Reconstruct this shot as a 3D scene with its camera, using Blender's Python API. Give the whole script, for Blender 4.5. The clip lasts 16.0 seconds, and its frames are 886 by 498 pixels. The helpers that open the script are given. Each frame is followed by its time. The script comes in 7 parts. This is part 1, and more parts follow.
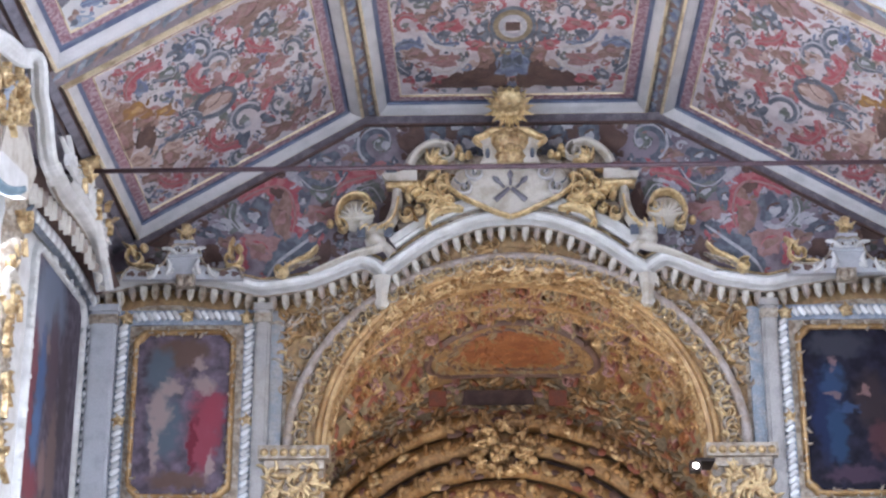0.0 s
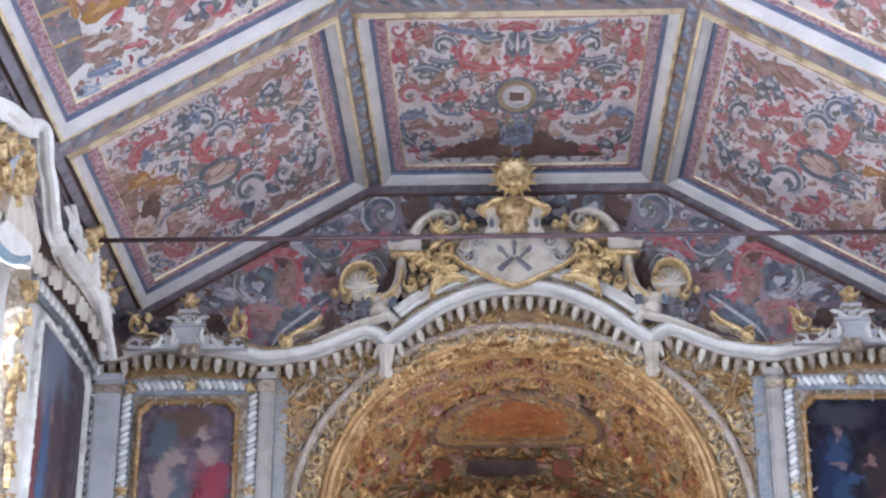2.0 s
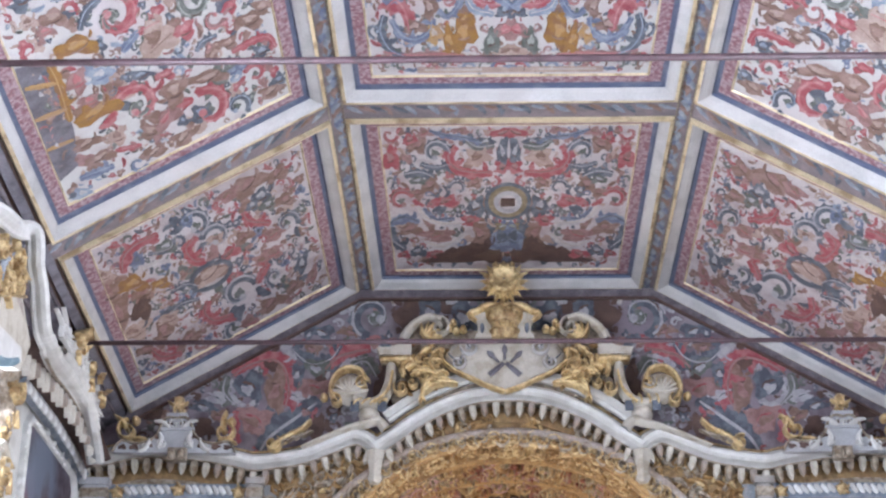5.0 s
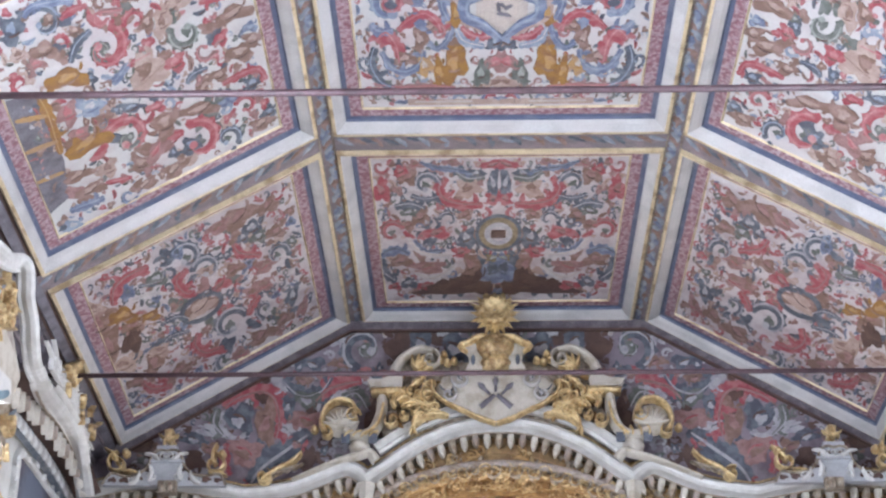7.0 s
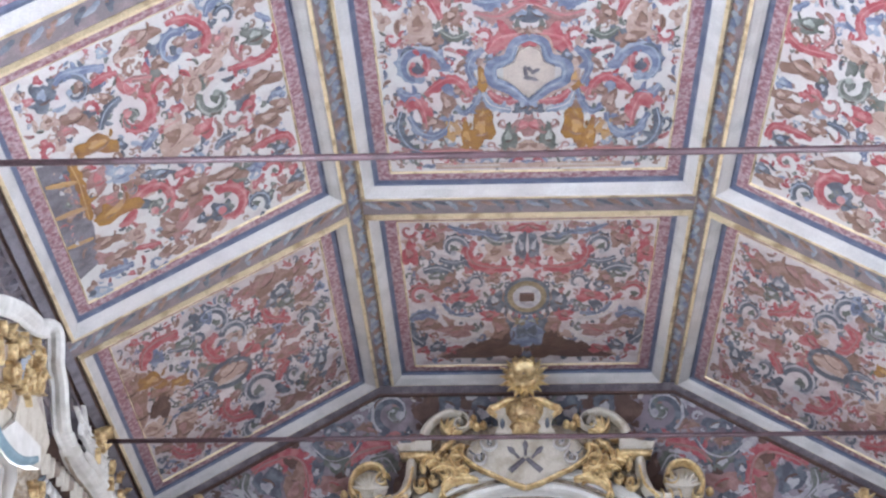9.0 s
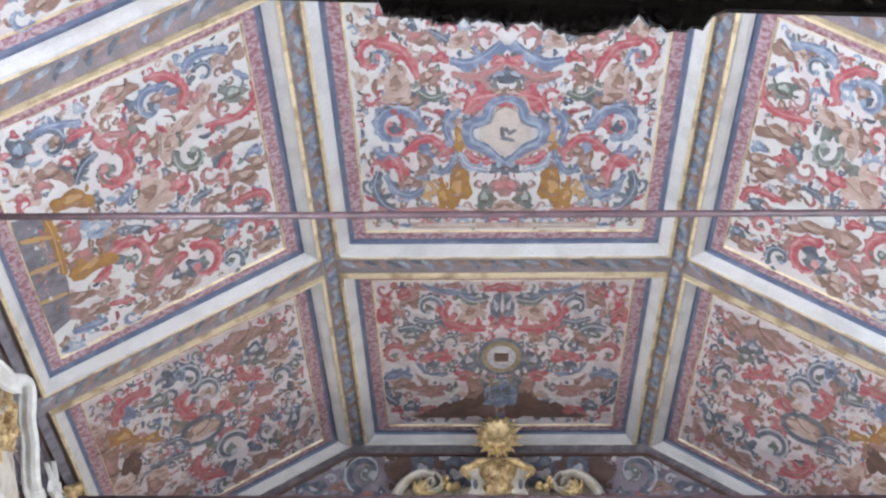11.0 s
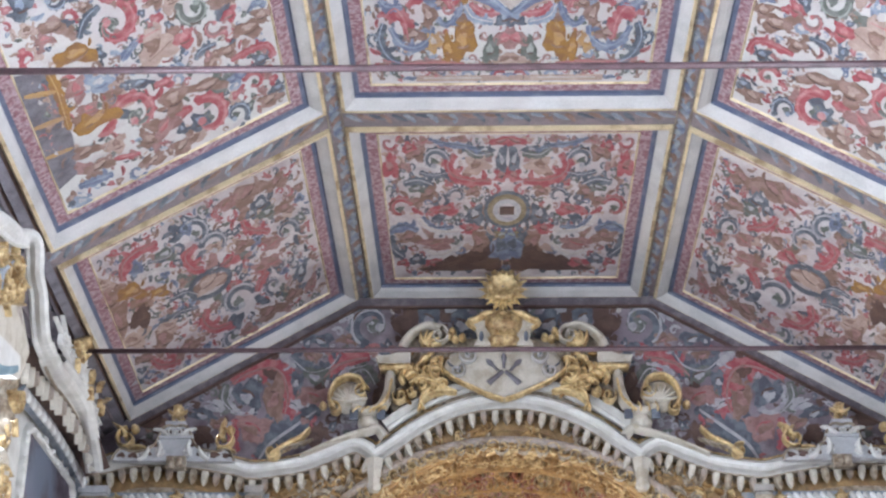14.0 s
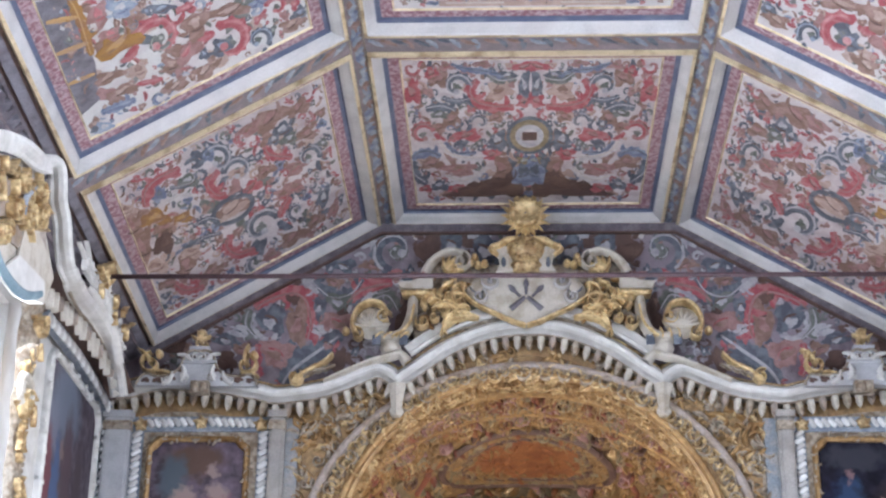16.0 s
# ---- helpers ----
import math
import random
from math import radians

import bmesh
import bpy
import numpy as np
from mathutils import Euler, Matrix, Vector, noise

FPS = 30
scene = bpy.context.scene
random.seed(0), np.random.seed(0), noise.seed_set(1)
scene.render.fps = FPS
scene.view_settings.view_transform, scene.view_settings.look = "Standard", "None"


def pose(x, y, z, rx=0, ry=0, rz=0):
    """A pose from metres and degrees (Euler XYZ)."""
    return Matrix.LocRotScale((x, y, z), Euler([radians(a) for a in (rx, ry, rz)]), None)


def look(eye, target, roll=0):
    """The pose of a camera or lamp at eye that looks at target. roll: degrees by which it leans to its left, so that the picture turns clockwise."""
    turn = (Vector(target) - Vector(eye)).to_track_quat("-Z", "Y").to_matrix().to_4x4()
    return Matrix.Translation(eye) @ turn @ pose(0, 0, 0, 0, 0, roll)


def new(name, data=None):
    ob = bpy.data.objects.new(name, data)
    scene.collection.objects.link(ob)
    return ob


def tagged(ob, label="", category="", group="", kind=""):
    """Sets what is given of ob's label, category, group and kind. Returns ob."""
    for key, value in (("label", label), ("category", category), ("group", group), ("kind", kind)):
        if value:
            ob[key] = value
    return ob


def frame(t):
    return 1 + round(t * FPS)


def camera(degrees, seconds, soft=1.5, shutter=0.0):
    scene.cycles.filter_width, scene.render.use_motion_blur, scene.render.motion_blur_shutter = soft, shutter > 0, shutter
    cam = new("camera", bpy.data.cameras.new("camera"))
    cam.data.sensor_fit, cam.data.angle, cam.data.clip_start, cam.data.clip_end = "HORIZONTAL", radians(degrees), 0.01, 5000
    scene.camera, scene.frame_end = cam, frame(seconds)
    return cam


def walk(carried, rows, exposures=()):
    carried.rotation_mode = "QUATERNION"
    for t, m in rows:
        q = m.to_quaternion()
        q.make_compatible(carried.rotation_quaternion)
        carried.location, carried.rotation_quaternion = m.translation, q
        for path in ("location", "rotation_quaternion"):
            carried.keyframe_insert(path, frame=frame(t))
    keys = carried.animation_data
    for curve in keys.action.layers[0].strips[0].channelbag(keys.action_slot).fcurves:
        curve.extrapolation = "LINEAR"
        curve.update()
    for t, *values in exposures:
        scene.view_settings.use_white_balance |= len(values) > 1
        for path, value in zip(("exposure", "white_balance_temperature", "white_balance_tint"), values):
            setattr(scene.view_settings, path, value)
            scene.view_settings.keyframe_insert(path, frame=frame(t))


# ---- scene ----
cam = camera(29.29, 16.0, soft=2.4)
EYE = (-0.236, 0.0, 1.6)
# seconds, yaw, pitch, roll in degrees: the camera stands still and tilts up, then down again
ROWS = [
    (0.0, 1.821, 19.656, -0.014), (0.5, 1.841, 20.344, 0.073), (1.0, 1.938, 20.864, -0.006), (1.5, 1.925, 21.45, -0.237),
    (2.0, 1.939, 22.005, -0.101), (2.5, 1.854, 22.586, -0.119), (3.0, 1.8, 22.613, -0.169), (3.5, 1.461, 23.083, 0.161),
    (4.0, 1.704, 24.074, -0.516), (6.5, 1.175, 26.372, 0.088), (7.0, 1.254, 26.618, -0.097), (7.5, 1.484, 27.278, 0.289),
    (8.0, 1.949, 27.755, -0.227), (8.5, 2.002, 28.448, -0.339), (9.0, 2.255, 28.765, -0.252), (11.5, 1.006, 31.599, -0.351),
    (12.0, 1.011, 32.209, -0.225), (12.5, 1.273, 31.721, -0.668), (13.0, 1.198, 29.054, -0.342), (13.5, 1.15, 27.227, -0.285),
    (14.0, 1.461, 25.824, -0.322), (14.5, 1.291, 25.227, -0.596), (15.0, 1.715, 24.356, -0.686), (15.5, 1.927, 23.876, -0.85),
    (16.0, 2.136, 23.315, -0.664),
]
walk(cam, [(t, pose(*EYE, 90 + pitch, roll, yaw)) for t, yaw, pitch, roll in ROWS], [(0.0, 2.36, 5700, 15), (3.5, 2.36, 5800, 14), (6.5, 2.34, 5900, 13), (9.0, 2.31, 5950, 13), (12.0, 2.32, 6080, 8), (16.0, 2.32, 5850, 12.5)])

# ---- light ----
world = bpy.data.worlds.new("sky")
world.use_nodes = True
scene.world = world
sky = world.node_tree.nodes.new("ShaderNodeTexSky")
sky.sky_type, sky.sun_disc, sky.sun_elevation, sky.sun_rotation = "NISHITA", False, radians(48), radians(110)
background = world.node_tree.nodes["Background"]
world.node_tree.links.new(sky.outputs[0], background.inputs[0])
background.inputs[1].default_value = 0.1
sun = new("sun", bpy.data.lights.new("sun", "SUN"))
sun.data.energy, sun.data.angle, sun.data.color = 2.0, radians(0.5), (1.0, 0.95, 0.88)
sun.matrix_world = look((-12, 2, 16), (0, 6, 0))

HALF, WALL_TOP, FAR, BACK = 5.1, 8.25, 19.0, -3.5
# window openings out of view; all but the first west one are assumed
WINDOWS = ((13.1, 15.2), (7.4, 9.8), (-1.6, 0.8))
SILL, HEAD = 4.7, 7.6


def window_light(side, y0, y1, watts):
    lamp = new("window_daylight", bpy.data.lights.new("window_daylight", "AREA"))
    lamp.data.shape, lamp.data.size, lamp.data.size_y = "RECTANGLE", y1 - y0, HEAD - SILL
    lamp.data.energy, lamp.data.color = watts, (0.86, 0.93, 1.0)
    lamp.matrix_world = look((side * (HALF + 0.55), (y0 + y1) / 2, (SILL + HEAD) / 2), (0, (y0 + y1) / 2, 0.6))


# lamps added in these openings, balanced to light the nave
for y0, y1 in WINDOWS:
    window_light(-1, y0, y1, 540.0 if y0 < 12 else 60.0)
    window_light(1, y0, y1, 310.0 if y0 < 12 else 45.0)


# fill lamps added out of view on both sides to brighten the chancel
CH_OPENING = (20.6, 22.6, 2.4, 4.1)
for s in (-1, 1):
    lamp = new("chancel_fill", bpy.data.lights.new("chancel_fill", "AREA"))
    lamp.data.shape, lamp.data.size, lamp.data.size_y = "RECTANGLE", 2.0, 1.7
    lamp.data.energy, lamp.data.color = 56.0, (1.0, 0.87, 0.70)
    lamp.matrix_world = look((s * 3.45, 21.6, 3.25), (0, 19.5, 7.5))


# ---- materials ----
def material(name, color, rough=0.7, metal=0.0, vary=0.18, scale=6.0, second=None, amount=0.5, bump=0.15, fine=60.0, stain=None, matt=False):
    """Base colour broken up by two noises, an optional second colour in patches, and fine relief."""
    m = bpy.data.materials.new(name)
    m.use_nodes = True
    nodes, links = m.node_tree.nodes, m.node_tree.links
    shader = nodes["Principled BSDF"]
    shader.inputs["Roughness"].default_value, shader.inputs["Metallic"].default_value = rough, metal
    where = nodes.new("ShaderNodeTexCoord")
    big = nodes.new("ShaderNodeTexNoise")
    big.inputs["Scale"].default_value, big.inputs["Detail"].default_value = scale, 6.0
    small = nodes.new("ShaderNodeTexNoise")
    small.inputs["Scale"].default_value, small.inputs["Detail"].default_value = fine, 4.0
    for n in (big, small):
        links.new(where.outputs["Object"], n.inputs["Vector"])
    ramp = nodes.new("ShaderNodeValToRGB")
    other = second or tuple(c * (1 - 1.6 * vary) for c in color)
    ramp.color_ramp.elements[0].position, ramp.color_ramp.elements[1].position = 0.62 - 0.35 * amount, 0.75 - 0.25 * amount
    ramp.color_ramp.elements[0].color, ramp.color_ramp.elements[1].color = (*color, 1), (*other, 1)
    links.new(big.outputs["Fac"], ramp.inputs["Fac"])
    mix = nodes.new("ShaderNodeMix")
    mix.data_type, mix.blend_type = "RGBA", "MULTIPLY"
    tone = nodes.new("ShaderNodeValToRGB")
    tone.color_ramp.elements[0].position, tone.color_ramp.elements[1].position = 0.3, 0.7
    low = 1 - 1.5 * vary
    tone.color_ramp.elements[0].color, tone.color_ramp.elements[1].color = (low, low, low, 1), (1, 1, 1, 1)
    links.new(small.outputs["Fac"], tone.inputs["Fac"])
    mix.inputs["Factor"].default_value = 1.0
    links.new(ramp.outputs["Color"], mix.inputs["A"])
    links.new(tone.outputs["Color"], mix.inputs["B"])
    out = mix.outputs["Result"]
    if stain:
        dirt = nodes.new("ShaderNodeTexNoise")
        dirt.inputs["Scale"].default_value, dirt.inputs["Detail"].default_value = 1.3, 8.0
        links.new(where.outputs["Object"], dirt.inputs["Vector"])
        edge = nodes.new("ShaderNodeValToRGB")
        edge.color_ramp.elements[0].position, edge.color_ramp.elements[1].position = 0.45, 0.75
        edge.color_ramp.elements[0].color, edge.color_ramp.elements[1].color = (0, 0, 0, 1), (0.7, 0.7, 0.7, 1)
        links.new(dirt.outputs["Fac"], edge.inputs["Fac"])
        worn = nodes.new("ShaderNodeMix")
        worn.data_type = "RGBA"
        links.new(edge.outputs["Color"], worn.inputs["Factor"])
        links.new(out, worn.inputs["A"])
        worn.inputs["B"].default_value = (*stain, 1)
        out = worn.outputs["Result"]
    links.new(out, shader.inputs["Base Color"])
    if bump:
        relief = nodes.new("ShaderNodeBump")
        relief.inputs["Strength"].default_value, relief.inputs["Distance"].default_value = bump, 0.02
        links.new(small.outputs["Fac"], relief.inputs["Height"])
        links.new(relief.outputs["Normal"], shader.inputs["Normal"])
    if matt:
        shader.inputs["Specular IOR Level"].default_value = 0.12
    return m


M = {
    "white": material("white_paint", (0.56, 0.54, 0.53), 0.5, vary=0.12, scale=3, stain=(0.50, 0.45, 0.43)),
    "cool_white": material("cool_white_paint", (0.68, 0.66, 0.63), 0.5, vary=0.14, scale=4, second=(0.56, 0.54, 0.50), amount=0.4, stain=(0.46, 0.43, 0.42), bump=0.25, fine=16),
    "buff_paint": material("buff_grey_paint", (0.38, 0.35, 0.33), 0.6, vary=0.22, scale=6, second=(0.29, 0.27, 0.26), amount=0.5, stain=(0.30, 0.24, 0.18)),
    "blue_grey": material("blue_grey_marbling", (0.24, 0.27, 0.31), 0.55, vary=0.3, scale=9, second=(0.36, 0.34, 0.33), amount=0.5, stain=(0.22, 0.19, 0.16)),
    # grey-white paint, made darker still to stand for weaker light on the gable
    "grey_white": material("greyed_white_paint", (0.46, 0.46, 0.48), 0.55, vary=0.14, scale=5, second=(0.38, 0.38, 0.40), amount=0.4, stain=(0.36, 0.33, 0.32)),
    "plaster": material("lime_plaster", (0.76, 0.75, 0.74), 0.8, vary=0.08, scale=2, stain=(0.62, 0.6, 0.58)),
    "field": material("painted_ground", (0.57, 0.555, 0.54), 0.7, vary=0.10, scale=3.5, second=(0.50, 0.45, 0.45), amount=0.35, stain=(0.50, 0.42, 0.43)),
    "old_field": material("aged_painted_ground", (0.60, 0.55, 0.56), 0.7, vary=0.15, scale=4, second=(0.45, 0.38, 0.39), amount=0.4, stain=(0.32, 0.24, 0.25)),
    "gable": material("gable_painted_ground", (0.30, 0.26, 0.29), 0.75, vary=0.2, scale=3.2, second=(0.16, 0.12, 0.145), amount=0.5, stain=(0.17, 0.13, 0.17)),
    "red": material("red_paint", (0.34, 0.07, 0.085), 0.6, scale=9, second=(0.43, 0.17, 0.175), amount=0.5),
    "rose": material("rose_paint", (0.36, 0.21, 0.20), 0.6, scale=9, second=(0.25, 0.13, 0.12), amount=0.5),
    "blue": material("blue_paint", (0.14, 0.165, 0.26), 0.6, scale=9, second=(0.26, 0.30, 0.39), amount=0.5),
    "slate": material("slate_paint", (0.085, 0.095, 0.125), 0.6, scale=8, second=(0.17, 0.19, 0.225), amount=0.5),
    "green": material("green_paint", (0.115, 0.125, 0.11), 0.6, scale=8, second=(0.19, 0.20, 0.185), amount=0.5),
    "brown": material("brown_paint", (0.22, 0.13, 0.10), 0.6, scale=8, second=(0.33, 0.215, 0.185), amount=0.5),
    "ochre": material("ochre_paint", (0.33, 0.17, 0.04), 0.6, scale=8, second=(0.25, 0.12, 0.05), amount=0.5),
    "umber": material("umber_paint", (0.10, 0.055, 0.045), 0.6, scale=6, second=(0.14, 0.08, 0.06), amount=0.5),
    "pale": material("pale_paint", (0.60, 0.56, 0.55), 0.6, scale=8, second=(0.45, 0.42, 0.44), amount=0.5),
    "tan": material("tan_paint", (0.40, 0.285, 0.24), 0.6, scale=9, second=(0.50, 0.38, 0.33), amount=0.5),
    "coral": material("coral_paint", (0.46, 0.155, 0.165), 0.6, scale=9, second=(0.54, 0.28, 0.275), amount=0.5),
    "sky": material("pale_blue_paint", (0.24, 0.285, 0.37), 0.6, scale=9, second=(0.36, 0.40, 0.47), amount=0.5),
    "sage": material("sage_paint", (0.30, 0.325, 0.295), 0.6, scale=9, second=(0.40, 0.41, 0.38), amount=0.5),
    "straw": material("straw_paint", (0.47, 0.28, 0.11), 0.6, scale=8, second=(0.40, 0.25, 0.14), amount=0.5),
    "lilac": material("lilac_grey_paint", (0.47, 0.455, 0.48), 0.7, scale=8, second=(0.34, 0.32, 0.36), amount=0.5),
    "cream": material("cream_paint", (0.53, 0.455, 0.40), 0.6, scale=8, second=(0.47, 0.39, 0.35), amount=0.4),
    "band_blue": material("blue_band_paint", (0.095, 0.115, 0.19), 0.55, scale=5, second=(0.15, 0.165, 0.23), amount=0.4),
    "band_red": material("speckled_rose_band", (0.26, 0.105, 0.13), 0.6, vary=0.3, scale=22, second=(0.46, 0.33, 0.35), amount=0.62, fine=45),
    "rib": material("mauve_rib_paint", (0.20, 0.165, 0.175), 0.6, scale=7, second=(0.27, 0.21, 0.22), amount=0.5),
    # brown noise patches put the dark of crevices into the gilding colour
    "gold": material("gilding", (0.74, 0.55, 0.29), 0.34, 0.45, vary=0.3, scale=13, second=(0.38, 0.235, 0.105), amount=0.55, bump=0.4, fine=30),
    "bright_gold": material("bright_gilding", (0.86, 0.66, 0.35), 0.30, 0.5, vary=0.25, scale=11, second=(0.56, 0.37, 0.17), amount=0.5, bump=0.4, fine=30),
    "gold_dim": material("dim_gilding", (0.44, 0.27, 0.11), 0.42, 0.35, vary=0.3, scale=4, second=(0.28, 0.15, 0.05), amount=0.55, bump=0.4, fine=20),
    "gilt_thin": material("dull_gilt_edge", (0.76, 0.63, 0.41), 0.36, 0.35, vary=0.15, scale=5, second=(0.44, 0.32, 0.19), amount=0.4),
    "gold_pale": material("worn_gilding_on_white", (0.44, 0.37, 0.29), 0.5, 0.15, vary=0.3, scale=12, second=(0.25, 0.18, 0.12), amount=0.55, bump=0.3, fine=25),
    # darker gilt for grounds: shade in the gaps between carvings, put into colour
    "carved": material("crevice_brown_gilt", (0.30, 0.175, 0.075), 0.55, 0.2, vary=0.35, scale=5, second=(0.36, 0.23, 0.10), amount=0.6, bump=0.6, fine=18),
    "olive": material("olive_painted_vault", (0.24, 0.19, 0.11), 0.6, 0.1, vary=0.3, scale=4, second=(0.33, 0.26, 0.16), amount=0.6, bump=0.3, fine=20),
    "vault_red": material("orange_red_vault_panel", (0.33, 0.13, 0.045), 0.55, 0.1, vary=0.3, scale=4, second=(0.24, 0.08, 0.03), amount=0.5, bump=0.3, fine=20),
    # near black and matt: the loft's unlit face is partly put into the colour
    "dark_wood": material("near_black_wood", (0.026, 0.020, 0.018), 0.7, vary=0.3, scale=6, second=(0.04, 0.03, 0.027), amount=0.4, bump=0.3, fine=40, matt=True),
    "dark_gilt": material("gilt_glint_on_dark_wood", (0.34, 0.27, 0.18), 0.35, 0.3, vary=0.4, scale=14, second=(0.12, 0.09, 0.06), amount=0.6),
    "grey_cove": material("dark_marbled_cove", (0.13, 0.11, 0.13), 0.5, vary=0.3, scale=7, second=(0.22, 0.19, 0.21), amount=0.5),
    "grey_stone": material("grey_lilac_paint", (0.21, 0.195, 0.225), 0.6, vary=0.25, scale=6, second=(0.13, 0.115, 0.135), amount=0.5),
    "teal": material("teal_painted_band", (0.17, 0.255, 0.30), 0.5, vary=0.15, scale=6, second=(0.25, 0.33, 0.38), amount=0.4),
    "iron": material("painted_tie_rod", (0.11, 0.06, 0.07), 0.5, vary=0.25, scale=8),
    "oil_brown": material("umber_oil_paint", (0.055, 0.03, 0.03), 0.6, vary=0.3, scale=6, second=(0.09, 0.055, 0.05), amount=0.5),
    "sky_blue": material("pale_blue_marbling", (0.22, 0.255, 0.315), 0.5, vary=0.2, scale=9, second=(0.36, 0.385, 0.43), amount=0.5),
    "crimson_oil": material("dull_red_paint", (0.25, 0.075, 0.04), 0.7, vary=0.3, scale=6, second=(0.17, 0.07, 0.05), amount=0.5),
    "dusty": material("dusty_rose_stucco", (0.40, 0.33, 0.29), 0.6, vary=0.25, scale=5, second=(0.30, 0.22, 0.16), amount=0.5, bump=0.3, fine=22),
    "stone_floor": material("stone_floor", (0.36, 0.33, 0.30), 0.6, vary=0.15, scale=1.5, stain=(0.26, 0.24, 0.22)),
    "arms": material("ivory_paint", (0.56, 0.51, 0.44), 0.5, vary=0.15, scale=6, second=(0.42, 0.36, 0.28), amount=0.4),
}


def old_canvas(name, base, patches, axis):
    """A darkened oil painting: soft patches (u, v, half-width, half-height, colour) melting into a brown ground."""
    m = bpy.data.materials.new(name)
    m.use_nodes = True
    nodes, links = m.node_tree.nodes, m.node_tree.links
    shader = nodes["Principled BSDF"]
    shader.inputs["Roughness"].default_value = 0.6
    shader.inputs["Specular IOR Level"].default_value = 0.12
    where = nodes.new("ShaderNodeTexCoord")
    rough = nodes.new("ShaderNodeTexNoise")
    rough.inputs["Scale"].default_value, rough.inputs["Detail"].default_value = 8.0, 8.0
    links.new(where.outputs["Object"], rough.inputs["Vector"])
    shift = nodes.new("ShaderNodeVectorMath")
    shift.operation = "MULTIPLY_ADD"
    links.new(rough.outputs["Color"], shift.inputs[0])
    shift.inputs[1].default_value, shift.inputs[2].default_value = (0.30, 0.30, 0.30), (-0.15, -0.15, -0.15)
    bent = nodes.new("ShaderNodeVectorMath")
    links.new(where.outputs["Object"], bent.inputs[0])
    links.new(shift.outputs[0], bent.inputs[1])
    tone = nodes.new("ShaderNodeValToRGB")
    tone.color_ramp.elements[0].position, tone.color_ramp.elements[1].position = 0.35, 0.7
    tone.color_ramp.elements[0].color, tone.color_ramp.elements[1].color = (*base, 1), (*[2.6 * c for c in base], 1)
    links.new(rough.outputs["Fac"], tone.inputs["Fac"])
    out = tone.outputs["Color"]
    for u, v, ru, rv, colour in patches:
        place = nodes.new("ShaderNodeMapping")
        place.vector_type = "TEXTURE"
        place.inputs["Location"].default_value = (u, 0, v) if axis == "x" else (0, u, v)
        place.inputs["Scale"].default_value = (ru, 1000, rv) if axis == "x" else (1000, ru, rv)
        links.new(bent.outputs[0], place.inputs["Vector"])
        ball = nodes.new("ShaderNodeTexGradient")
        ball.gradient_type = "SPHERICAL"
        links.new(place.outputs["Vector"], ball.inputs["Vector"])
        edge = nodes.new("ShaderNodeValToRGB")
        edge.color_ramp.elements[0].position, edge.color_ramp.elements[1].position = 0.12, 0.5
        edge.color_ramp.elements[1].color = (0.92, 0.92, 0.92, 1)
        links.new(ball.outputs["Fac"], edge.inputs["Fac"])
        mix = nodes.new("ShaderNodeMix")
        mix.data_type = "RGBA"
        links.new(edge.outputs["Color"], mix.inputs["Factor"])
        links.new(out, mix.inputs["A"])
        mix.inputs["B"].default_value = (*colour, 1)
        out = mix.outputs["Result"]
    links.new(out, shader.inputs["Base Color"])
    return m


CRIMSON, FLESH, NAVY, UMBER, TEAL = (0.22, 0.042, 0.06), (0.27, 0.20, 0.185), (0.035, 0.05, 0.11), (0.10, 0.06, 0.045), (0.08, 0.10, 0.12)
M["canvas_red"] = old_canvas("oil_painting_crimson", (0.06, 0.046, 0.058), (
    (-3.9, 7.1, 0.5, 0.3, UMBER), (-4.15, 6.9, 0.25, 0.4, TEAL), (-4.05, 6.25, 0.28, 0.55, TEAL), (-3.6, 6.15, 0.24, 0.72, CRIMSON), (-3.48, 6.45, 0.2, 0.3, CRIMSON),
    (-4.12, 6.42, 0.17, 0.42, FLESH), (-4.0, 6.72, 0.2, 0.12, FLESH), (-3.66, 6.95, 0.1, 0.13, FLESH), (-3.62, 6.72, 0.22, 0.14, FLESH), (-3.72, 6.0, 0.07, 0.5, (0.12, 0.015, 0.025)), (-4.16, 5.95, 0.09, 0.4, FLESH), (-3.5, 5.75, 0.06, 0.25, FLESH), (-3.85, 5.6, 0.5, 0.14, UMBER)), "x")
M["canvas_blue"] = old_canvas("oil_painting_blue", (0.007, 0.006, 0.011), (
    (3.7, 7.15, 0.5, 0.22, (0.035, 0.035, 0.045)), (3.55, 6.35, 0.26, 0.75, (0.012, 0.018, 0.05)), (3.62, 6.72, 0.2, 0.3, (0.025, 0.045, 0.09)), (4.05, 6.5, 0.28, 0.45, (0.03, 0.02, 0.022)), (3.66, 6.1, 0.16, 0.5, (0.02, 0.04, 0.08)), (4.15, 6.05, 0.2, 0.3, (0.06, 0.025, 0.028)), (3.8, 6.4, 0.18, 0.08, (0.03, 0.05, 0.1)),
    (3.64, 6.93, 0.08, 0.1, (0.17, 0.10, 0.10)), (4.0, 6.62, 0.08, 0.1, (0.17, 0.10, 0.09)), (3.6, 6.55, 0.13, 0.06, (0.14, 0.09, 0.09)), (3.8, 5.62, 0.5, 0.12, (0.05, 0.03, 0.045))), "x")
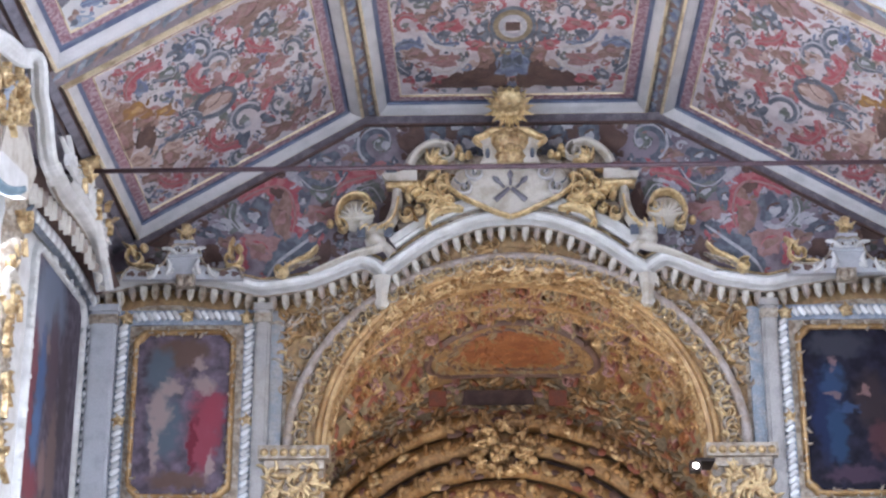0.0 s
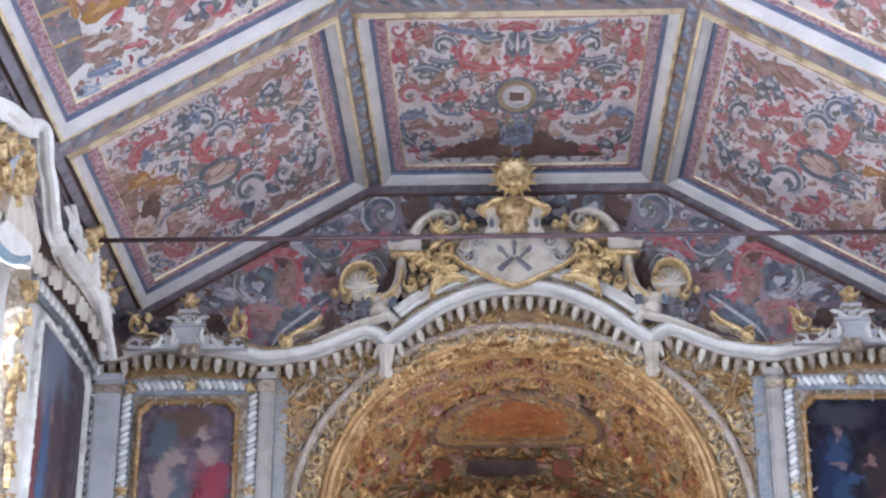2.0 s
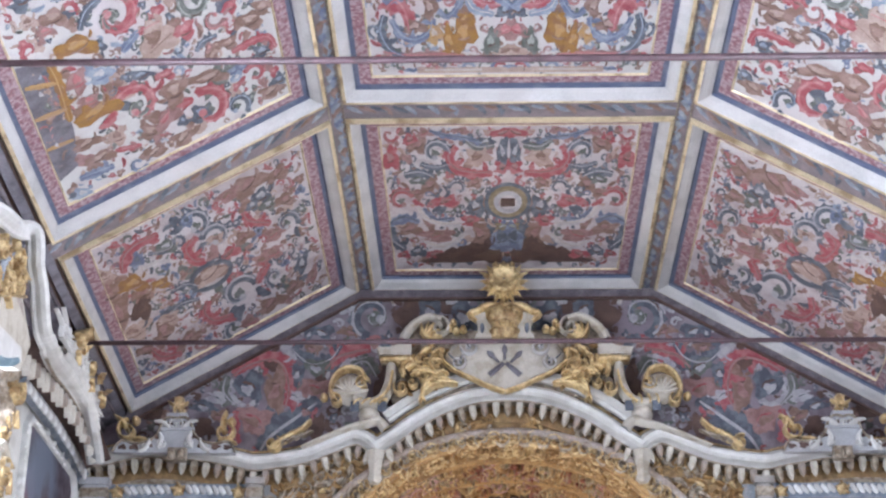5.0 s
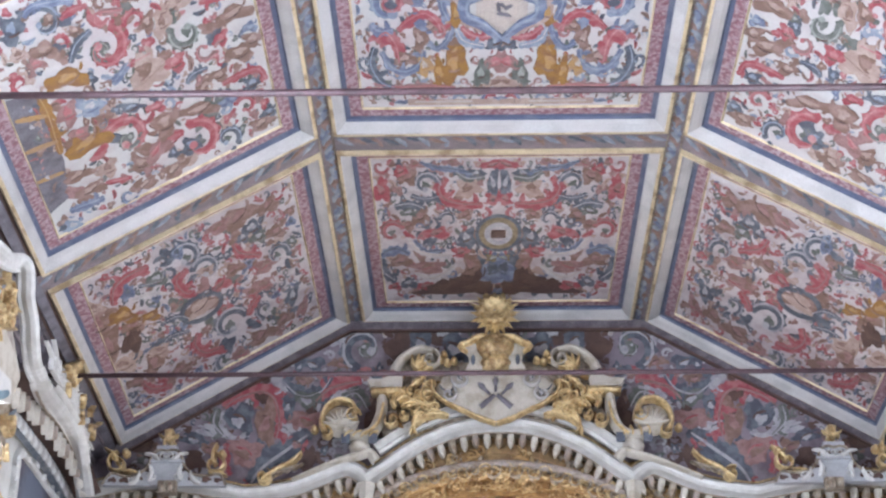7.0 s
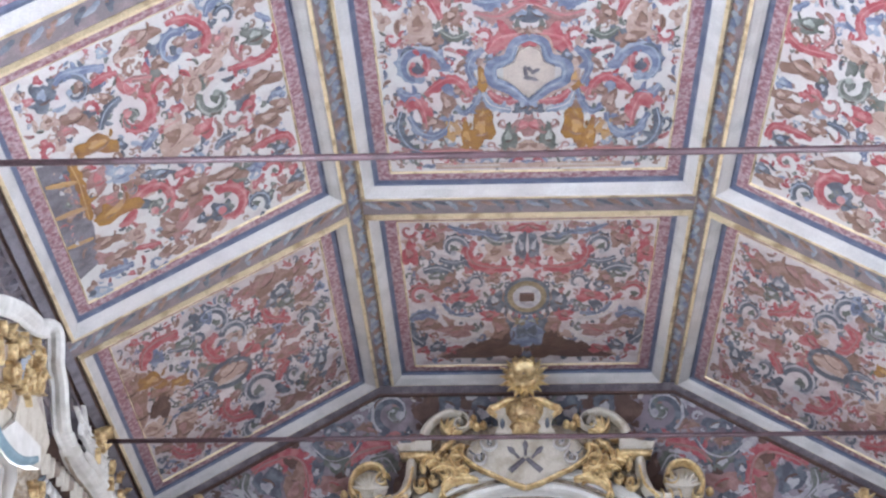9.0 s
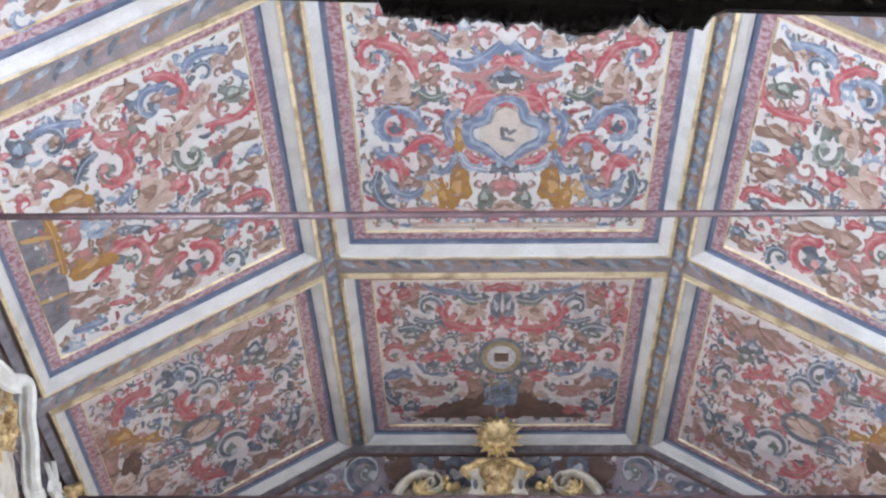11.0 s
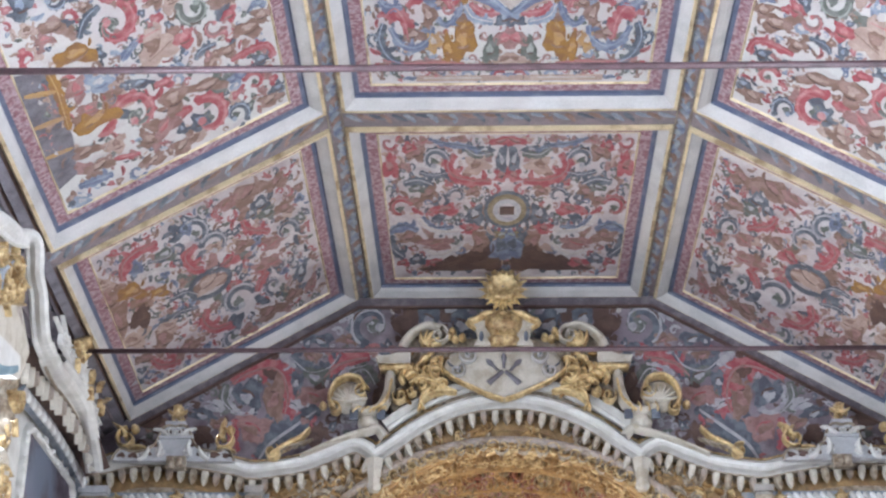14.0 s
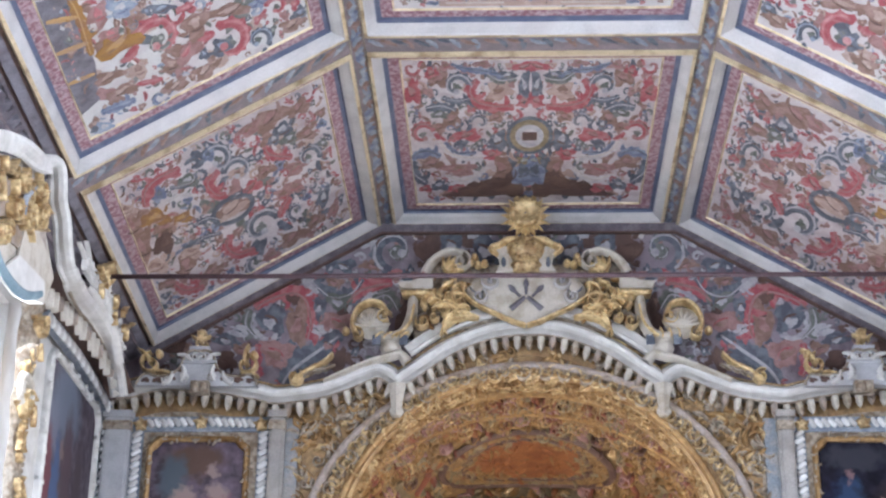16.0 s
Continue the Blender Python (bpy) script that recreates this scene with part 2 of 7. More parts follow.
M["canvas_side"] = old_canvas("oil_painting_side", (0.05, 0.04, 0.05), (
    (17.4, 7.3, 0.8, 0.6, (0.15, 0.17, 0.22)), (16.9, 6.9, 0.4, 0.5, (0.17, 0.18, 0.23)), (17.6, 6.6, 0.3, 0.9, (0.09, 0.06, 0.07)), (16.8, 6.4, 0.3, 0.7, (0.16, 0.06, 0.07)), (17.2, 6.3, 0.22, 0.8, (0.07, 0.11, 0.21)),
    (16.7, 5.7, 0.35, 0.7, (0.19, 0.06, 0.07)), (17.1, 5.7, 0.2, 0.6, (0.08, 0.13, 0.24)), (17.8, 5.6, 0.3, 0.8, (0.15, 0.10, 0.09)), (18.1, 6.3, 0.25, 1.0, (0.06, 0.045, 0.05)), (17.45, 5.4, 0.2, 0.4, (0.20, 0.13, 0.12)), (17.0, 5.2, 0.5, 0.3, (0.18, 0.05, 0.06)), (17.35, 6.75, 0.12, 0.2, (0.2, 0.14, 0.13))), "y")
glow = bpy.data.materials.new("lamp_glow")
glow.use_nodes = True
glow.node_tree.nodes["Principled BSDF"].inputs["Emission Color"].default_value = (1.0, 0.9, 0.75, 1)
glow.node_tree.nodes["Principled BSDF"].inputs["Emission Strength"].default_value = 10.0
M["glow"] = glow


# ---- geometry kit ----
class Plane:
    """A drawing board: u, v across the surface, n out of it."""

    def __init__(self, origin, u, v, n):
        self.o, self.u, self.v, self.n = Vector(origin), Vector(u).normalized(), Vector(v).normalized(), Vector(n).normalized()

    def at(self, u, v, n=0.0):
        return self.o + self.u * u + self.v * v + self.n * n


WORLD = Plane((0, 0, 0), (1, 0, 0), (0, 1, 0), (0, 0, 1))


class Geo:
    def __init__(self, plane=WORLD):
        self.p, self.verts, self.faces = plane, [], []

    def add(self, pts):
        k = len(self.verts)
        self.verts += [tuple(self.p.at(*q)) for q in pts]
        return k

    def box(self, u0, u1, v0, v1, n0, n1):
        k = self.add([(u, v, n) for n in (n0, n1) for u, v in ((u0, v0), (u1, v0), (u1, v1), (u0, v1))])
        self.faces += [tuple(k + i for i in f) for f in ((0, 3, 2, 1), (4, 5, 6, 7), (0, 1, 5, 4), (1, 2, 6, 5), (2, 3, 7, 6), (3, 0, 4, 7))]
        return self

    def loft(self, rings, closed=False, cap=False):
        """Rings of equal point counts, joined one to the next; closed joins each ring round."""
        n = len(rings[0])
        k = self.add([q for r in rings for q in r])
        for i in range(len(rings) - 1):
            for j in range(n if closed else n - 1):
                a, b = k + i * n + j, k + i * n + (j + 1) % n
                self.faces.append((a, b, b + n, a + n))
        if cap:
            self.faces += [tuple(range(k, k + n)), tuple(range(k + (len(rings) - 1) * n, k + len(rings) * n))]
        return self

    def slab(self, outline, n0, n1):
        m = len(outline)
        k = self.add([(u, v, n0) for u, v in outline] + [(u, v, n1) for u, v in outline])
        self.faces += [tuple(range(k + m - 1, k - 1, -1)), tuple(range(k + m, k + 2 * m))]
        self.faces += [(k + i, k + (i + 1) % m, k + m + (i + 1) % m, k + m + i) for i in range(m)]
        return self

    def ribbon(self, pts, widths, h, base=0.0, lobes=0, depth=0.35):
        """A raised leaf-like strip along pts: ridge at h, edges at base, edges scalloped by lobes."""
        rings, n = [], len(pts)
        for i, (u, v) in enumerate(pts):
            a, b = pts[max(i - 1, 0)], pts[min(i + 1, n - 1)]
            du, dv = b[0] - a[0], b[1] - a[1]
            L = math.hypot(du, dv) or 1.0
            w = widths[i]
            if lobes:
                w *= 1 - depth * abs(math.cos(math.pi * lobes * i / (n - 1)))
            cu, cv = -dv / L * w / 2, du / L * w / 2
            rings.append([(u - cu, v - cv, base), (u - 0.55 * cu, v - 0.55 * cv, base + 0.8 * h), (u, v, base + h),
                          (u + 0.55 * cu, v + 0.55 * cv, base + 0.8 * h), (u + cu, v + cv, base)])
        return self.loft(rings)

    def spiral(self, cu, cv, r, turns=1.4, start=0.0, hand=1, w=0.0, h=0.01, base=0.0, tail=0.0, lobes=0):
        w = w or r * 0.34
        steps = int(13 * turns) + 5
        pts, widths = [], []
        for i in range(steps + 1):
            s = i / steps
            a = start + hand * 2 * math.pi * turns * s
            rr = r * (1 - 0.86 * s)
            pts.append((cu + rr * math.cos(a), cv + rr * math.sin(a)))
            widths.append(w * (1 - 0.65 * s) * min(1, 0.3 + 4 * s))
        self.ribbon(pts, widths, h, base, lobes or int(steps / 3), 0.3)
        return self.dome(cu, cv, r * 0.16, r * 0.16, h * 1.4, base)

    def dome(self, cu, cv, ru, rv, h, base=0.0, turn=0.0, sides=10):
        rings = []
        for f, e in ((1.0, 0.0), (0.72, 0.7), (0.3, 0.97)):
            ring = []
            for j in range(sides):
                a = 2 * math.pi * j / sides
                x, y = f * ru * math.cos(a), f * rv * math.sin(a)
                ring.append((cu + x * math.cos(turn) - y * math.sin(turn), cv + x * math.sin(turn) + y * math.cos(turn), base + e * h))
            rings.append(ring)
        k = len(self.verts) + 2 * sides
        self.loft(rings, closed=True)
        self.faces.append(tuple(range(k, k + sides)))
        return self

    def blot(self, cu, cv, ru, rv, h, base=0.0, turn=0.0, flip=1, rough=1.0):
        """A flat patch with an uneven edge, its shape set by where it lies."""
        k = math.sin(37.7 * abs(cu) + 91.3 * cv) * 3.0
        rings = []
        for f, e in ((1.0, 0.0), (0.9, 1.0)):
            ring = []
            for j in range(16):
                a = 2 * math.pi * j / 16
                w = f * (1 + rough * (0.22 * math.sin(3 * a + k) + 0.16 * math.sin(5 * a + 2.1 * k)))
                x, y = flip * w * ru * math.cos(a), w * rv * math.sin(a)
                ring.append((cu + x * math.cos(turn) - y * math.sin(turn), cv + x * math.sin(turn) + y * math.cos(turn), base + e * h))
            rings.append(ring)
        n = len(self.verts) + 16
        self.loft(rings, closed=True)
        self.faces.append(tuple(range(n, n + 16)))
        return self

    def curl(self, cu, cv, r, start, hand, w, h, base=0.0, sweep=4.6):
        """A bold leafy C-scroll with a serrated outer edge and an eye."""
        n = 26
        rings = []
        for i in range(n + 1):
            s = i / n
            a = start + hand * sweep * s
            rr = r * (1 - 0.62 * s ** 1.2)
            ww = w * (0.35 + 0.65 * math.sin(math.pi * min(1, 0.15 + 0.9 * s)) ** 0.7) * (1 - 0.3 * s)
            tooth = 1 + (0.55 if i % 3 == 1 else -0.1)
            c, d = math.cos(a), math.sin(a)
            o, q = rr + 0.5 * ww * tooth, max(rr - 0.5 * ww, 0.01)
            rings.append([(cu + o * c, cv + o * d, base), (cu + rr * c, cv + rr * d, base + h), (cu + q * c, cv + q * d, base)])
        self.loft(rings)
        return self.dome(cu + 0.3 * r * math.cos(start + hand * sweep), cv + 0.3 * r * math.sin(start + hand * sweep), 0.2 * r, 0.2 * r, h, base)

    def leaf(self, u, v, length, angle, w, h, bend=0.6, base=0.0, lobes=4):
        pts, widths = [], []
        a, x, y = angle, u, v
        for i in range(10):
            s = i / 9
            pts.append((x, y))
            widths.append(w * math.sin(math.pi * (0.12 + 0.86 * s)) ** 0.8)
            a += bend / 9 * (1 + s)
            x, y = x + length / 9 * math.cos(a), y + length / 9 * math.sin(a)
        return self.ribbon(pts, widths, h, base, lobes, 0.35)

    def spike(self, cu, cv, a, r0, r1, w, h, base=0.0):
        """A pointed ray with a raised ridge."""
        c, d = math.cos(a), math.sin(a)
        q = lambda r, t, n: (cu + r * c - t * d, cv + r * d + t * c, base + n)
        k = self.add([q(r0, -w / 2, 0), q(r0, 0, h), q(r0, w / 2, 0), q(0.55 * r0 + 0.45 * r1, w * 0.42, 0), q(0.55 * r0 + 0.45 * r1, 0, h * 0.9), q(0.55 * r0 + 0.45 * r1, -w * 0.42, 0), q(r1, 0, 0.2 * h)])
        self.faces += [tuple(k + i for i in f) for f in ((0, 1, 4, 5), (1, 2, 3, 4), (4, 3, 6), (5, 4, 6))]
        return self

    def ring(self, cu, cv, ru, rv, w, h, base=0.0, sides=20, lobes=0):
        pts = [(cu + ru * math.cos(2 * math.pi * i / sides), cv + rv * math.sin(2 * math.pi * i / sides)) for i in range(sides + 1)]
        return self.ribbon(pts, [w] * len(pts), h, base, lobes)

    def tube(self, pts, r, sides=8):
        rings = []
        for i, q in enumerate(pts):
            q = Vector(q)
            d = (Vector(pts[min(i + 1, len(pts) - 1)]) - Vector(pts[max(i - 1, 0)])).normalized()
            side = d.cross(Vector((0, 0, 1)) if abs(d.z) < 0.9 else Vector((1, 0, 0))).normalized()
            up = side.cross(d)
            rr = r[i] if isinstance(r, (list, tuple)) else r
            rings.append([tuple(q + side * rr * math.cos(2 * math.pi * j / sides) + up * rr * math.sin(2 * math.pi * j / sides)) for j in range(sides)])
        return self.loft(rings, closed=True, cap=True)

    def sweep(self, path, profile, out):
        """A moulding: profile points (along out, upward in v) carried along a path in u, v."""
        rings = []
        for i, (u, v) in enumerate(path):
            a, b = path[max(i - 1, 0)], path[min(i + 1, len(path) - 1)]
            du, dv = b[0] - a[0], b[1] - a[1]
            L = math.hypot(du, dv)
            nu, nv = -dv / L, du / L
            rings.append([(u + nu * q[1], v + nv * q[1], out + q[0]) for q in profile])
        return self.loft(rings, closed=True, cap=True)

    def mesh(self, name):
        me = bpy.data.meshes.new(name)
        me.from_pydata(self.verts, [], self.faces)
        me.update()
        return me


def part(name, geo, mat, parent=None, label="", smooth=False, kind=""):
    me = geo.mesh(name)
    me.materials.append(M[mat])
    if smooth:
        me.polygons.foreach_set("use_smooth", [True] * len(me.polygons))
    bm = bmesh.new()
    bm.from_mesh(me)
    bmesh.ops.recalc_face_normals(bm, faces=bm.faces)
    bm.to_mesh(me)
    bm.free()
    ob = new(name, me)
    if parent is not None:
        ob.parent = parent
    if label or kind:
        tagged(ob, label, kind=kind)
    return ob


def thing(name, where, label, category, group="", kind=""):
    ob = new(name)
    ob.empty_display_size = 0.1
    ob["base"] = tuple(where)
    return tagged(ob, label, category, group, kind)


def curve(points, steps=6):
    """A smooth line through the points."""
    out = []
    for i in range(len(points) - 1):
        p0, p1, p2, p3 = (np.array(points[min(max(j, 0), len(points) - 1)], float) for j in (i - 1, i, i + 1, i + 2))
        for s in range(steps):
            t = s / steps
            out.append(tuple(0.5 * (2 * p1 + (p2 - p0) * t + (2 * p0 - 5 * p1 + 4 * p2 - p3) * t ** 2 + (3 * p1 - p0 - 3 * p2 + p3) * t ** 3)))
    return out + [tuple(float(c) for c in points[-1])]


def mirrored(half):
    """A line given from the middle out to the right, completed on the left."""
    return [(-u, v) for u, v in reversed(half)] + [q for q in half if q[0] > 1e-6]
# ---- structure ----
floor = tagged(part("floor", Geo().box(-HALF, HALF, BACK, 27, -0.2, 0.0), "stone_floor"), "worn grey stone church floor", "floor", kind="structure")


def side_wall(name, side):
    g = Geo()
    x0, x1 = sorted((side * HALF, side * (HALF + 0.7)))
    edges = [BACK - 0.4] + [y for w in sorted(WINDOWS) for y in w] + [FAR + 0.5]
    for a, b in zip(edges[::2], edges[1::2]):
        g.box(x0, x1, a, b, -0.2, WALL_TOP)
    for a, b in WINDOWS:
        g.box(x0, x1, a, b, -0.2, SILL)
        g.box(x0, x1, a, b, HEAD, WALL_TOP)
    return tagged(part(name, g, "plaster"), "white limewashed nave wall with tall window openings", "wall", kind="structure")


side_wall("wall_west", -1)
side_wall("wall_east", 1)
tagged(part("wall_south", Geo().box(-HALF - 0.7, HALF + 0.7, BACK - 0.4, BACK, -0.2, 11), "plaster"), "white plastered entrance wall", "wall", kind="structure")


def glazing(name, side, y0, y1):
    w = tagged(new(name), "assumed leaded window in a white reveal, out of view", "window", kind="structure")
    x = side * (HALF + 0.35)
    g = Geo()
    for a, b in ((y0, y0 + 0.08), (y1 - 0.08, y1), ((y0 + y1) / 2 - 0.03, (y0 + y1) / 2 + 0.03)):
        g.box(x - 0.04, x + 0.04, a, b, SILL, HEAD)
    for i in range(6):
        z = SILL + (HEAD - SILL - 0.06) * i / 5
        g.box(x - 0.03, x + 0.03, y0, y1, z, z + 0.06)
    part("window_frame", g, "white", w)
    return w


for i, (y0, y1) in enumerate(WINDOWS):
    glazing("window_%d" % (2 * i + 1), -1, y0, y1)
    glazing("window_%d" % (2 * i + 2), 1, y0, y1)

# ceiling: a flat middle and two sloping sides, each of framed panels
RIDGE, FOLD, EAVE, EAVE_X = 10.15, 1.79, 8.53, 4.56
SLOPE = math.hypot(EAVE_X - FOLD, RIDGE - EAVE)
PITCH, LONG = 4.5, 4.16
shell = Geo()
outer = [(-HALF - 0.7, WALL_TOP), (-HALF - 0.7, 9.2), (-1.9, 11.0), (1.9, 11.0), (HALF + 0.7, 9.2), (HALF + 0.7, WALL_TOP)]
inner = [(-HALF, WALL_TOP), (-HALF, EAVE + 0.1), (-4.66, EAVE + 0.25), (-FOLD - 0.1, RIDGE + 0.24), (FOLD + 0.1, RIDGE + 0.24), (4.66, EAVE + 0.25), (HALF, EAVE + 0.1), (HALF, WALL_TOP)]
for lay in (outer, inner):
    shell.loft([[(x, y, z) for x, z in lay] for y in (BACK - 0.4, FAR + 0.4)])
tagged(part("ceiling", shell, "rib"), "mauve-brown boarded nave ceiling of three slopes", "ceiling", kind="structure")

MIDDLE = Plane((0, 0, RIDGE), (1, 0, 0), (0, 1, 0), (0, 0, -1))


def slope_plane(side):
    return Plane((side * FOLD, 0, RIDGE), (side * (EAVE_X - FOLD), 0, EAVE - RIDGE), (0, 1, 0), (-side * (RIDGE - EAVE), 0, -(EAVE_X - FOLD)))


def frame_strip(g, outline, a, b):
    """Four mitred strips between two offsets (inward distance, height) of an outline."""
    rings = []
    for d, n in (a, b):
        c = [(u + su * d, v + sv * d, n) for (u, v), (su, sv) in zip(outline, ((1, 1), (-1, 1), (-1, -1), (1, -1)))]
        rings.append(c)
    g.loft([[r[j] for r in rings] for j in (0, 1, 2, 3, 0)])


def coffer(plane, u0, u1, v0, v1, ground, taper=0.0):
    """A recessed panel: gilt lip, white cavetto, blue step, speckled band, gilt fillet and painted ground. Returns thing and field corners."""
    o = [(u0, v0), (u1 - taper * (FAR - v0), v0), (u1 - taper * (FAR - v1), v1), (u0, v1)]
    c = thing("ceiling_panel", plane.at((u0 + u1) / 2, (v0 + v1) / 2), "painted ceiling panel of red and blue scrolls in a white frame", "ceiling panel", "painted ceiling panels")
    steps = (("gilt_lip", "gilt_thin", (0.0, -0.02), (0.01, 0.04), (0.045, 0.038)),
             ("white_moulding", "white", (0.045, 0.038), (0.055, 0.02), (0.11, -0.02), (0.14, -0.055)),
             ("blue_step", "band_blue", (0.14, -0.055), (0.15, -0.08), (0.19, -0.09)),
             ("speckled_band", "band_red", (0.19, -0.09), (0.305, -0.093)),
             ("gilt_fillet", "gilt_thin", (0.305, -0.093), (0.311, -0.086), (0.326, -0.105)))
    for name, mat, *prof in steps:
        g = Geo(plane)
        for a, b in zip(prof, prof[1:]):
            frame_strip(g, o, a, b)
        part(name, g, mat, c)
    d = 0.322
    f = [(u + su * d, v + sv * d) for (u, v), (su, sv) in zip(o, ((1, 1), (-1, 1), (-1, -1), (1, -1)))]
    part("painted_board", Geo(plane).slab(f, -0.13, -0.105), ground, c)
    return c, f


# gable end wall with the chancel arch cut through it
ARCH_R, SPRING, ARCH_X = 2.25, 5.95, 0.0
arch_line = [(ARCH_R * math.cos(math.pi * i / 32), SPRING + ARCH_R * math.sin(math.pi * i / 32)) for i in range(33)]
GABLE = Plane((0, FAR, 0), (1, 0, 0), (0, 0, 1), (0, -1, 0))


def gable_wall():
    g = Geo(GABLE)
    top = [(HALF + 0.7, 8.2), (HALF, 8.3), (4.6, 8.75), (1.8, 10.4), (0, 10.4), (-1.8, 10.4), (-4.6, 8.75), (-HALF, 8.3), (-HALF - 0.7, 8.2)]
    for n in (0.0, -0.6):
        g.loft([[(u, v, n) for u, v in arch_line], [(u, 8.2, n) for u, v in arch_line]])
        g.loft([[(u, v, n) for u, v in top], [(u, 8.2, n) for u, v in top]])
        for s in (-1, 1):
            g.loft([[(s * ARCH_R, v, n) for v in (-0.2, SPRING, 8.2)], [(s * (HALF + 0.7), v, n) for v in (-0.2, SPRING, 8.2)]])
    g.loft([[(u, v, 0.0) for u, v in [(ARCH_R, -0.2)] + arch_line + [(-ARCH_R, -0.2)]], [(u, v, -0.6) for u, v in [(ARCH_R, -0.2)] + arch_line + [(-ARCH_R, -0.2)]]])
    return tagged(part("wall_north", g, "gable"), "painted gable wall with a round chancel arch", "wall", kind="structure")


gable_wall()
soffit = [(ARCH_R - 0.01, -0.2)] + [(u * 0.995, SPRING + (v - SPRING) * 0.995) for u, v in arch_line] + [(-ARCH_R + 0.01, -0.2)]
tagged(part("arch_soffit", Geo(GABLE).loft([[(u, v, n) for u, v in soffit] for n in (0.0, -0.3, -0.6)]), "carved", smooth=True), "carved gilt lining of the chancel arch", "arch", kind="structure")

# chancel behind the arch
CH_X, CH_Z, CH_TOP, CH_END = 3.35, 4.3, 3.95, 25.0


def vault_point(a, r=1.0):
    return (CH_X * r * math.cos(a), CH_Z + CH_TOP * r * math.sin(a))


chancel = Geo()
prof = [(CH_X, -0.2)] + [vault_point(math.pi * i / 36) for i in range(37)] + [(-CH_X, -0.2)]
prof = prof[1:-1]
for r in (1.0, 1.06):
    chancel.loft([[(x * r, y, z) for x, z in prof] for y in (FAR + 0.6, 21, 23, CH_END)])
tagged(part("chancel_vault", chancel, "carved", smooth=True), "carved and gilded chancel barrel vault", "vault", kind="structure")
for s in (-1, 1):
    g = Geo()
    x0, x1 = sorted((s * CH_X, s * (CH_X + 0.2)))
    y0, y1, z0, z1 = CH_OPENING
    for a, b, c, d in ((FAR + 0.6, y0, -0.2, CH_Z), (y1, CH_END, -0.2, CH_Z), (y0, y1, -0.2, z0), (y0, y1, z1, CH_Z)):
        g.box(x0, x1, a, b, c, d)
    tagged(part("wall_chancel_west" if s < 0 else "wall_chancel_east", g, "carved"), "gilded chancel side wall with an opening for an added lamp", "wall", kind="structure")
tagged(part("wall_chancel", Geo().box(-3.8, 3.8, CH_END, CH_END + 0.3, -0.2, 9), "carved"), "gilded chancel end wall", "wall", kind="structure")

# coved strip between ceiling and side walls
for s in (-1, 1):
    g = Geo()
    line = [(s * 4.60, EAVE + 0.02), (s * 4.66, EAVE - 0.10), (s * 4.78, EAVE - 0.17), (s * 4.84, EAVE - 0.28), (s * 5.0, EAVE - 0.36), (s * 5.08, WALL_TOP - 0.2), (s * 5.16, WALL_TOP - 0.2), (s * 5.16, EAVE + 0.1)]
    g.loft([[(x, y, z) for x, z in line] for y in (BACK, FAR)], closed=True, cap=True)
    tagged(part("cove_west" if s < 0 else "cove_east", g, "grey_cove"), "dark marbled coved cornice under the ceiling", "cornice", kind="structure")

    for x, z, r in ((4.645, EAVE - 0.07, 0.022), (4.80, EAVE - 0.2, 0.03), (4.92, EAVE - 0.31, 0.024)):
        tagged(part("cove_roll_west" if s < 0 else "cove_roll_east", Geo().tube([(s * x, BACK, z), (s * x, 6, z), (s * x, FAR - 0.03, z)], r, 6), "rib"), "mauve roll moulding of the cove", "trim", kind="structure")

    g = Geo()
    for i in range(90):
        y = FAR - 0.1 - 0.1 * i
        g.loft([[(s * (4.86 + r * math.cos(a) * 0.7), y + r * math.sin(a), EAVE - 0.27 + r * math.cos(a) * 0.5 - d) for a in (0, 1.05, 2.1, 3.14, 4.2, 5.24)] for r, d in ((0.042, -0.01), (0.034, 0.025), (0.01, 0.04))], closed=True, cap=True)
    tagged(part("cove_beads_west" if s < 0 else "cove_beads_east", g, "grey_cove"), "row of dark beads along the cove", "trim", kind="structure")

# choir loft under which the camera stands
loft = thing("choir_loft", (0, 3, 4.8), "black carved wooden choir loft with scroll frieze", "choir loft")
part("deck", Geo().box(-HALF, HALF, BACK, 4.0, 5.02, 5.2), "dark_wood", loft)

# tie rods
for y in (10.86, 16.4, 5.3):
    z = 8.37
    rod = tagged(part("tie_rod", Geo().tube([(-4.75, y, z), (0, y, z), (4.75, y, z)], 0.028), "iron", smooth=True), "thin brown painted tie rod across the nave", "tie rod", "tie rods")

panels = {}
for k in range(5):
    v1 = FAR - 0.01 - PITCH * k
    v0 = v1 - LONG
    ground = "old_field" if k == 0 else "field"
    panels["mid", k] = (MIDDLE, *coffer(MIDDLE, -1.66, 1.66, v0, v1, ground))
    for s, name in ((-1, "left"), (1, "right")):
        pl = slope_plane(s)
        panels[name, k] = (pl, *coffer(pl, 0.03, SLOPE - 0.04, v0, v1, ground, 0.03))
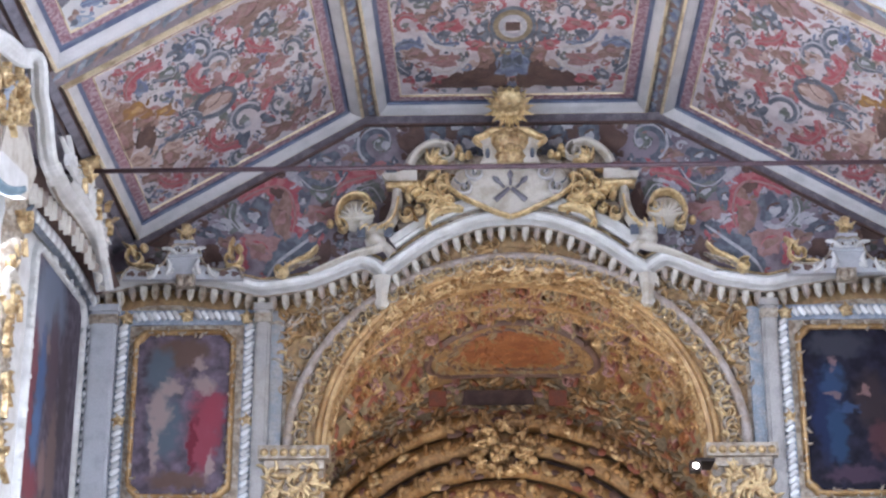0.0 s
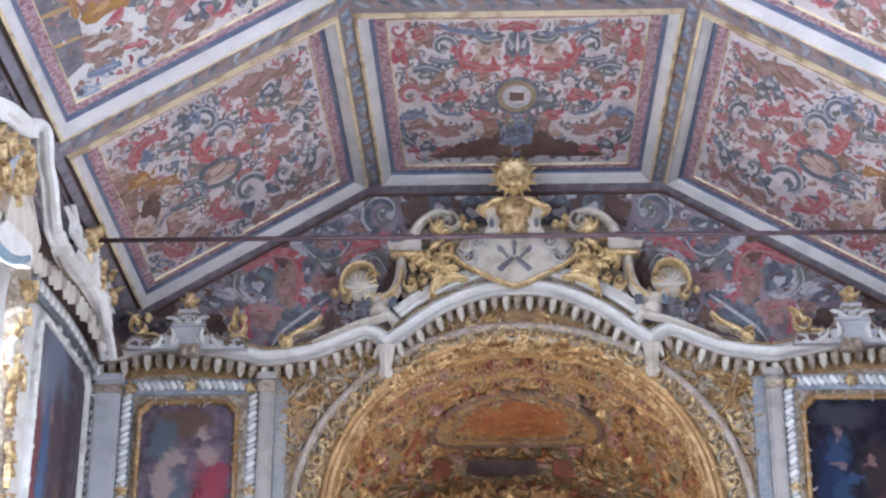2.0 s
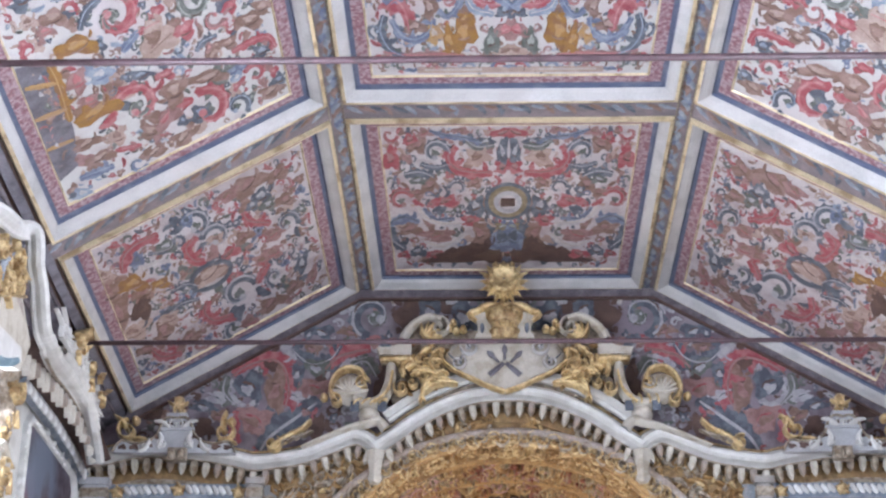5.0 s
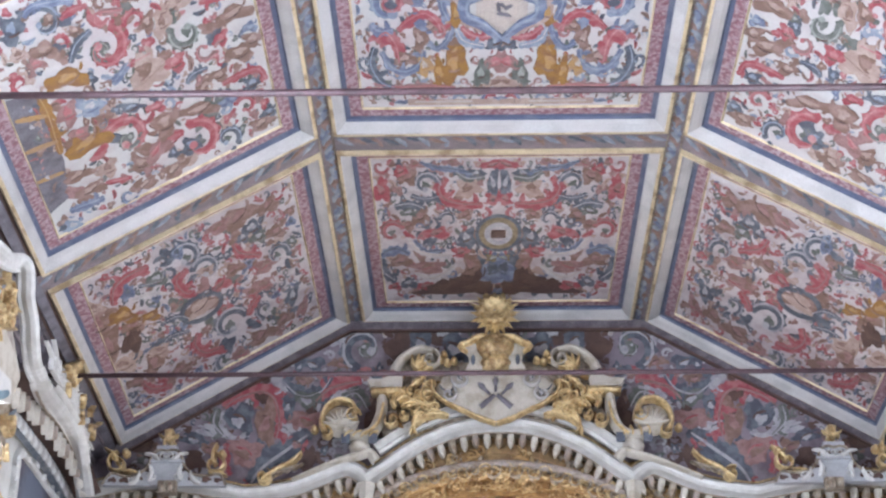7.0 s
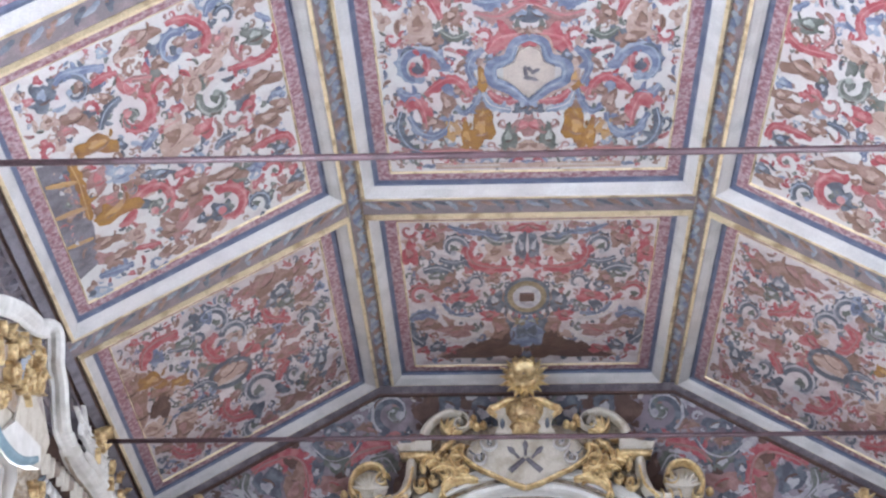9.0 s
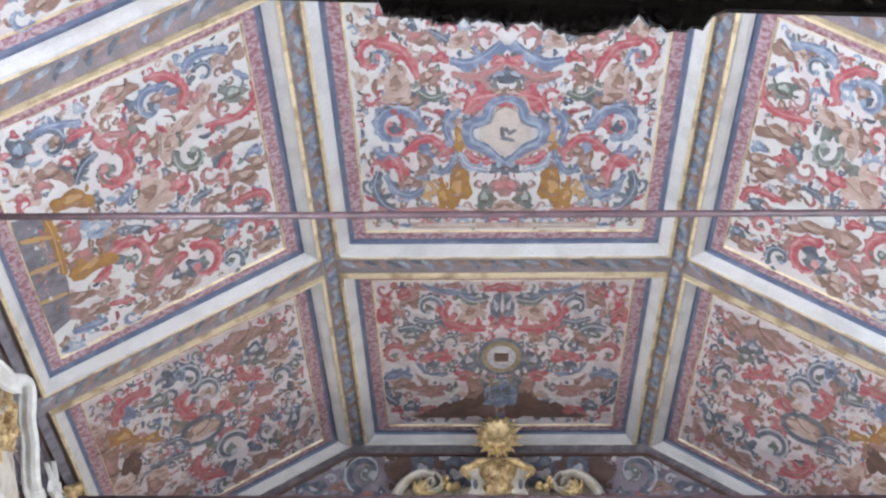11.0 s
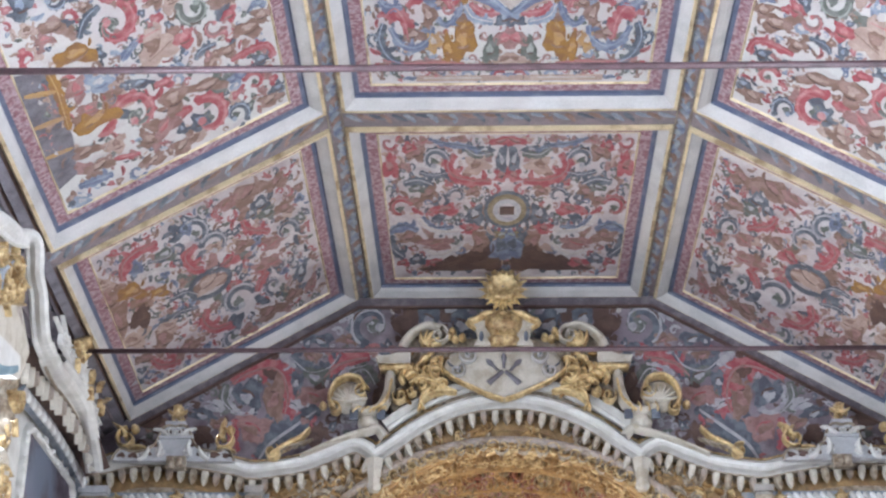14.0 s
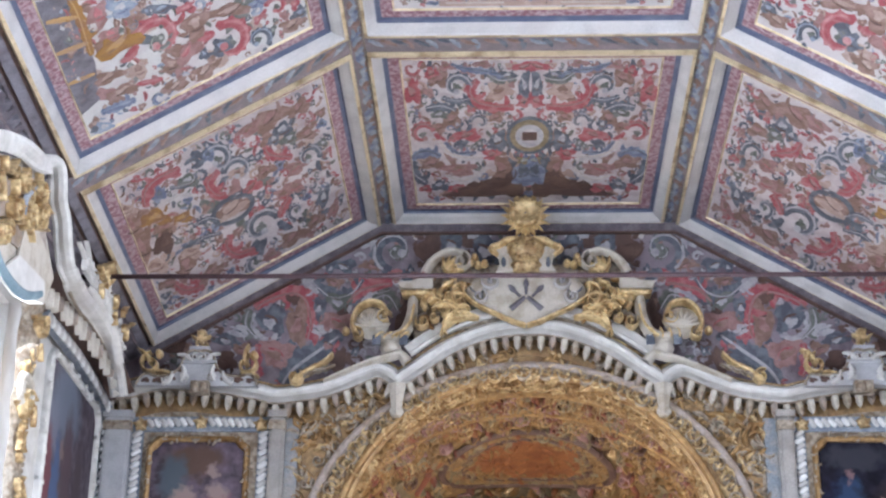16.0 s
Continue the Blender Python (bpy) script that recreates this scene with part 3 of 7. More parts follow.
# ---- ribs of the ceiling ----
RIB_N = 0.0
for s in (-1, 1):
    a = Vector((s * 1.655, 0, RIDGE))
    b = slope_plane(s).at(0.035, 0)
    rp = Plane(a, b - a, (0, 1, 0), (0, 0, -1) if s > 0 else (0, 0, -1))
    wide = (b - a).length
    rib = tagged(part("rib_west" if s < 0 else "rib_east", Geo(rp).box(0, wide, BACK, FAR - 0.02, -0.12, 0.0), "rib"), "mauve rib along the ceiling with a blue leaf garland", "rib", kind="structure")
    rnd = random.Random(5)
    geos = {"sky_blue": Geo(rp), "brown": Geo(rp), "blue": Geo(rp), "gold_pale": Geo(rp)}
    y, i = FAR - 0.1, 0
    while y > 5.0:
        col = ("sky_blue", "blue", "sky_blue", "brown")[i % 4]
        geos[col].leaf(wide / 2 - 0.05, y, 0.22, 1.0 + rnd.uniform(-0.25, 0.25), 0.09, 0.006, 0.5, 0.001 * (i % 3), 3)
        y -= 0.10
        i += 1
    for u in (0.012, wide - 0.012):
        geos["gold_pale"].box(u - 0.006, u + 0.006, 0, FAR - 0.02, 0.0, 0.008)
    for col, g in geos.items():
        part({"sky_blue": "pale_leaves", "brown": "brown_leaves", "blue": "blue_leaves", "gold_pale": "gilt_line"}[col], g, col, rib, kind="stuff" if col != "gold_pale" else "")

for k in range(5):
    v1 = FAR - 0.01 - PITCH * k - LONG
    v0 = v1 - (PITCH - LONG)
    for nm, pl, u0, u1 in (("middle", MIDDLE, -1.655, 1.655), ("west", slope_plane(-1), 0.035, SLOPE + 0.02), ("east", slope_plane(1), 0.035, SLOPE + 0.02)):
        rib = tagged(part("cross_rib_%s_%d" % (nm, k + 1), Geo(pl).box(u0, u1, v0 + 0.005, v1 - 0.005, -0.12, -0.002), "rib"), "mauve cross rib of the ceiling with painted leaves", "rib", kind="structure")
        if k < 3:
            ga, gb, gc = Geo(pl), Geo(pl), Geo(pl)
            n = int((u1 - u0) / 0.115)
            for i in range(n):
                (ga, gb, gc)[(i * 7 + i // 3) % 3].leaf(u0 + 0.03 + i * 0.115, v0 + 0.09, 0.21, 0.75 + 0.2 * math.sin(5 * i), 0.09, 0.006, 0.6 * math.sin(3 * i), 0.0008 * (i % 3), 3)
            part("pale_leaves", ga, "sky_blue", rib, kind="stuff")
            part("brown_leaves", gb, "brown", rib, kind="stuff")
            part("blue_leaves", gc, "slate", rib, kind="stuff")
for s in (-1, 1):
    pl = slope_plane(s)
    side = "west" if s < 0 else "east"
    foot = lambda v, d: SLOPE - 0.035 - 0.03 * (FAR - v) + d
    board = tagged(part("eave_board_" + side, Geo(pl).slab([(SLOPE - 0.035, FAR - 0.02), (SLOPE + 0.12, FAR - 0.02), (SLOPE + 0.12, BACK), (SLOPE - 0.73, BACK)], -0.14, -0.012), "grey_cove"), "dark board along the foot of the sloping ceiling", "trim", kind="structure")
    # the umber strips lie flat and put the shade of grooves into colour
    for name, d0, d1, n0, n1, mat in (("dark_strip", 0.0, 0.03, -0.012, -0.008, "umber"), ("grey_fillet", 0.035, 0.13, -0.012, 0.03, "grey_stone"), ("dark_strip", 0.135, 0.165, -0.012, -0.008, "umber"), ("roll", 0.17, 0.2, -0.012, 0.02, "grey_cove")):
        ends = (FAR - 0.03, 4.0)
        part(name, Geo(pl).slab([(foot(ends[0], d0), ends[0]), (foot(ends[0], d1), ends[0]), (foot(ends[1], d1), ends[1]), (foot(ends[1], d0), ends[1])], n0, n1), mat, board)
    g, h = Geo(pl), Geo(pl)
    for i in range(80):
        v = FAR - 0.2 - 0.15 * i
        (g if i % 2 else h).blot(foot(v, 0.27), v, 0.065, 0.085, 0.05, -0.012, 0.4 * math.sin(3 * i))
        (h if i % 3 else g).dome(foot(v, 0.34), v + 0.07, 0.035, 0.05, 0.04, -0.012)
    part("knobs", g, "grey_cove", board, "dark marbled knobs", kind="stuff")
    part("pale_knobs", h, "grey_stone", board, "grey marbled knobs", kind="stuff")

# ---- painted scrolls on the panels ----
COLOURS = ("pale", "umber", "brown", "green", "slate", "blue", "rose", "red", "ochre", "tan", "coral", "sky", "sage", "straw", "olive", "lilac", "cream", "grey_stone")
LIGHTER = {"red": "coral", "rose": "coral", "blue": "sky", "slate": "sky", "green": "sage", "brown": "tan", "ochre": "straw", "tan": "brown", "umber": "brown", "sky": "pale", "straw": "cream", "olive": "sage", "lilac": "pale", "pale": "cream"}
WORN = {"red": "rose", "rose": "brown", "blue": "slate", "slate": "lilac", "green": "lilac", "brown": "rose", "tan": "brown", "lilac": "lilac", "umber": "umber"}
DARKER = {"red": "umber", "rose": "red", "blue": "slate", "slate": "umber", "green": "umber", "brown": "umber", "ochre": "brown", "tan": "brown", "sky": "blue", "straw": "ochre", "olive": "umber", "lilac": "slate", "pale": "sky", "umber": "umber"}


class Paint:
    """Flat painted ornament in layers of colour on a board at height n."""

    def __init__(self, plane, n, mirror=False, thick=0.003, aged=False):
        self.light, self.wash = {**LIGHTER, **(WORN if aged else {})}, 1
        self.n, self.mirror, self.t, self.count, self.taken = n, mirror, thick, 0, []
        self.g = {c: Geo(plane) for c in COLOURS}

    def sides(self):
        return (1, -1) if self.mirror else (1,)

    def base(self, c, lift=0):
        self.count += 1
        return self.n + 0.00003 * (self.count * 37 % 131) + 0.004 * lift

    def spiral(self, c, u, v, r, turns=1.4, start=0.0, hand=1, w=0.0, lift=0):
        for s in self.sides():
            self.g[c].spiral(s * u, v, r, turns, start if s > 0 else math.pi - start, hand * s, w, self.t, self.base(c, lift))

    def curl(self, c, u, v, r, start, hand, w, lift=0):
        for s in self.sides():
            self.g[c].curl(s * u, v, r, start if s > 0 else math.pi - start, hand * s, w, self.t, self.base(c, lift))

    def leaf(self, c, u, v, length, angle, w, bend=0.6, lobes=4, lift=0):
        for s in self.sides():
            self.g[c].leaf(s * u, v, length, angle if s > 0 else math.pi - angle, w, self.t, bend * s, self.base(c, lift), lobes)

    def dome(self, c, u, v, ru, rv, turn=0.0, lift=0):
        for s in self.sides():
            self.g[c].blot(s * u, v, ru, rv, self.t, self.base(c, lift), turn * s, s)

    def ring(self, c, u, v, ru, rv, w, lift=0):
        for s in self.sides():
            self.g[c].ring(s * u, v, ru, rv, w, self.t, self.base(c, lift))

    def line(self, c, pts, w, lobes=0, lift=0):
        for s in self.sides():
            q = [(s * u, v) for u, v in curve(pts)]
            self.g[c].ribbon(q, [w * (0.35 + 0.65 * math.sin(math.pi * (0.1 + 0.8 * i / (len(q) - 1)))) for i in range(len(q))], self.t, self.base(c, lift), lobes)

    def scroll(self, c, u, v, r, start, hand):
        """A leafy C-scroll with a lit edge, a shaded root and a small eye."""
        self.curl(c, u, v, r, start, hand, r * 0.58, 1)
        if r > 0.1:
            self.dome(DARKER[c] if DARKER[c] != "umber" else "green", u, v, r * 0.3, r * 0.26, start, 1)
        self.curl(self.light[c], u, v, r * 1.06, start + 0.35 * hand, hand, r * 0.16, 2)
        a = start - 0.2 * hand
        self.leaf(c, u + r * math.cos(a), v + r * math.sin(a), r * 1.1, a - 1.3 * hand, r * 0.6, 0.8 * hand, 4, 1)
        self.leaf(DARKER[c], u + 0.9 * r * math.cos(start + 1.6 * hand), v + 0.9 * r * math.sin(start + 1.6 * hand), r * 0.8, start + 3.1 * hand, r * 0.12, 0.9 * hand, 0, 2)
        self.taken.append((u, v, r * 1.2))

    def patch(self, c, u, v, ru, rv, turn):
        """A rounded leaf or fruit: body, lit upper part, and dark strokes."""
        ru, rv = 1.12 * ru, 1.18 * rv
        self.dome(c, u, v, ru, rv, turn, 1)
        d = 0.32 * min(ru, rv)
        self.dome(self.light[c], u + d * math.cos(turn + 2), v - d, ru * 0.42, rv * 0.36, turn + 0.3, 2)
        self.leaf(DARKER[c], u - 0.5 * ru * math.cos(turn), v + 0.25 * rv, ru * 1.1, turn, min(ru, rv) * 0.3, 0.7, 3, 2)
        for k in (-1, 1):
            a = turn + (0.9 if k > 0 else 3.9)
            self.leaf(c, u + 0.7 * ru * math.cos(a), v + 0.7 * rv * math.sin(a), 0.9 * min(ru, rv), a, 0.5 * min(ru, rv), 0.8 * k, 3, 1)
        self.taken.append((u, v, max(ru, rv) * 0.9))

    def stroke(self, c, pts, w):
        """A bold leafy band with a lit edge and side leaves."""
        self.line(c, pts, w * 1.6, 2 * len(pts), 1)
        self.line(self.light[c], [(u + 0.12 * w, v - 0.2 * w) for u, v in pts], w * 0.22, 0, 2)
        for i, ((a, b), (p, q)) in enumerate(zip(pts, pts[1:])):
            d = math.atan2(q - b, p - a)
            self.leaf(c, (a + p) / 2, (b + q) / 2, w * 1.6, d + (1.0 if i % 2 else -1.0), w * 0.9, 0.8, 3, 1)
            for f in (0.0, 0.5, 1.0):
                self.taken.append((a + f * (p - a), b + f * (q - b), w * 0.8))

    def fill(self, poly, seed, pick, count, size):
        """Small sprigs, curls and buds in the gaps that the large scrolls leave on a convex field."""
        rnd = random.Random(seed)
        us, vs = [q[0] for q in poly], [q[1] for q in poly]
        spots = list(self.taken)
        soft = [c for c in pick if c not in ("red", "blue", "sky")]
        for x, y, d in spots if size > 0.06 else ():
            for _ in range(self.wash):
                a, r, c = rnd.uniform(0, 6.28), max(d, 0.05) * rnd.uniform(0.35, 0.6), rnd.choice(soft)
                u, v = x + 1.1 * d * math.cos(a), y + 1.1 * d * math.sin(a)
                if inside(poly, u, v, r * 1.2) and (u > r or not self.mirror):
                    self.dome(c, u, v, r * 1.2, r * 0.75, a)
        for _ in range(count):
            u, v = rnd.uniform(0.0 if self.mirror else min(us), max(us)), rnd.uniform(min(vs), max(vs))
            r, a, hand, c, kind = size * rnd.uniform(0.55, 1.1), rnd.uniform(0, 6.28), rnd.choice((-1, 1)), rnd.choice(pick), rnd.random()
            if not inside(poly, u, v, r * 1.1) or any(math.hypot(u - x, v - y) < 0.85 * d + 0.5 * r for x, y, d in spots):
                continue
            if kind < 0.34:
                self.curl(c, u, v, r * 0.9, a, hand, r * 0.6)
                self.leaf(self.light[c], u, v, r * 0.7, a, r * 0.25, hand, 2, 1)
            elif kind < 0.72:
                self.leaf(c, u - 0.7 * r * math.cos(a), v - 0.7 * r * math.sin(a), r * 2.0, a, r * 0.95, hand * 0.9, 4)
                self.leaf(DARKER[c], u - 0.5 * r * math.cos(a), v - 0.5 * r * math.sin(a), r * 1.1, a, r * 0.16, hand * 0.9, 0, 1)
            else:
                self.dome(c, u, v, r * 0.95, r * 0.7, a)
                self.dome(self.light[c], u, v - 0.15 * r, r * 0.35, r * 0.25, a, 1)
            spots.append((u, v, r * 0.6))
        self.taken = spots

    def done(self, parent):
        for c, g in self.g.items():
            if g.verts:
                part(c + "_scrollwork", g, c, parent, kind="stuff")


def drawn_out(pl, k):
    """The same board with its v axis drawn out k times, stretched so that the scrolls look round in the camera's view.
    """
    q = Plane(pl.o, pl.u, pl.v, pl.n)
    q.u, q.v = pl.u.copy(), pl.v * k
    return q


def inside(poly, u, v, margin):
    for (a, b), (c, d) in zip(poly, poly[1:] + poly[:1]):
        L = math.hypot(c - a, d - b)
        if ((c - a) * (v - b) - (d - b) * (u - a)) / L < margin:
            return False
    return True


BRIGHT = ("red", "rose", "red", "brown", "brown", "tan", "blue", "slate", "green", "sky")
AGED = ("red", "red", "rose", "brown", "brown", "tan", "slate", "slate", "green", "blue")
BOARD = -0.1045


def middle_emblem_panel(pl, c, f):
    """Panel with a quatrefoil emblem held by scrolls and a pair of ochre beasts."""
    tagged(c, "painted ceiling panel with a cream quatrefoil emblem among scrolls")
    k = 1.7
    p = Paint(drawn_out(pl, k), BOARD, True)
    p.stroke("red", [(0.75, 6.87), (0.82, 6.73), (0.91, 6.62), (1.10, 6.58)], 0.07)
    p.scroll("red", 1.13, 6.69, 0.13, -1.7, 1)
    p.scroll("blue", 1.08, 6.71, 0.08, 2.4, 1)
    p.patch("brown", 0.66, 6.86, 0.07, 0.06, 3.1)
    p.patch("tan", 0.94, 6.93, 0.10, 0.12, 3.1)
    p.patch("brown", 0.87, 7.07, 0.11, 0.06, 2.8)
    p.patch("tan", 1.05, 6.87, 0.05, 0.04, 3.1)
    p.stroke("green", [(0.77, 6.97), (0.65, 7.04), (0.52, 6.99)], 0.05)
    p.patch("slate", 0.53, 7.07, 0.04, 0.03, 3.1)
    p.scroll("red", 1.19, 7.03, 0.07, 3.1, -1)
    p.scroll("red", 0.38, 7.03, 0.07, -0.4, -1)
    p.stroke("blue", [(0.48, 6.72), (0.32, 6.75), (0.16, 6.68), (0.04, 6.58)], 0.08)
    p.stroke("rose", [(0.47, 6.83), (0.28, 6.87), (0.13, 6.82), (0.03, 6.77)], 0.07)
    p.patch("red", 0.56, 6.70, 0.07, 0.04, 3.1)
    p.patch("tan", 0.39, 6.57, 0.08, 0.06, 3.1)
    p.patch("brown", 0.67, 6.55, 0.07, 0.05, 3.1)
    p.patch("rose", 0.76, 6.53, 0.09, 0.04, 3.1)
    p.stroke("slate", [(0.65, 6.48), (0.55, 6.53), (0.49, 6.57)], 0.05)
    p.patch("tan", 1.13, 6.48, 0.07, 0.05, 3.1)
    p.patch("rose", 0.20, 6.51, 0.08, 0.04, 3.1)
    p.patch("red", 0.05, 6.73, 0.09, 0.04, 3.1)
    p.patch("slate", 0.06, 6.85, 0.11, 0.05, 3.1)
    p.stroke("red", [(0.35, 7.18), (0.28, 7.08), (0.16, 7.04), (0.03, 7.03)], 0.12)
    p.patch("brown", 0.06, 7.00, 0.07, 0.04, 3.1)
    p.patch("ochre", 0.40, 7.41, 0.06, 0.10, 3.1)
    p.stroke("blue", [(0.40, 7.13), (0.50, 7.22), (0.53, 7.32), (0.48, 7.46)], 0.07)
    p.patch("slate", 0.33, 7.21, 0.05, 0.05, 3.1)
    p.scroll("blue", 0.99, 7.32, 0.23, 3.1, 1)
    p.scroll("red", 1.00, 7.28, 0.11, -2.1, -1)
    p.stroke("blue", [(1.18, 7.48), (1.11, 7.56), (0.98, 7.55)], 0.07)
    p.stroke("red", [(0.94, 7.55), (0.83, 7.46), (0.69, 7.40), (0.58, 7.47), (0.54, 7.57)], 0.07)
    p.patch("brown", 0.74, 7.64, 0.06, 0.11, 3.1)
    p.patch("brown", 0.64, 7.53, 0.07, 0.05, 3.1)
    p.scroll("rose", 0.58, 7.57, 0.07, -1.6, -1)
    p.stroke("red", [(0.94, 7.88), (0.96, 7.70), (1.04, 7.58), (1.14, 7.66)], 0.09)
    p.stroke("blue", [(1.11, 7.75), (1.02, 7.91), (0.88, 7.96), (0.75, 7.87), (0.72, 7.74)], 0.07)
    p.patch("brown", 0.89, 7.83, 0.10, 0.06, 3.1)
    p.stroke("slate", [(1.16, 7.71), (1.21, 7.88), (1.14, 8.06), (1.01, 8.13)], 0.08)
    p.stroke("blue", [(0.44, 7.51), (0.48, 7.63), (0.58, 7.73), (0.68, 7.68)], 0.05)
    p.stroke("sky", [(0.41, 7.53), (0.34, 7.66), (0.16, 7.71)], 0.06)
    p.stroke("red", [(0.37, 7.52), (0.26, 7.61), (0.09, 7.62)], 0.06)
    p.patch("ochre", 0.44, 7.90, 0.10, 0.16, 2.9)
    p.patch("ochre", 0.57, 7.97, 0.06, 0.13, -3.0)
    p.patch("ochre", 0.42, 7.75, 0.07, 0.04, -2.6)
    p.patch("straw", 0.71, 7.90, 0.06, 0.09, 3.1)
    p.patch("slate", 0.04, 7.67, 0.08, 0.07, 3.1)
    p.patch("green", 0.18, 7.99, 0.07, 0.11, 3.1)
    p.patch("rose", 0.04, 7.87, 0.10, 0.08, 3.1)
    p.patch("tan", 0.04, 8.08, 0.11, 0.05, 3.1)
    p.stroke("rose", [(1.21, 8.08), (0.97, 8.12), (0.64, 8.11), (0.43, 8.13)], 0.06)
    p.scroll("slate", 1.27, 7.86, 0.07, 1.5, -1)
    lobes = [(0.0, 12.08), (0.09, 12.15), (0.13, 12.32), (0.23, 12.40), (0.23, 12.58), (0.13, 12.68), (0.07, 12.77), (0.0, 12.88)]
    for c1, w, e, lift in (("tan", 0.07, 1.75, 1), ("blue", 0.11, 1.42, 2), ("sky", 0.03, 1.3, 3)):
        p.line(c1, [(u * e, (12.48 + (v - 12.48) * (1 + 0.72 * (e - 1))) / k) for u, v in lobes], w, 0, lift)
    p.g["cream"].slab([(u, v / k) for u, v in lobes] + [(-u, v / k) for u, v in lobes[-2:0:-1]], BOARD, BOARD + 0.02)
    for u, v, length, a in ((-0.05, 12.56, 0.14, 0.0), (-0.02, 12.55, 0.11, -1.9), (0.02, 12.5, 0.09, -0.7), (-0.02, 12.4, 0.06, 0.5)):
        p.g["grey_stone"].leaf(u, v / k, length, a, 0.05, 0.003, 0.3, BOARD + 0.0205, 2)
    p.taken.append((0, 12.48 / k, 0.34))
    p.fill([(u, v / k) for u, v in f], 21, BRIGHT, 900, 0.075)
    p.fill([(u, v / k) for u, v in f], 31, BRIGHT, 900, 0.042)
    p.g["tan"].box(-0.9, 0.9, 14.02 / k, 14.12 / k, BOARD, BOARD + 0.008)
    for u in (-0.55, 0.55):
        p.g["cream"].box(u - 0.28, u + 0.28, 14.04 / k, 14.075 / k, BOARD, BOARD + 0.011)
    p.done(c)


def middle_ring_panel(pl, c, f, dy):
    """Aged panel: a pale ring among red scrolls over dark umber patches at its foot."""
    tagged(c, "aged painted ceiling panel with a pale ring among red scrolls")
    k = 2.0
    pl = Plane(pl.at(0, dy), pl.u, pl.v, pl.n)
    f = [(u, v - dy) for u, v in f]
    p = Paint(drawn_out(pl, k), BOARD, True, aged=True)
    p.stroke("blue", [(0.83, 7.63), (0.62, 7.69), (0.45, 7.71), (0.27, 7.76)], 0.05)
    p.scroll("red", 1.24, 7.67, 0.08, 3.1, -1)
    p.patch("red", 1.03, 7.72, 0.07, 0.05, 3.1)
    p.patch("rose", 0.87, 7.65, 0.07, 0.04, 3.1)
    p.patch("rose", 0.50, 7.63, 0.09, 0.03, 3.1)
    p.patch("brown", 0.95, 7.79, 0.10, 0.07, 3.1)
    p.patch("red", 1.25, 7.93, 0.08, 0.11, 3.1)
    p.scroll("slate", 0.78, 7.87, 0.15, 2.8, 1)
    p.stroke("slate", [(0.95, 7.99), (0.79, 8.03), (0.62, 8.00)], 0.05)
    p.stroke("red", [(0.55, 7.79), (0.63, 7.92), (0.56, 8.05), (0.37, 8.10), (0.17, 8.10)], 0.09)
    p.patch("tan", 0.33, 7.92, 0.12, 0.08, 3.1)
    p.stroke("green", [(0.45, 7.73), (0.32, 7.81), (0.15, 7.79)], 0.06)
    p.patch("slate", 0.24, 7.75, 0.08, 0.04, 3.1)
    p.patch("red", 0.06, 8.03, 0.08, 0.06, 3.1)
    p.patch("slate", 0.06, 7.86, 0.05, 0.15, 3.1)
    p.patch("red", 0.06, 7.66, 0.12, 0.04, 3.1)
    p.stroke("slate", [(1.13, 8.12), (0.95, 8.09), (0.80, 8.15)], 0.08)
    p.patch("green", 0.98, 8.18, 0.09, 0.04, 3.1)
    p.patch("brown", 0.85, 8.24, 0.09, 0.08, 3.1)
    p.patch("brown", 0.99, 8.33, 0.07, 0.05, 3.1)
    p.scroll("red", 1.19, 8.42, 0.14, -2.8, 1)
    p.patch("red", 0.69, 8.43, 0.14, 0.06, 3.1)
    p.patch("slate", 0.79, 8.31, 0.05, 0.06, 3.1)
    p.scroll("slate", 0.55, 8.27, 0.10, -0.0, -1)
    p.patch("brown", 0.37, 8.22, 0.07, 0.05, 3.1)
    p.stroke("pale", [(1.01, 8.48), (0.92, 8.63), (0.73, 8.71), (0.53, 8.71)], 0.06)
    p.stroke("blue", [(0.95, 8.51), (0.82, 8.65), (0.60, 8.64)], 0.05)
    p.patch("red", 0.42, 8.67, 0.09, 0.06, 3.1)
    p.patch("slate", 0.35, 8.50, 0.09, 0.10, 3.1)
    p.stroke("blue", [(1.35, 8.72), (1.18, 8.63), (1.01, 8.69)], 0.08)
    p.stroke("slate", [(1.33, 8.74), (1.33, 8.92), (1.20, 9.05)], 0.10)
    p.patch("brown", 1.11, 8.78, 0.12, 0.07, 3.1)
    p.patch("rose", 0.80, 8.86, 0.18, 0.07, 3.1)
    p.stroke("pale", [(0.97, 8.93), (0.75, 9.02), (0.50, 8.85)], 0.06)
    p.patch("red", 0.85, 9.12, 0.12, 0.05, 3.1)
    p.patch("slate", 1.05, 9.08, 0.09, 0.06, 3.1)
    p.patch("red", 1.22, 9.12, 0.07, 0.04, 3.1)
    p.patch("brown", 0.31, 8.85, 0.08, 0.15, 3.1)
    p.patch("olive", 0.05, 8.75, 0.09, 0.04, 3.1)
    p.patch("blue", 0.05, 8.91, 0.13, 0.16, 3.1)
    p.patch("umber", 0.31, 9.08, 0.25, 0.14, 3.1)
    p.patch("umber", 0.65, 9.14, 0.17, 0.08, 3.1)
    for c1, r, w, lift in (("olive", 0.19, 0.06, 1), ("slate", 0.24, 0.05, 0), ("lilac", 0.13, 0.055, 2)):
        p.ring(c1, 0, 16.88 / k, r, r * 0.86, w, lift)
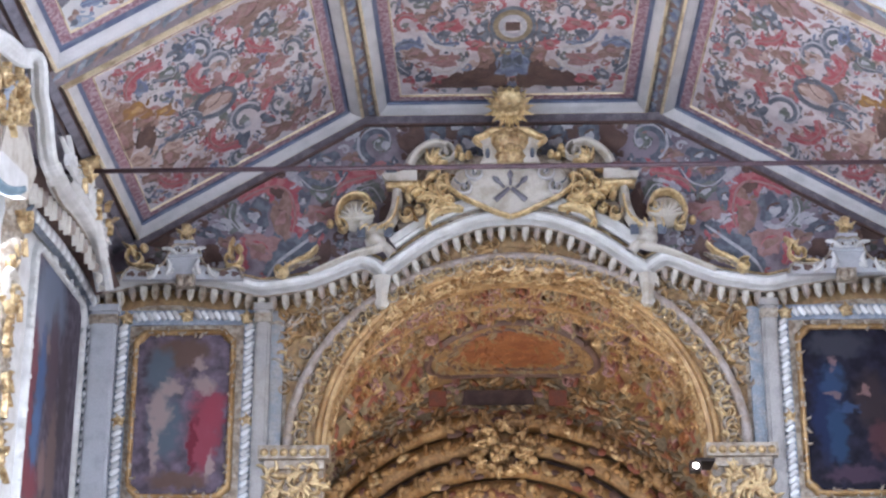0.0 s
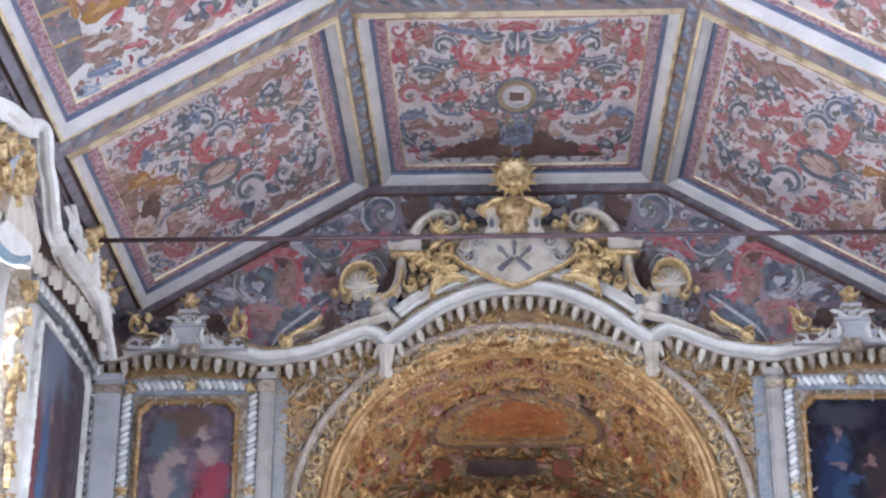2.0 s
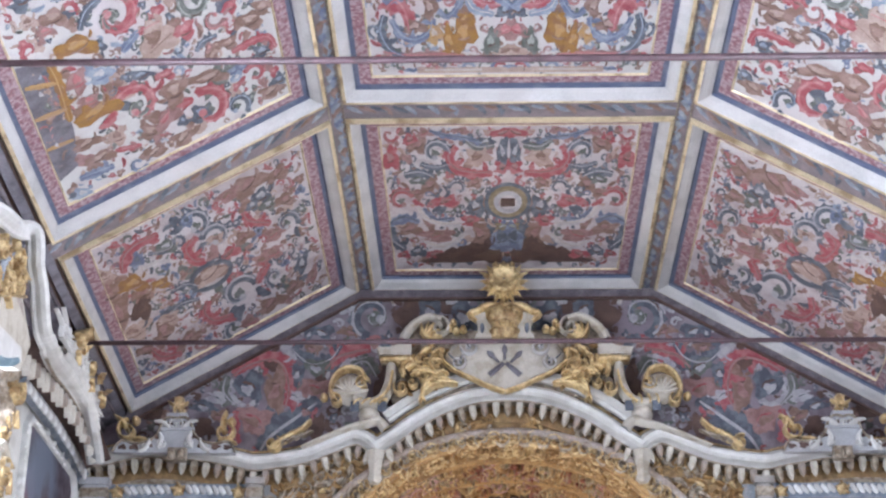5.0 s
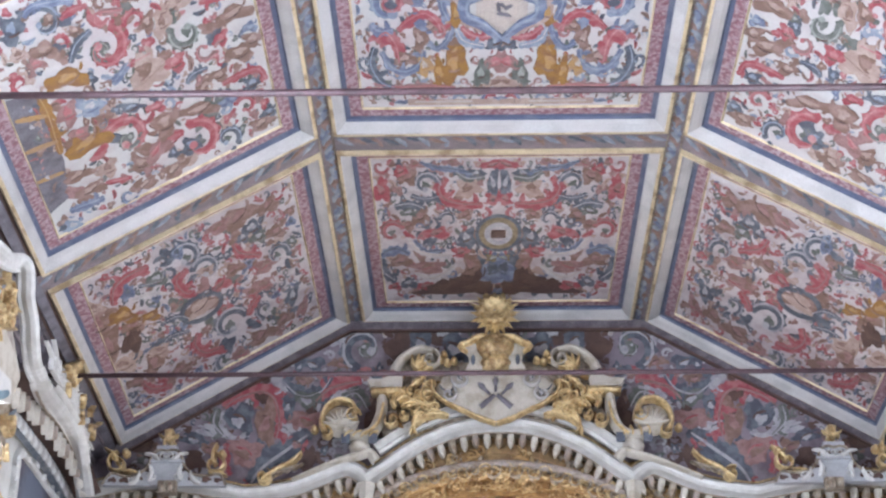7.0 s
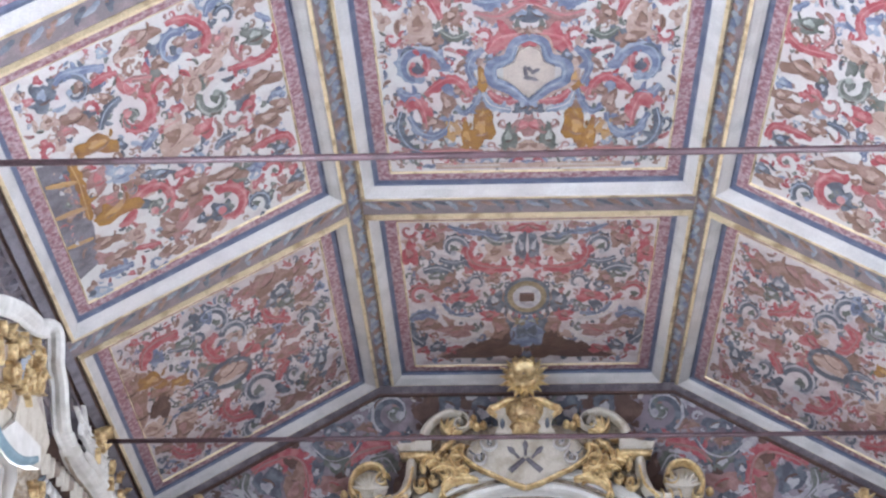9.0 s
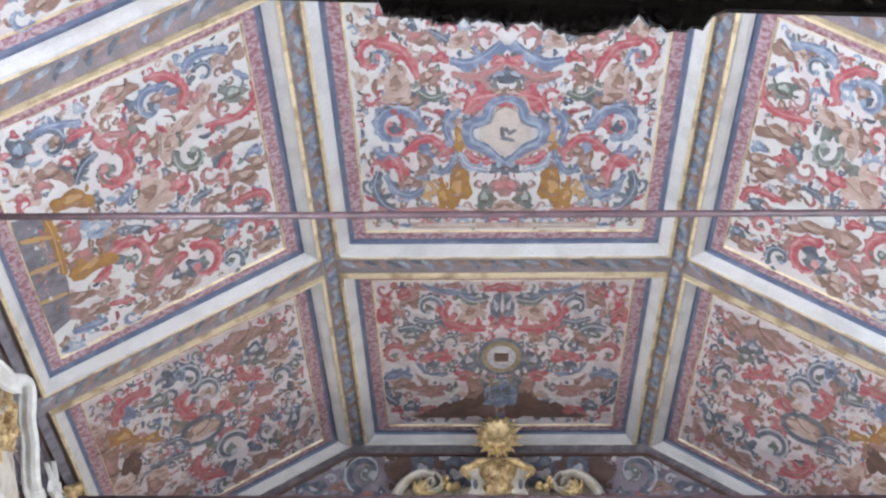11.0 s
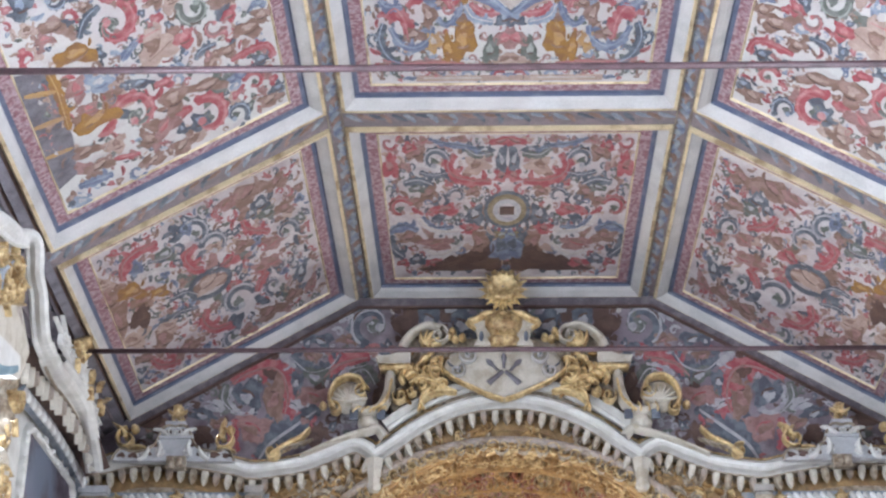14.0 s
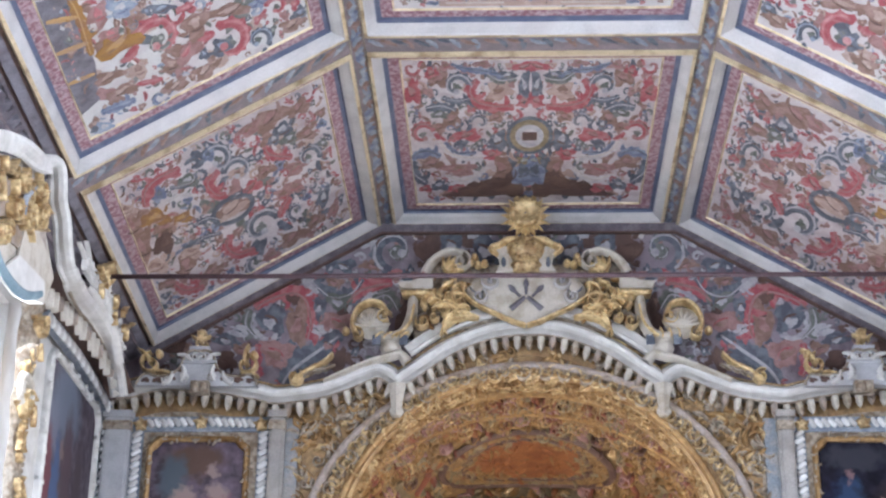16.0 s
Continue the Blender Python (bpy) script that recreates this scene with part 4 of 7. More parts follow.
    p.g["umber"].slab([(-0.08, 16.80 / k), (0.08, 16.80 / k), (0.08, 16.97 / k), (-0.08, 16.97 / k)], BOARD, BOARD + 0.016)
    p.taken.append((0, 16.88 / k, 0.27))
    for u, v, ru, rv in ((0.2, 18.2, 0.34, 0.14), (0.62, 18.34, 0.4, 0.08), (0.1, 17.9, 0.16, 0.1)):
        p.dome("umber", u, v / k, ru, rv, 0, 0)
        p.taken.append((u, v / k, rv))
    p.fill([(u, v / k) for u, v in f], 22, AGED, 900, 0.075)
    p.fill([(u, v / k) for u, v in f], 32, AGED, 900, 0.045)
    p.done(c)


TOWER = ((2.62, 7.39), (2.36, 7.46), (2.38, 8.14), (2.48, 8.51), (2.69, 8.58), (2.68, 7.76))


def side_bright_panel(pl, c, f, dy, seed):
    """Sloping panel: red and blue scrolls with a pale tablet and an ochre and slate tower at its foot."""
    tagged(c, "sloping painted panel of red scrolls with a grey and ochre tower")
    k = 1.6
    pl = Plane(pl.at(0, dy), pl.u, pl.v, pl.n)
    f = [(u, v - dy) for u, v in f]
    p = Paint(drawn_out(pl, k), BOARD)
    p.stroke("blue", [(0.90, 6.85), (0.84, 6.77), (0.68, 6.76), (0.49, 6.81)], 0.06)
    p.scroll("slate", 0.74, 6.91, 0.09, -0.4, -1)
    p.patch("brown", 0.44, 6.88, 0.10, 0.05, -2.9)
    p.patch("tan", 0.60, 6.86, 0.06, 0.04, -3.0)
    p.stroke("red", [(0.35, 7.14), (0.34, 7.28), (0.48, 7.38), (0.67, 7.37), (0.83, 7.34)], 0.06)
    p.patch("green", 0.53, 7.18, 0.11, 0.06, 2.7)
    p.stroke("blue", [(0.49, 7.00), (0.37, 7.11)], 0.04)
    p.stroke("rose", [(0.71, 7.10), (0.75, 7.21), (0.69, 7.33)], 0.04)
    p.stroke("red", [(1.23, 6.76), (1.06, 6.79), (0.93, 6.93), (0.94, 7.04), (1.02, 7.10)], 0.06)
    p.scroll("blue", 1.22, 6.98, 0.14, -2.4, 1)
    p.patch("brown", 1.16, 6.95, 0.05, 0.05, 2.7)
    p.patch("brown", 1.43, 6.78, 0.12, 0.06, -3.1)
    p.patch("tan", 1.60, 6.83, 0.10, 0.05, -3.1)
    p.patch("brown", 1.36, 7.03, 0.07, 0.05, 2.7)
    p.patch("rose", 1.53, 6.78, 0.07, 0.04, 2.7)
    p.stroke("blue", [(2.22, 6.82), (2.13, 6.78), (1.97, 6.81), (1.80, 6.86)], 0.06)
    p.patch("slate", 2.34, 6.88, 0.08, 0.10, 2.7)
    p.scroll("slate", 2.09, 6.93, 0.13, -1.4, -1)
    p.patch("brown", 2.03, 6.92, 0.05, 0.06, 2.7)
    p.stroke("red", [(1.96, 6.96), (1.85, 6.93), (1.72, 6.95)], 0.05)
    p.stroke("rose", [(1.67, 7.04), (1.46, 7.11)], 0.05)
    p.scroll("red", 1.66, 7.08, 0.07, 2.7, -1)
    p.stroke("slate", [(1.76, 7.15), (1.91, 7.21), (2.01, 7.33)], 0.06)
    p.patch("brown", 1.88, 7.10, 0.05, 0.04, 2.7)
    p.scroll("red", 1.71, 7.34, 0.19, -2.1, -1)
    p.scroll("green", 1.73, 7.35, 0.09, 1.1, -1)
    p.scroll("red", 1.39, 7.24, 0.10, 0.1, -1)
    p.patch("brown", 1.30, 7.30, 0.06, 0.08, 2.7)
    p.patch("tan", 0.96, 7.24, 0.12, 0.06, -3.1)
    p.patch("tan", 1.18, 7.36, 0.07, 0.11, 2.7)
    p.patch("brown", 1.07, 7.27, 0.06, 0.05, 2.7)
    p.scroll("green", 1.00, 7.53, 0.15, -0.7, 1)
    p.patch("brown", 0.55, 7.57, 0.17, 0.06, 3.0)
    p.scroll("rose", 0.89, 7.76, 0.10, 2.7, -1)
    p.patch("red", 0.72, 7.73, 0.06, 0.06, 2.7)
    p.patch("brown", 0.44, 7.87, 0.09, 0.06, 2.7)
    p.patch("brown", 0.58, 7.94, 0.13, 0.07, 2.7)
    p.patch("blue", 0.44, 7.75, 0.07, 0.04, 2.7)
    p.patch("brown", 2.17, 7.14, 0.11, 0.06, 2.7)
    p.patch("tan", 2.37, 7.08, 0.07, 0.05, 2.7)
    p.patch("rose", 2.27, 7.21, 0.08, 0.04, 2.7)
    p.patch("ochre", 2.08, 7.45, 0.18, 0.07, 2.8)
    p.patch("tan", 1.42, 7.72, 0.16, 0.14, -2.9)
    p.stroke("umber", [(1.52, 7.80), (1.24, 7.70)], 0.02)
    p.stroke("red", [(1.57, 7.58), (1.34, 7.57)], 0.06)
    p.patch("red", 1.17, 7.75, 0.09, 0.07, 2.7)
    p.stroke("blue", [(1.55, 7.56), (1.74, 7.68)], 0.06)
    p.stroke("slate", [(1.12, 7.99), (1.05, 7.93), (0.90, 7.93)], 0.05)
    p.patch("brown", 0.82, 8.05, 0.09, 0.05, 2.7)
    p.stroke("red", [(0.81, 8.15), (0.65, 8.14), (0.45, 8.17), (0.39, 8.31)], 0.06)
    p.patch("slate", 0.53, 8.28, 0.08, 0.05, 2.7)
    p.stroke("ochre", [(2.36, 7.45), (2.34, 7.66), (2.38, 8.06)], 0.07)
    p.patch("ochre", 2.13, 8.09, 0.21, 0.08, 3.1)
    p.stroke("ochre", [(2.58, 7.59), (2.35, 7.67)], 0.04)
    p.patch("sky", 1.99, 7.78, 0.11, 0.07, 2.7)
    p.patch("rose", 2.19, 7.74, 0.08, 0.10, 2.7)
    p.patch("rose", 2.16, 7.96, 0.09, 0.05, 2.6)
    p.scroll("red", 1.78, 8.22, 0.21, -0.5, -1)
    p.scroll("green", 1.78, 8.23, 0.10, 2.6, -1)
    p.patch("brown", 1.42, 8.26, 0.11, 0.12, 2.7)
    p.patch("brown", 1.08, 8.28, 0.20, 0.05, 2.8)
    p.patch("red", 1.45, 8.06, 0.09, 0.04, 2.7)
    p.patch("slate", 1.66, 7.95, 0.11, 0.04, 2.7)
    p.scroll("red", 1.16, 8.59, 0.21, -1.2, -1)
    p.patch("slate", 1.25, 8.60, 0.09, 0.08, 2.6)
    p.scroll("slate", 0.89, 8.71, 0.13, 2.2, 1)
    p.scroll("red", 0.64, 8.47, 0.11, -0.5, -1)
    p.patch("brown", 0.53, 8.73, 0.12, 0.06, 3.0)
    p.patch("slate", 0.43, 8.65, 0.07, 0.05, 2.7)
    p.patch("rose", 1.56, 8.49, 0.14, 0.07, -2.8)
    p.patch("brown", 1.46, 8.76, 0.12, 0.07, -3.1)
    p.patch("brown", 1.75, 8.53, 0.09, 0.07, 2.6)
    p.stroke("red", [(2.12, 8.55), (1.87, 8.62)], 0.05)
    p.patch("brown", 2.32, 8.34, 0.14, 0.05, 3.0)
    p.patch("tan", 2.05, 8.42, 0.08, 0.08, 2.6)
    p.stroke("blue", [(2.52, 8.65), (2.35, 8.67), (2.18, 8.69)], 0.07)
    p.patch("sky", 2.55, 8.82, 0.08, 0.06, 2.6)
    p.patch("brown", 2.26, 8.54, 0.15, 0.05, 3.0)
    p.scroll("blue", 1.96, 8.79, 0.09, 2.6, -1)
    p.patch("brown", 1.77, 8.76, 0.12, 0.05, 3.1)
    p.patch("tan", 1.32, 8.74, 0.10, 0.05, -3.1)
    p.g["grey_stone"].slab(TOWER, BOARD, BOARD + 0.0055)
    for a, b in (((2.62, 7.59), (2.35, 7.67)), ((2.66, 7.9), (2.36, 7.93)), ((2.69, 8.22), (2.42, 8.24))):
        p.line("straw", [a, b], 0.05, 0, 1)
    p.taken += [(u, v, 0.14) for u, v in TOWER]
    p.fill([(u, v / k) for u, v in f], seed, BRIGHT, 1500, 0.075)
    p.fill([(u, v / k) for u, v in f], seed + 20, BRIGHT, 1500, 0.042)
    p.done(c)


def side_aged_panel(pl, c, f, seed):
    """Sloping panel by the gable: scrolls round a tan oval, browned towards the eaves."""
    tagged(c, "sloping aged painted panel of scrolls round a tan oval")
    k = 1.9
    p = Paint(drawn_out(pl, k), BOARD, aged=True)
    p.stroke("red", [(2.52, 8.39), (2.45, 8.24), (2.29, 8.17), (2.04, 8.17)], 0.09)
    p.patch("ochre", 2.48, 8.56, 0.15, 0.08, 2.6)
    p.patch("ochre", 2.22, 8.71, 0.11, 0.05, 2.8)
    p.patch("brown", 2.43, 8.72, 0.12, 0.06, 2.6)
    p.patch("green", 2.01, 8.34, 0.11, 0.06, 2.6)
    p.stroke("slate", [(2.22, 8.32), (1.98, 8.38), (1.91, 8.29)], 0.05)
    p.patch("blue", 2.34, 8.33, 0.06, 0.08, 2.6)
    p.stroke("pale", [(2.33, 8.45), (2.14, 8.45), (1.97, 8.55)], 0.04)
    p.scroll("slate", 1.64, 8.28, 0.16, -0.8, -1)
    p.patch("blue", 1.72, 8.18, 0.06, 0.07, 2.6)
    p.stroke("red", [(1.67, 8.40), (1.82, 8.49), (1.77, 8.67), (1.68, 8.70)], 0.09)
    p.scroll("slate", 1.48, 8.51, 0.16, -0.3, -1)
    p.patch("tan", 1.49, 8.53, 0.09, 0.05, 2.6)
    p.patch("brown", 0.97, 8.14, 0.19, 0.09, -3.1)
    p.patch("rose", 1.23, 8.13, 0.12, 0.06, -3.1)
    p.patch("brown", 0.65, 8.17, 0.11, 0.07, -3.1)
    p.patch("slate", 0.89, 8.32, 0.11, 0.07, 2.7)
    p.patch("green", 0.84, 8.45, 0.08, 0.06, 2.7)
    p.stroke("red", [(1.12, 8.39), (1.08, 8.53), (0.86, 8.67)], 0.08)
    p.patch("slate", 1.01, 8.37, 0.06, 0.06, 2.7)
    p.scroll("red", 0.55, 8.09, 0.07, 2.7, -1)
    p.scroll("slate", 0.69, 8.76, 0.14, 2.6, 1)
    p.patch("rose", 0.93, 9.02, 0.12, 0.06, 2.6)
    p.patch("brown", 1.19, 8.67, 0.11, 0.06, 3.1)
    p.patch("brown", 0.65, 8.49, 0.11, 0.06, 2.7)
    p.patch("rose", 0.84, 8.81, 0.13, 0.07, 3.1)
    p.patch("red", 1.39, 8.77, 0.12, 0.06, -3.1)
    p.patch("rose", 1.08, 9.05, 0.10, 0.06, 2.6)
    p.stroke("red", [(1.19, 9.31), (1.11, 9.20), (1.00, 9.13)], 0.08)
    p.scroll("slate", 0.98, 9.33, 0.12, 1.3, -1)
    p.patch("brown", 1.66, 8.90, 0.21, 0.09, 3.1)
    p.patch("red", 1.43, 9.07, 0.09, 0.05, 3.1)
    p.scroll("slate", 1.43, 9.31, 0.22, -3.1, 1)
    p.stroke("red", [(1.79, 9.20), (1.87, 9.35), (1.78, 9.52), (1.58, 9.55)], 0.10)
    p.scroll("slate", 1.61, 9.73, 0.18, 2.6, -1)
    p.patch("brown", 1.10, 9.67, 0.17, 0.08, -3.1)
    p.patch("rose", 1.41, 9.75, 0.11, 0.07, 2.6)
    p.patch("brown", 0.78, 9.60, 0.11, 0.07, -3.1)
    p.patch("slate", 0.63, 9.35, 0.07, 0.12, 2.6)
    p.patch("rose", 0.54, 9.57, 0.06, 0.11, 2.6)
    p.patch("brown", 2.76, 8.52, 0.12, 0.15, 2.6)
    p.patch("tan", 2.72, 8.31, 0.10, 0.06, 2.6)
    p.patch("brown", 2.76, 8.83, 0.11, 0.20, 2.6)
    p.patch("umber", 2.51, 8.89, 0.10, 0.13, 2.6)
    p.patch("tan", 2.71, 9.12, 0.15, 0.08, 2.6)
    p.patch("brown", 2.39, 9.30, 0.09, 0.18, 2.6)
    p.patch("tan", 2.27, 9.17, 0.11, 0.07, 2.6)
    p.stroke("slate", [(2.16, 8.88), (1.95, 8.87), (1.79, 9.02)], 0.05)
    p.stroke("slate", [(2.25, 9.13), (2.09, 9.07), (1.88, 9.12)], 0.05)
    p.stroke("red", [(2.60, 9.44), (2.51, 9.62), (2.30, 9.70)], 0.09)
    p.patch("slate", 2.88, 9.67, 0.09, 0.05, -3.1)
    p.patch("brown", 2.65, 9.42, 0.12, 0.06, 2.6)
    p.patch("brown", 2.15, 9.55, 0.14, 0.07, -3.1)
    p.patch("slate", 1.57, 8.78, 0.11, 0.04, 3.1)
    p.ring("slate", 1.67, 16.93 / k, 0.24, 0.15, 0.06, 2)
    p.dome("tan", 1.67, 16.93 / k, 0.17, 0.09, 0.2, 2)
    p.taken.append((1.67, 16.93 / k, 0.26))
    p.fill([(u, v / k) for u, v in f], seed, AGED, 1500, 0.07)
    p.fill([(u, v / k) for u, v in f], seed + 20, AGED, 1500, 0.042)
    p.done(c)


for (name, k), (pl, c, f) in panels.items():
    if k > 2:
        continue
    if name == "mid" and k == 1:
        middle_emblem_panel(pl, c, f)
    elif name == "mid":
        middle_ring_panel(pl, c, f, -PITCH * k)
    elif k == 0:
        side_aged_panel(pl, c, f, 40 + (name == "left"))
    else:
        side_bright_panel(pl, c, f, -PITCH * (k - 1), 50 + 3 * k + (name == "left"))

# ---- front of the choir loft ----
FRONT = Plane((0, 3.98, 4.816), (1, 0, -0.045), (0.045, 0, 1), (0, -1, 0))
part("front_board", Geo(FRONT).box(-HALF, HALF, 0.0, 0.6, -0.014, 0.0), "dark_wood", loft)
g = Geo(FRONT)
g.box(-HALF, HALF, 0.0, 0.014, 0.0, 0.006)
g.box(-HALF, HALF, 0.125, 0.145, 0.0, 0.03)
part("moulding", g, "dark_wood", loft)
g, gold = Geo(FRONT), Geo(FRONT)
i = 0
while -2.6 + 0.142 * i < 2.4:
    u = -2.6 + 0.142 * i
    g.spiral(u, 0.065, 0.047, 1.5, 2.4, 1, 0.028, 0.018)
    # gilt crescent on the left edge only, painting in the scroll's highlight
    arc = [1.7 + 0.32 * j + 0.3 * math.sin(i) for j in range(9)]
    gold.ribbon([(u + 0.047 * math.cos(a), 0.065 + 0.045 * math.sin(a)) for a in arc], [0.004, 0.009, 0.013, 0.015, 0.015, 0.013, 0.011, 0.008, 0.004], 0.01, 0.016)
    for j in range(3):
        gold.dome(u + 0.015 + 0.012 * j, 0.072 + 0.008 * math.sin(i + 2 * j), 0.005, 0.009, 0.008, 0.016, 0.6 * j, 6)
    if i % 2:
        gold.ribbon(curve([(u - 0.04, 0.15), (u, 0.2), (u + 0.06, 0.19), (u + 0.11, 0.24)], 4), [0.012] * 13, 0.014, 0.01)
    g.leaf(u, 0.16, 0.14, 0.8, 0.06, 0.03, 0.8)
    i += 1
part("scroll_frieze", g, "dark_wood", loft, "black carved running scrolls")
part("gilt_glints", gold, "dark_gilt", loft, "gilt crescents painting the lit left edges of the scrolls", kind="stuff")
rnd = random.Random(9)
# the pendant crest: a wavy board with carved leaves hanging over its edge
drop = [(-0.58, 0.03), (-0.54, 0.0), (-0.52, -0.05)]
for i in range(60):
    u = -0.5 + 0.93 * i / 59
    sag = -0.055 - 0.05 * math.exp(-((u - 0.06) / 0.11) ** 2) - 0.03 * math.exp(-((u + 0.155) / 0.03) ** 2) - 0.025 * math.exp(-((u - 0.36) / 0.06) ** 2) - 0.022 * math.exp(-((u + 0.33) / 0.05) ** 2) + 0.025 * math.exp(-((u - 0.24) / 0.02) ** 2)
    drop.append((u, sag + 0.008 * math.sin(1.9 * i) + rnd.uniform(-0.006, 0.006)))
drop += [(0.46, -0.02), (0.5, 0.0), (0.55, 0.03)]
part("pendant_crest", Geo(FRONT).slab(drop, -0.012, 0.002), "dark_wood", loft, "black carved pendant crest")
g = Geo(FRONT)
for i in range(4, 60, 2):
    u, v = drop[i]
    g.leaf(u, v + 0.035, rnd.uniform(0.04, 0.06), -1.57 + rnd.uniform(-0.9, 0.9), 0.022, 0.016, rnd.uniform(-1.6, 1.6), 0.002, 3)
    if i % 6 == 0:
        g.spiral(u, v + 0.03, 0.022, 1.3, rnd.uniform(0, 6), 1, 0.012, 0.016, 0.002)
part("crest_leaves", g, "dark_wood", loft)
# ---- gable wall: painting, cornice, crest ----
def proud(n):
    """A drawing board n metres in front of the gable, shrunk towards the camera so that carvings keep their place in
    its view.
    """
    k = n / FAR
    p = Plane((-0.236 * k, FAR - n, 1.6 * k), (1, 0, 0), (0, 0, 1), (0, -1, 0))
    p.u, p.v = p.u * (1 - k), p.v * (1 - k)
    return p


# dark strips that paint in the shadow line under the ceiling frames
trim = tagged(new("shade_strip_gable"), "dark strips painting the shadow between gable and ceiling", "trim", kind="structure")
EDGE_LINE = [(-EAVE_X - 0.05, EAVE - 0.03), (-FOLD, RIDGE), (FOLD, RIDGE), (EAVE_X + 0.05, EAVE - 0.03)]
for (a, b), (c, d) in zip(EDGE_LINE, EDGE_LINE[1:]):
    part("shade_band", Geo(GABLE).slab([(a, b - 0.15), (c, d - 0.15), (c, d - 0.03), (a, b - 0.03)], 0.0, 0.045), "grey_cove", trim)
    part("shade_bead", Geo(GABLE).slab([(a, b - 0.175), (c, d - 0.175), (c, d - 0.152), (a, b - 0.152)], 0.0, 0.07), "umber", trim)

mural = thing("mural", (0, FAR, 9), "darkened wall painting of red and grey scrolls on mauve", "mural")
p = Paint(GABLE, 0.004, True, 0.003, True)
p.scroll("slate", 1.62, 9.77, 0.27, -1.4, 1)
p.scroll("green", 1.61, 9.76, 0.12, 2.4, 1)
p.stroke("pale", [(1.85, 10.00), (1.70, 10.09), (1.47, 10.09), (1.36, 9.92)], 0.07)
p.patch("umber", 1.19, 9.80, 0.15, 0.20, -3.1)
p.patch("slate", 0.93, 9.86, 0.12, 0.17, -3.1)
p.patch("slate", 0.50, 9.80, 0.19, 0.15, -3.1)
p.patch("umber", 0.71, 9.89, 0.12, 0.09, -3.1)
p.patch("lilac", 1.00, 10.07, 0.08, 0.11, -3.1)
p.patch("lilac", 1.27, 10.09, 0.08, 0.06, -3.1)
p.patch("lilac", 0.67, 10.01, 0.06, 0.09, -3.1)
p.patch("lilac", 1.97, 9.88, 0.09, 0.06, -3.1)
p.patch("rose", 1.32, 9.42, 0.08, 0.07, -3.1)
p.stroke("slate", [(2.60, 9.38), (2.37, 9.18), (2.13, 9.23), (2.01, 9.40)], 0.11)
p.patch("brown", 2.35, 9.36, 0.10, 0.06, -3.1)
p.stroke("lilac", [(2.74, 9.39), (2.63, 9.32), (2.55, 9.21)], 0.09)
p.stroke("red", [(2.17, 9.12), (2.02, 9.27), (1.83, 9.34), (1.65, 9.37)], 0.17)
p.stroke("lilac", [(2.01, 9.10), (1.88, 9.20), (1.68, 9.25)], 0.06)
p.stroke("red", [(3.30, 9.02), (3.12, 9.16), (2.84, 9.24), (2.67, 9.14), (2.60, 8.85), (2.64, 8.62)], 0.14)
p.patch("brown", 2.77, 8.83, 0.11, 0.26, -3.1)
p.patch("umber", 2.84, 9.14, 0.09, 0.06, -3.1)
p.stroke("green", [(3.37, 9.01), (3.39, 8.82), (3.22, 8.63)], 0.10)
p.patch("slate", 3.09, 8.88, 0.16, 0.15, -3.1)
p.stroke("lilac", [(3.30, 8.96), (3.32, 8.78), (3.16, 8.62), (2.97, 8.66)], 0.06)
p.patch("green", 2.29, 9.12, 0.15, 0.09, -3.1)
p.stroke("green", [(1.88, 9.14), (1.69, 9.20), (1.56, 9.01)], 0.10)
p.patch("rose", 2.27, 8.85, 0.19, 0.10, -3.1)
p.patch("slate", 2.52, 9.03, 0.07, 0.12, -3.1)
p.stroke("slate", [(2.25, 8.70), (2.52, 8.49), (2.79, 8.27), (2.92, 8.05)], 0.21)
p.patch("red", 2.88, 8.03, 0.12, 0.08, -3.1)
p.patch("red", 2.39, 8.56, 0.12, 0.09, -3.1)
p.stroke("red", [(3.23, 8.56), (3.26, 8.34), (3.18, 8.15)], 0.09)
p.patch("rose", 3.01, 8.47, 0.19, 0.13, -3.1)
p.patch("lilac", 3.47, 8.72, 0.11, 0.07, -3.1)
p.patch("slate", 3.62, 8.62, 0.14, 0.07, -3.1)
p.patch("brown", 4.02, 8.47, 0.11, 0.09, -3.1)
p.patch("green", 4.15, 8.37, 0.10, 0.09, -3.1)
p.patch("umber", 2.27, 8.33, 0.09, 0.16, -3.1)
p.patch("lilac", 2.55, 8.74, 0.08, 0.07, -3.1)
p.patch("lilac", 2.01, 8.92, 0.07, 0.09, -3.1)
p.patch("brown", 1.89, 9.58, 0.11, 0.06, -3.1)
p.patch("slate", 2.24, 9.58, 0.14, 0.07, -3.1)
p.patch("rose", 1.61, 9.43, 0.08, 0.06, -3.1)
p.patch("umber", 3.61, 8.35, 0.12, 0.10, -3.1)
p.patch("lilac", 3.26, 9.22, 0.10, 0.06, -3.1)
p.patch("brown", 3.42, 8.49, 0.10, 0.07, -3.1)
# umber darkens the gaps by the volutes and paints shadow under the eaves
p.patch("umber", 1.47, 8.84, 0.12, 0.2, 0.0)
p.patch("umber", 4.2, 8.5, 0.2, 0.09, 0.5)
DUSK = ("slate", "green", "umber", "rose", "brown", "umber", "lilac", "slate", "lilac", "red")
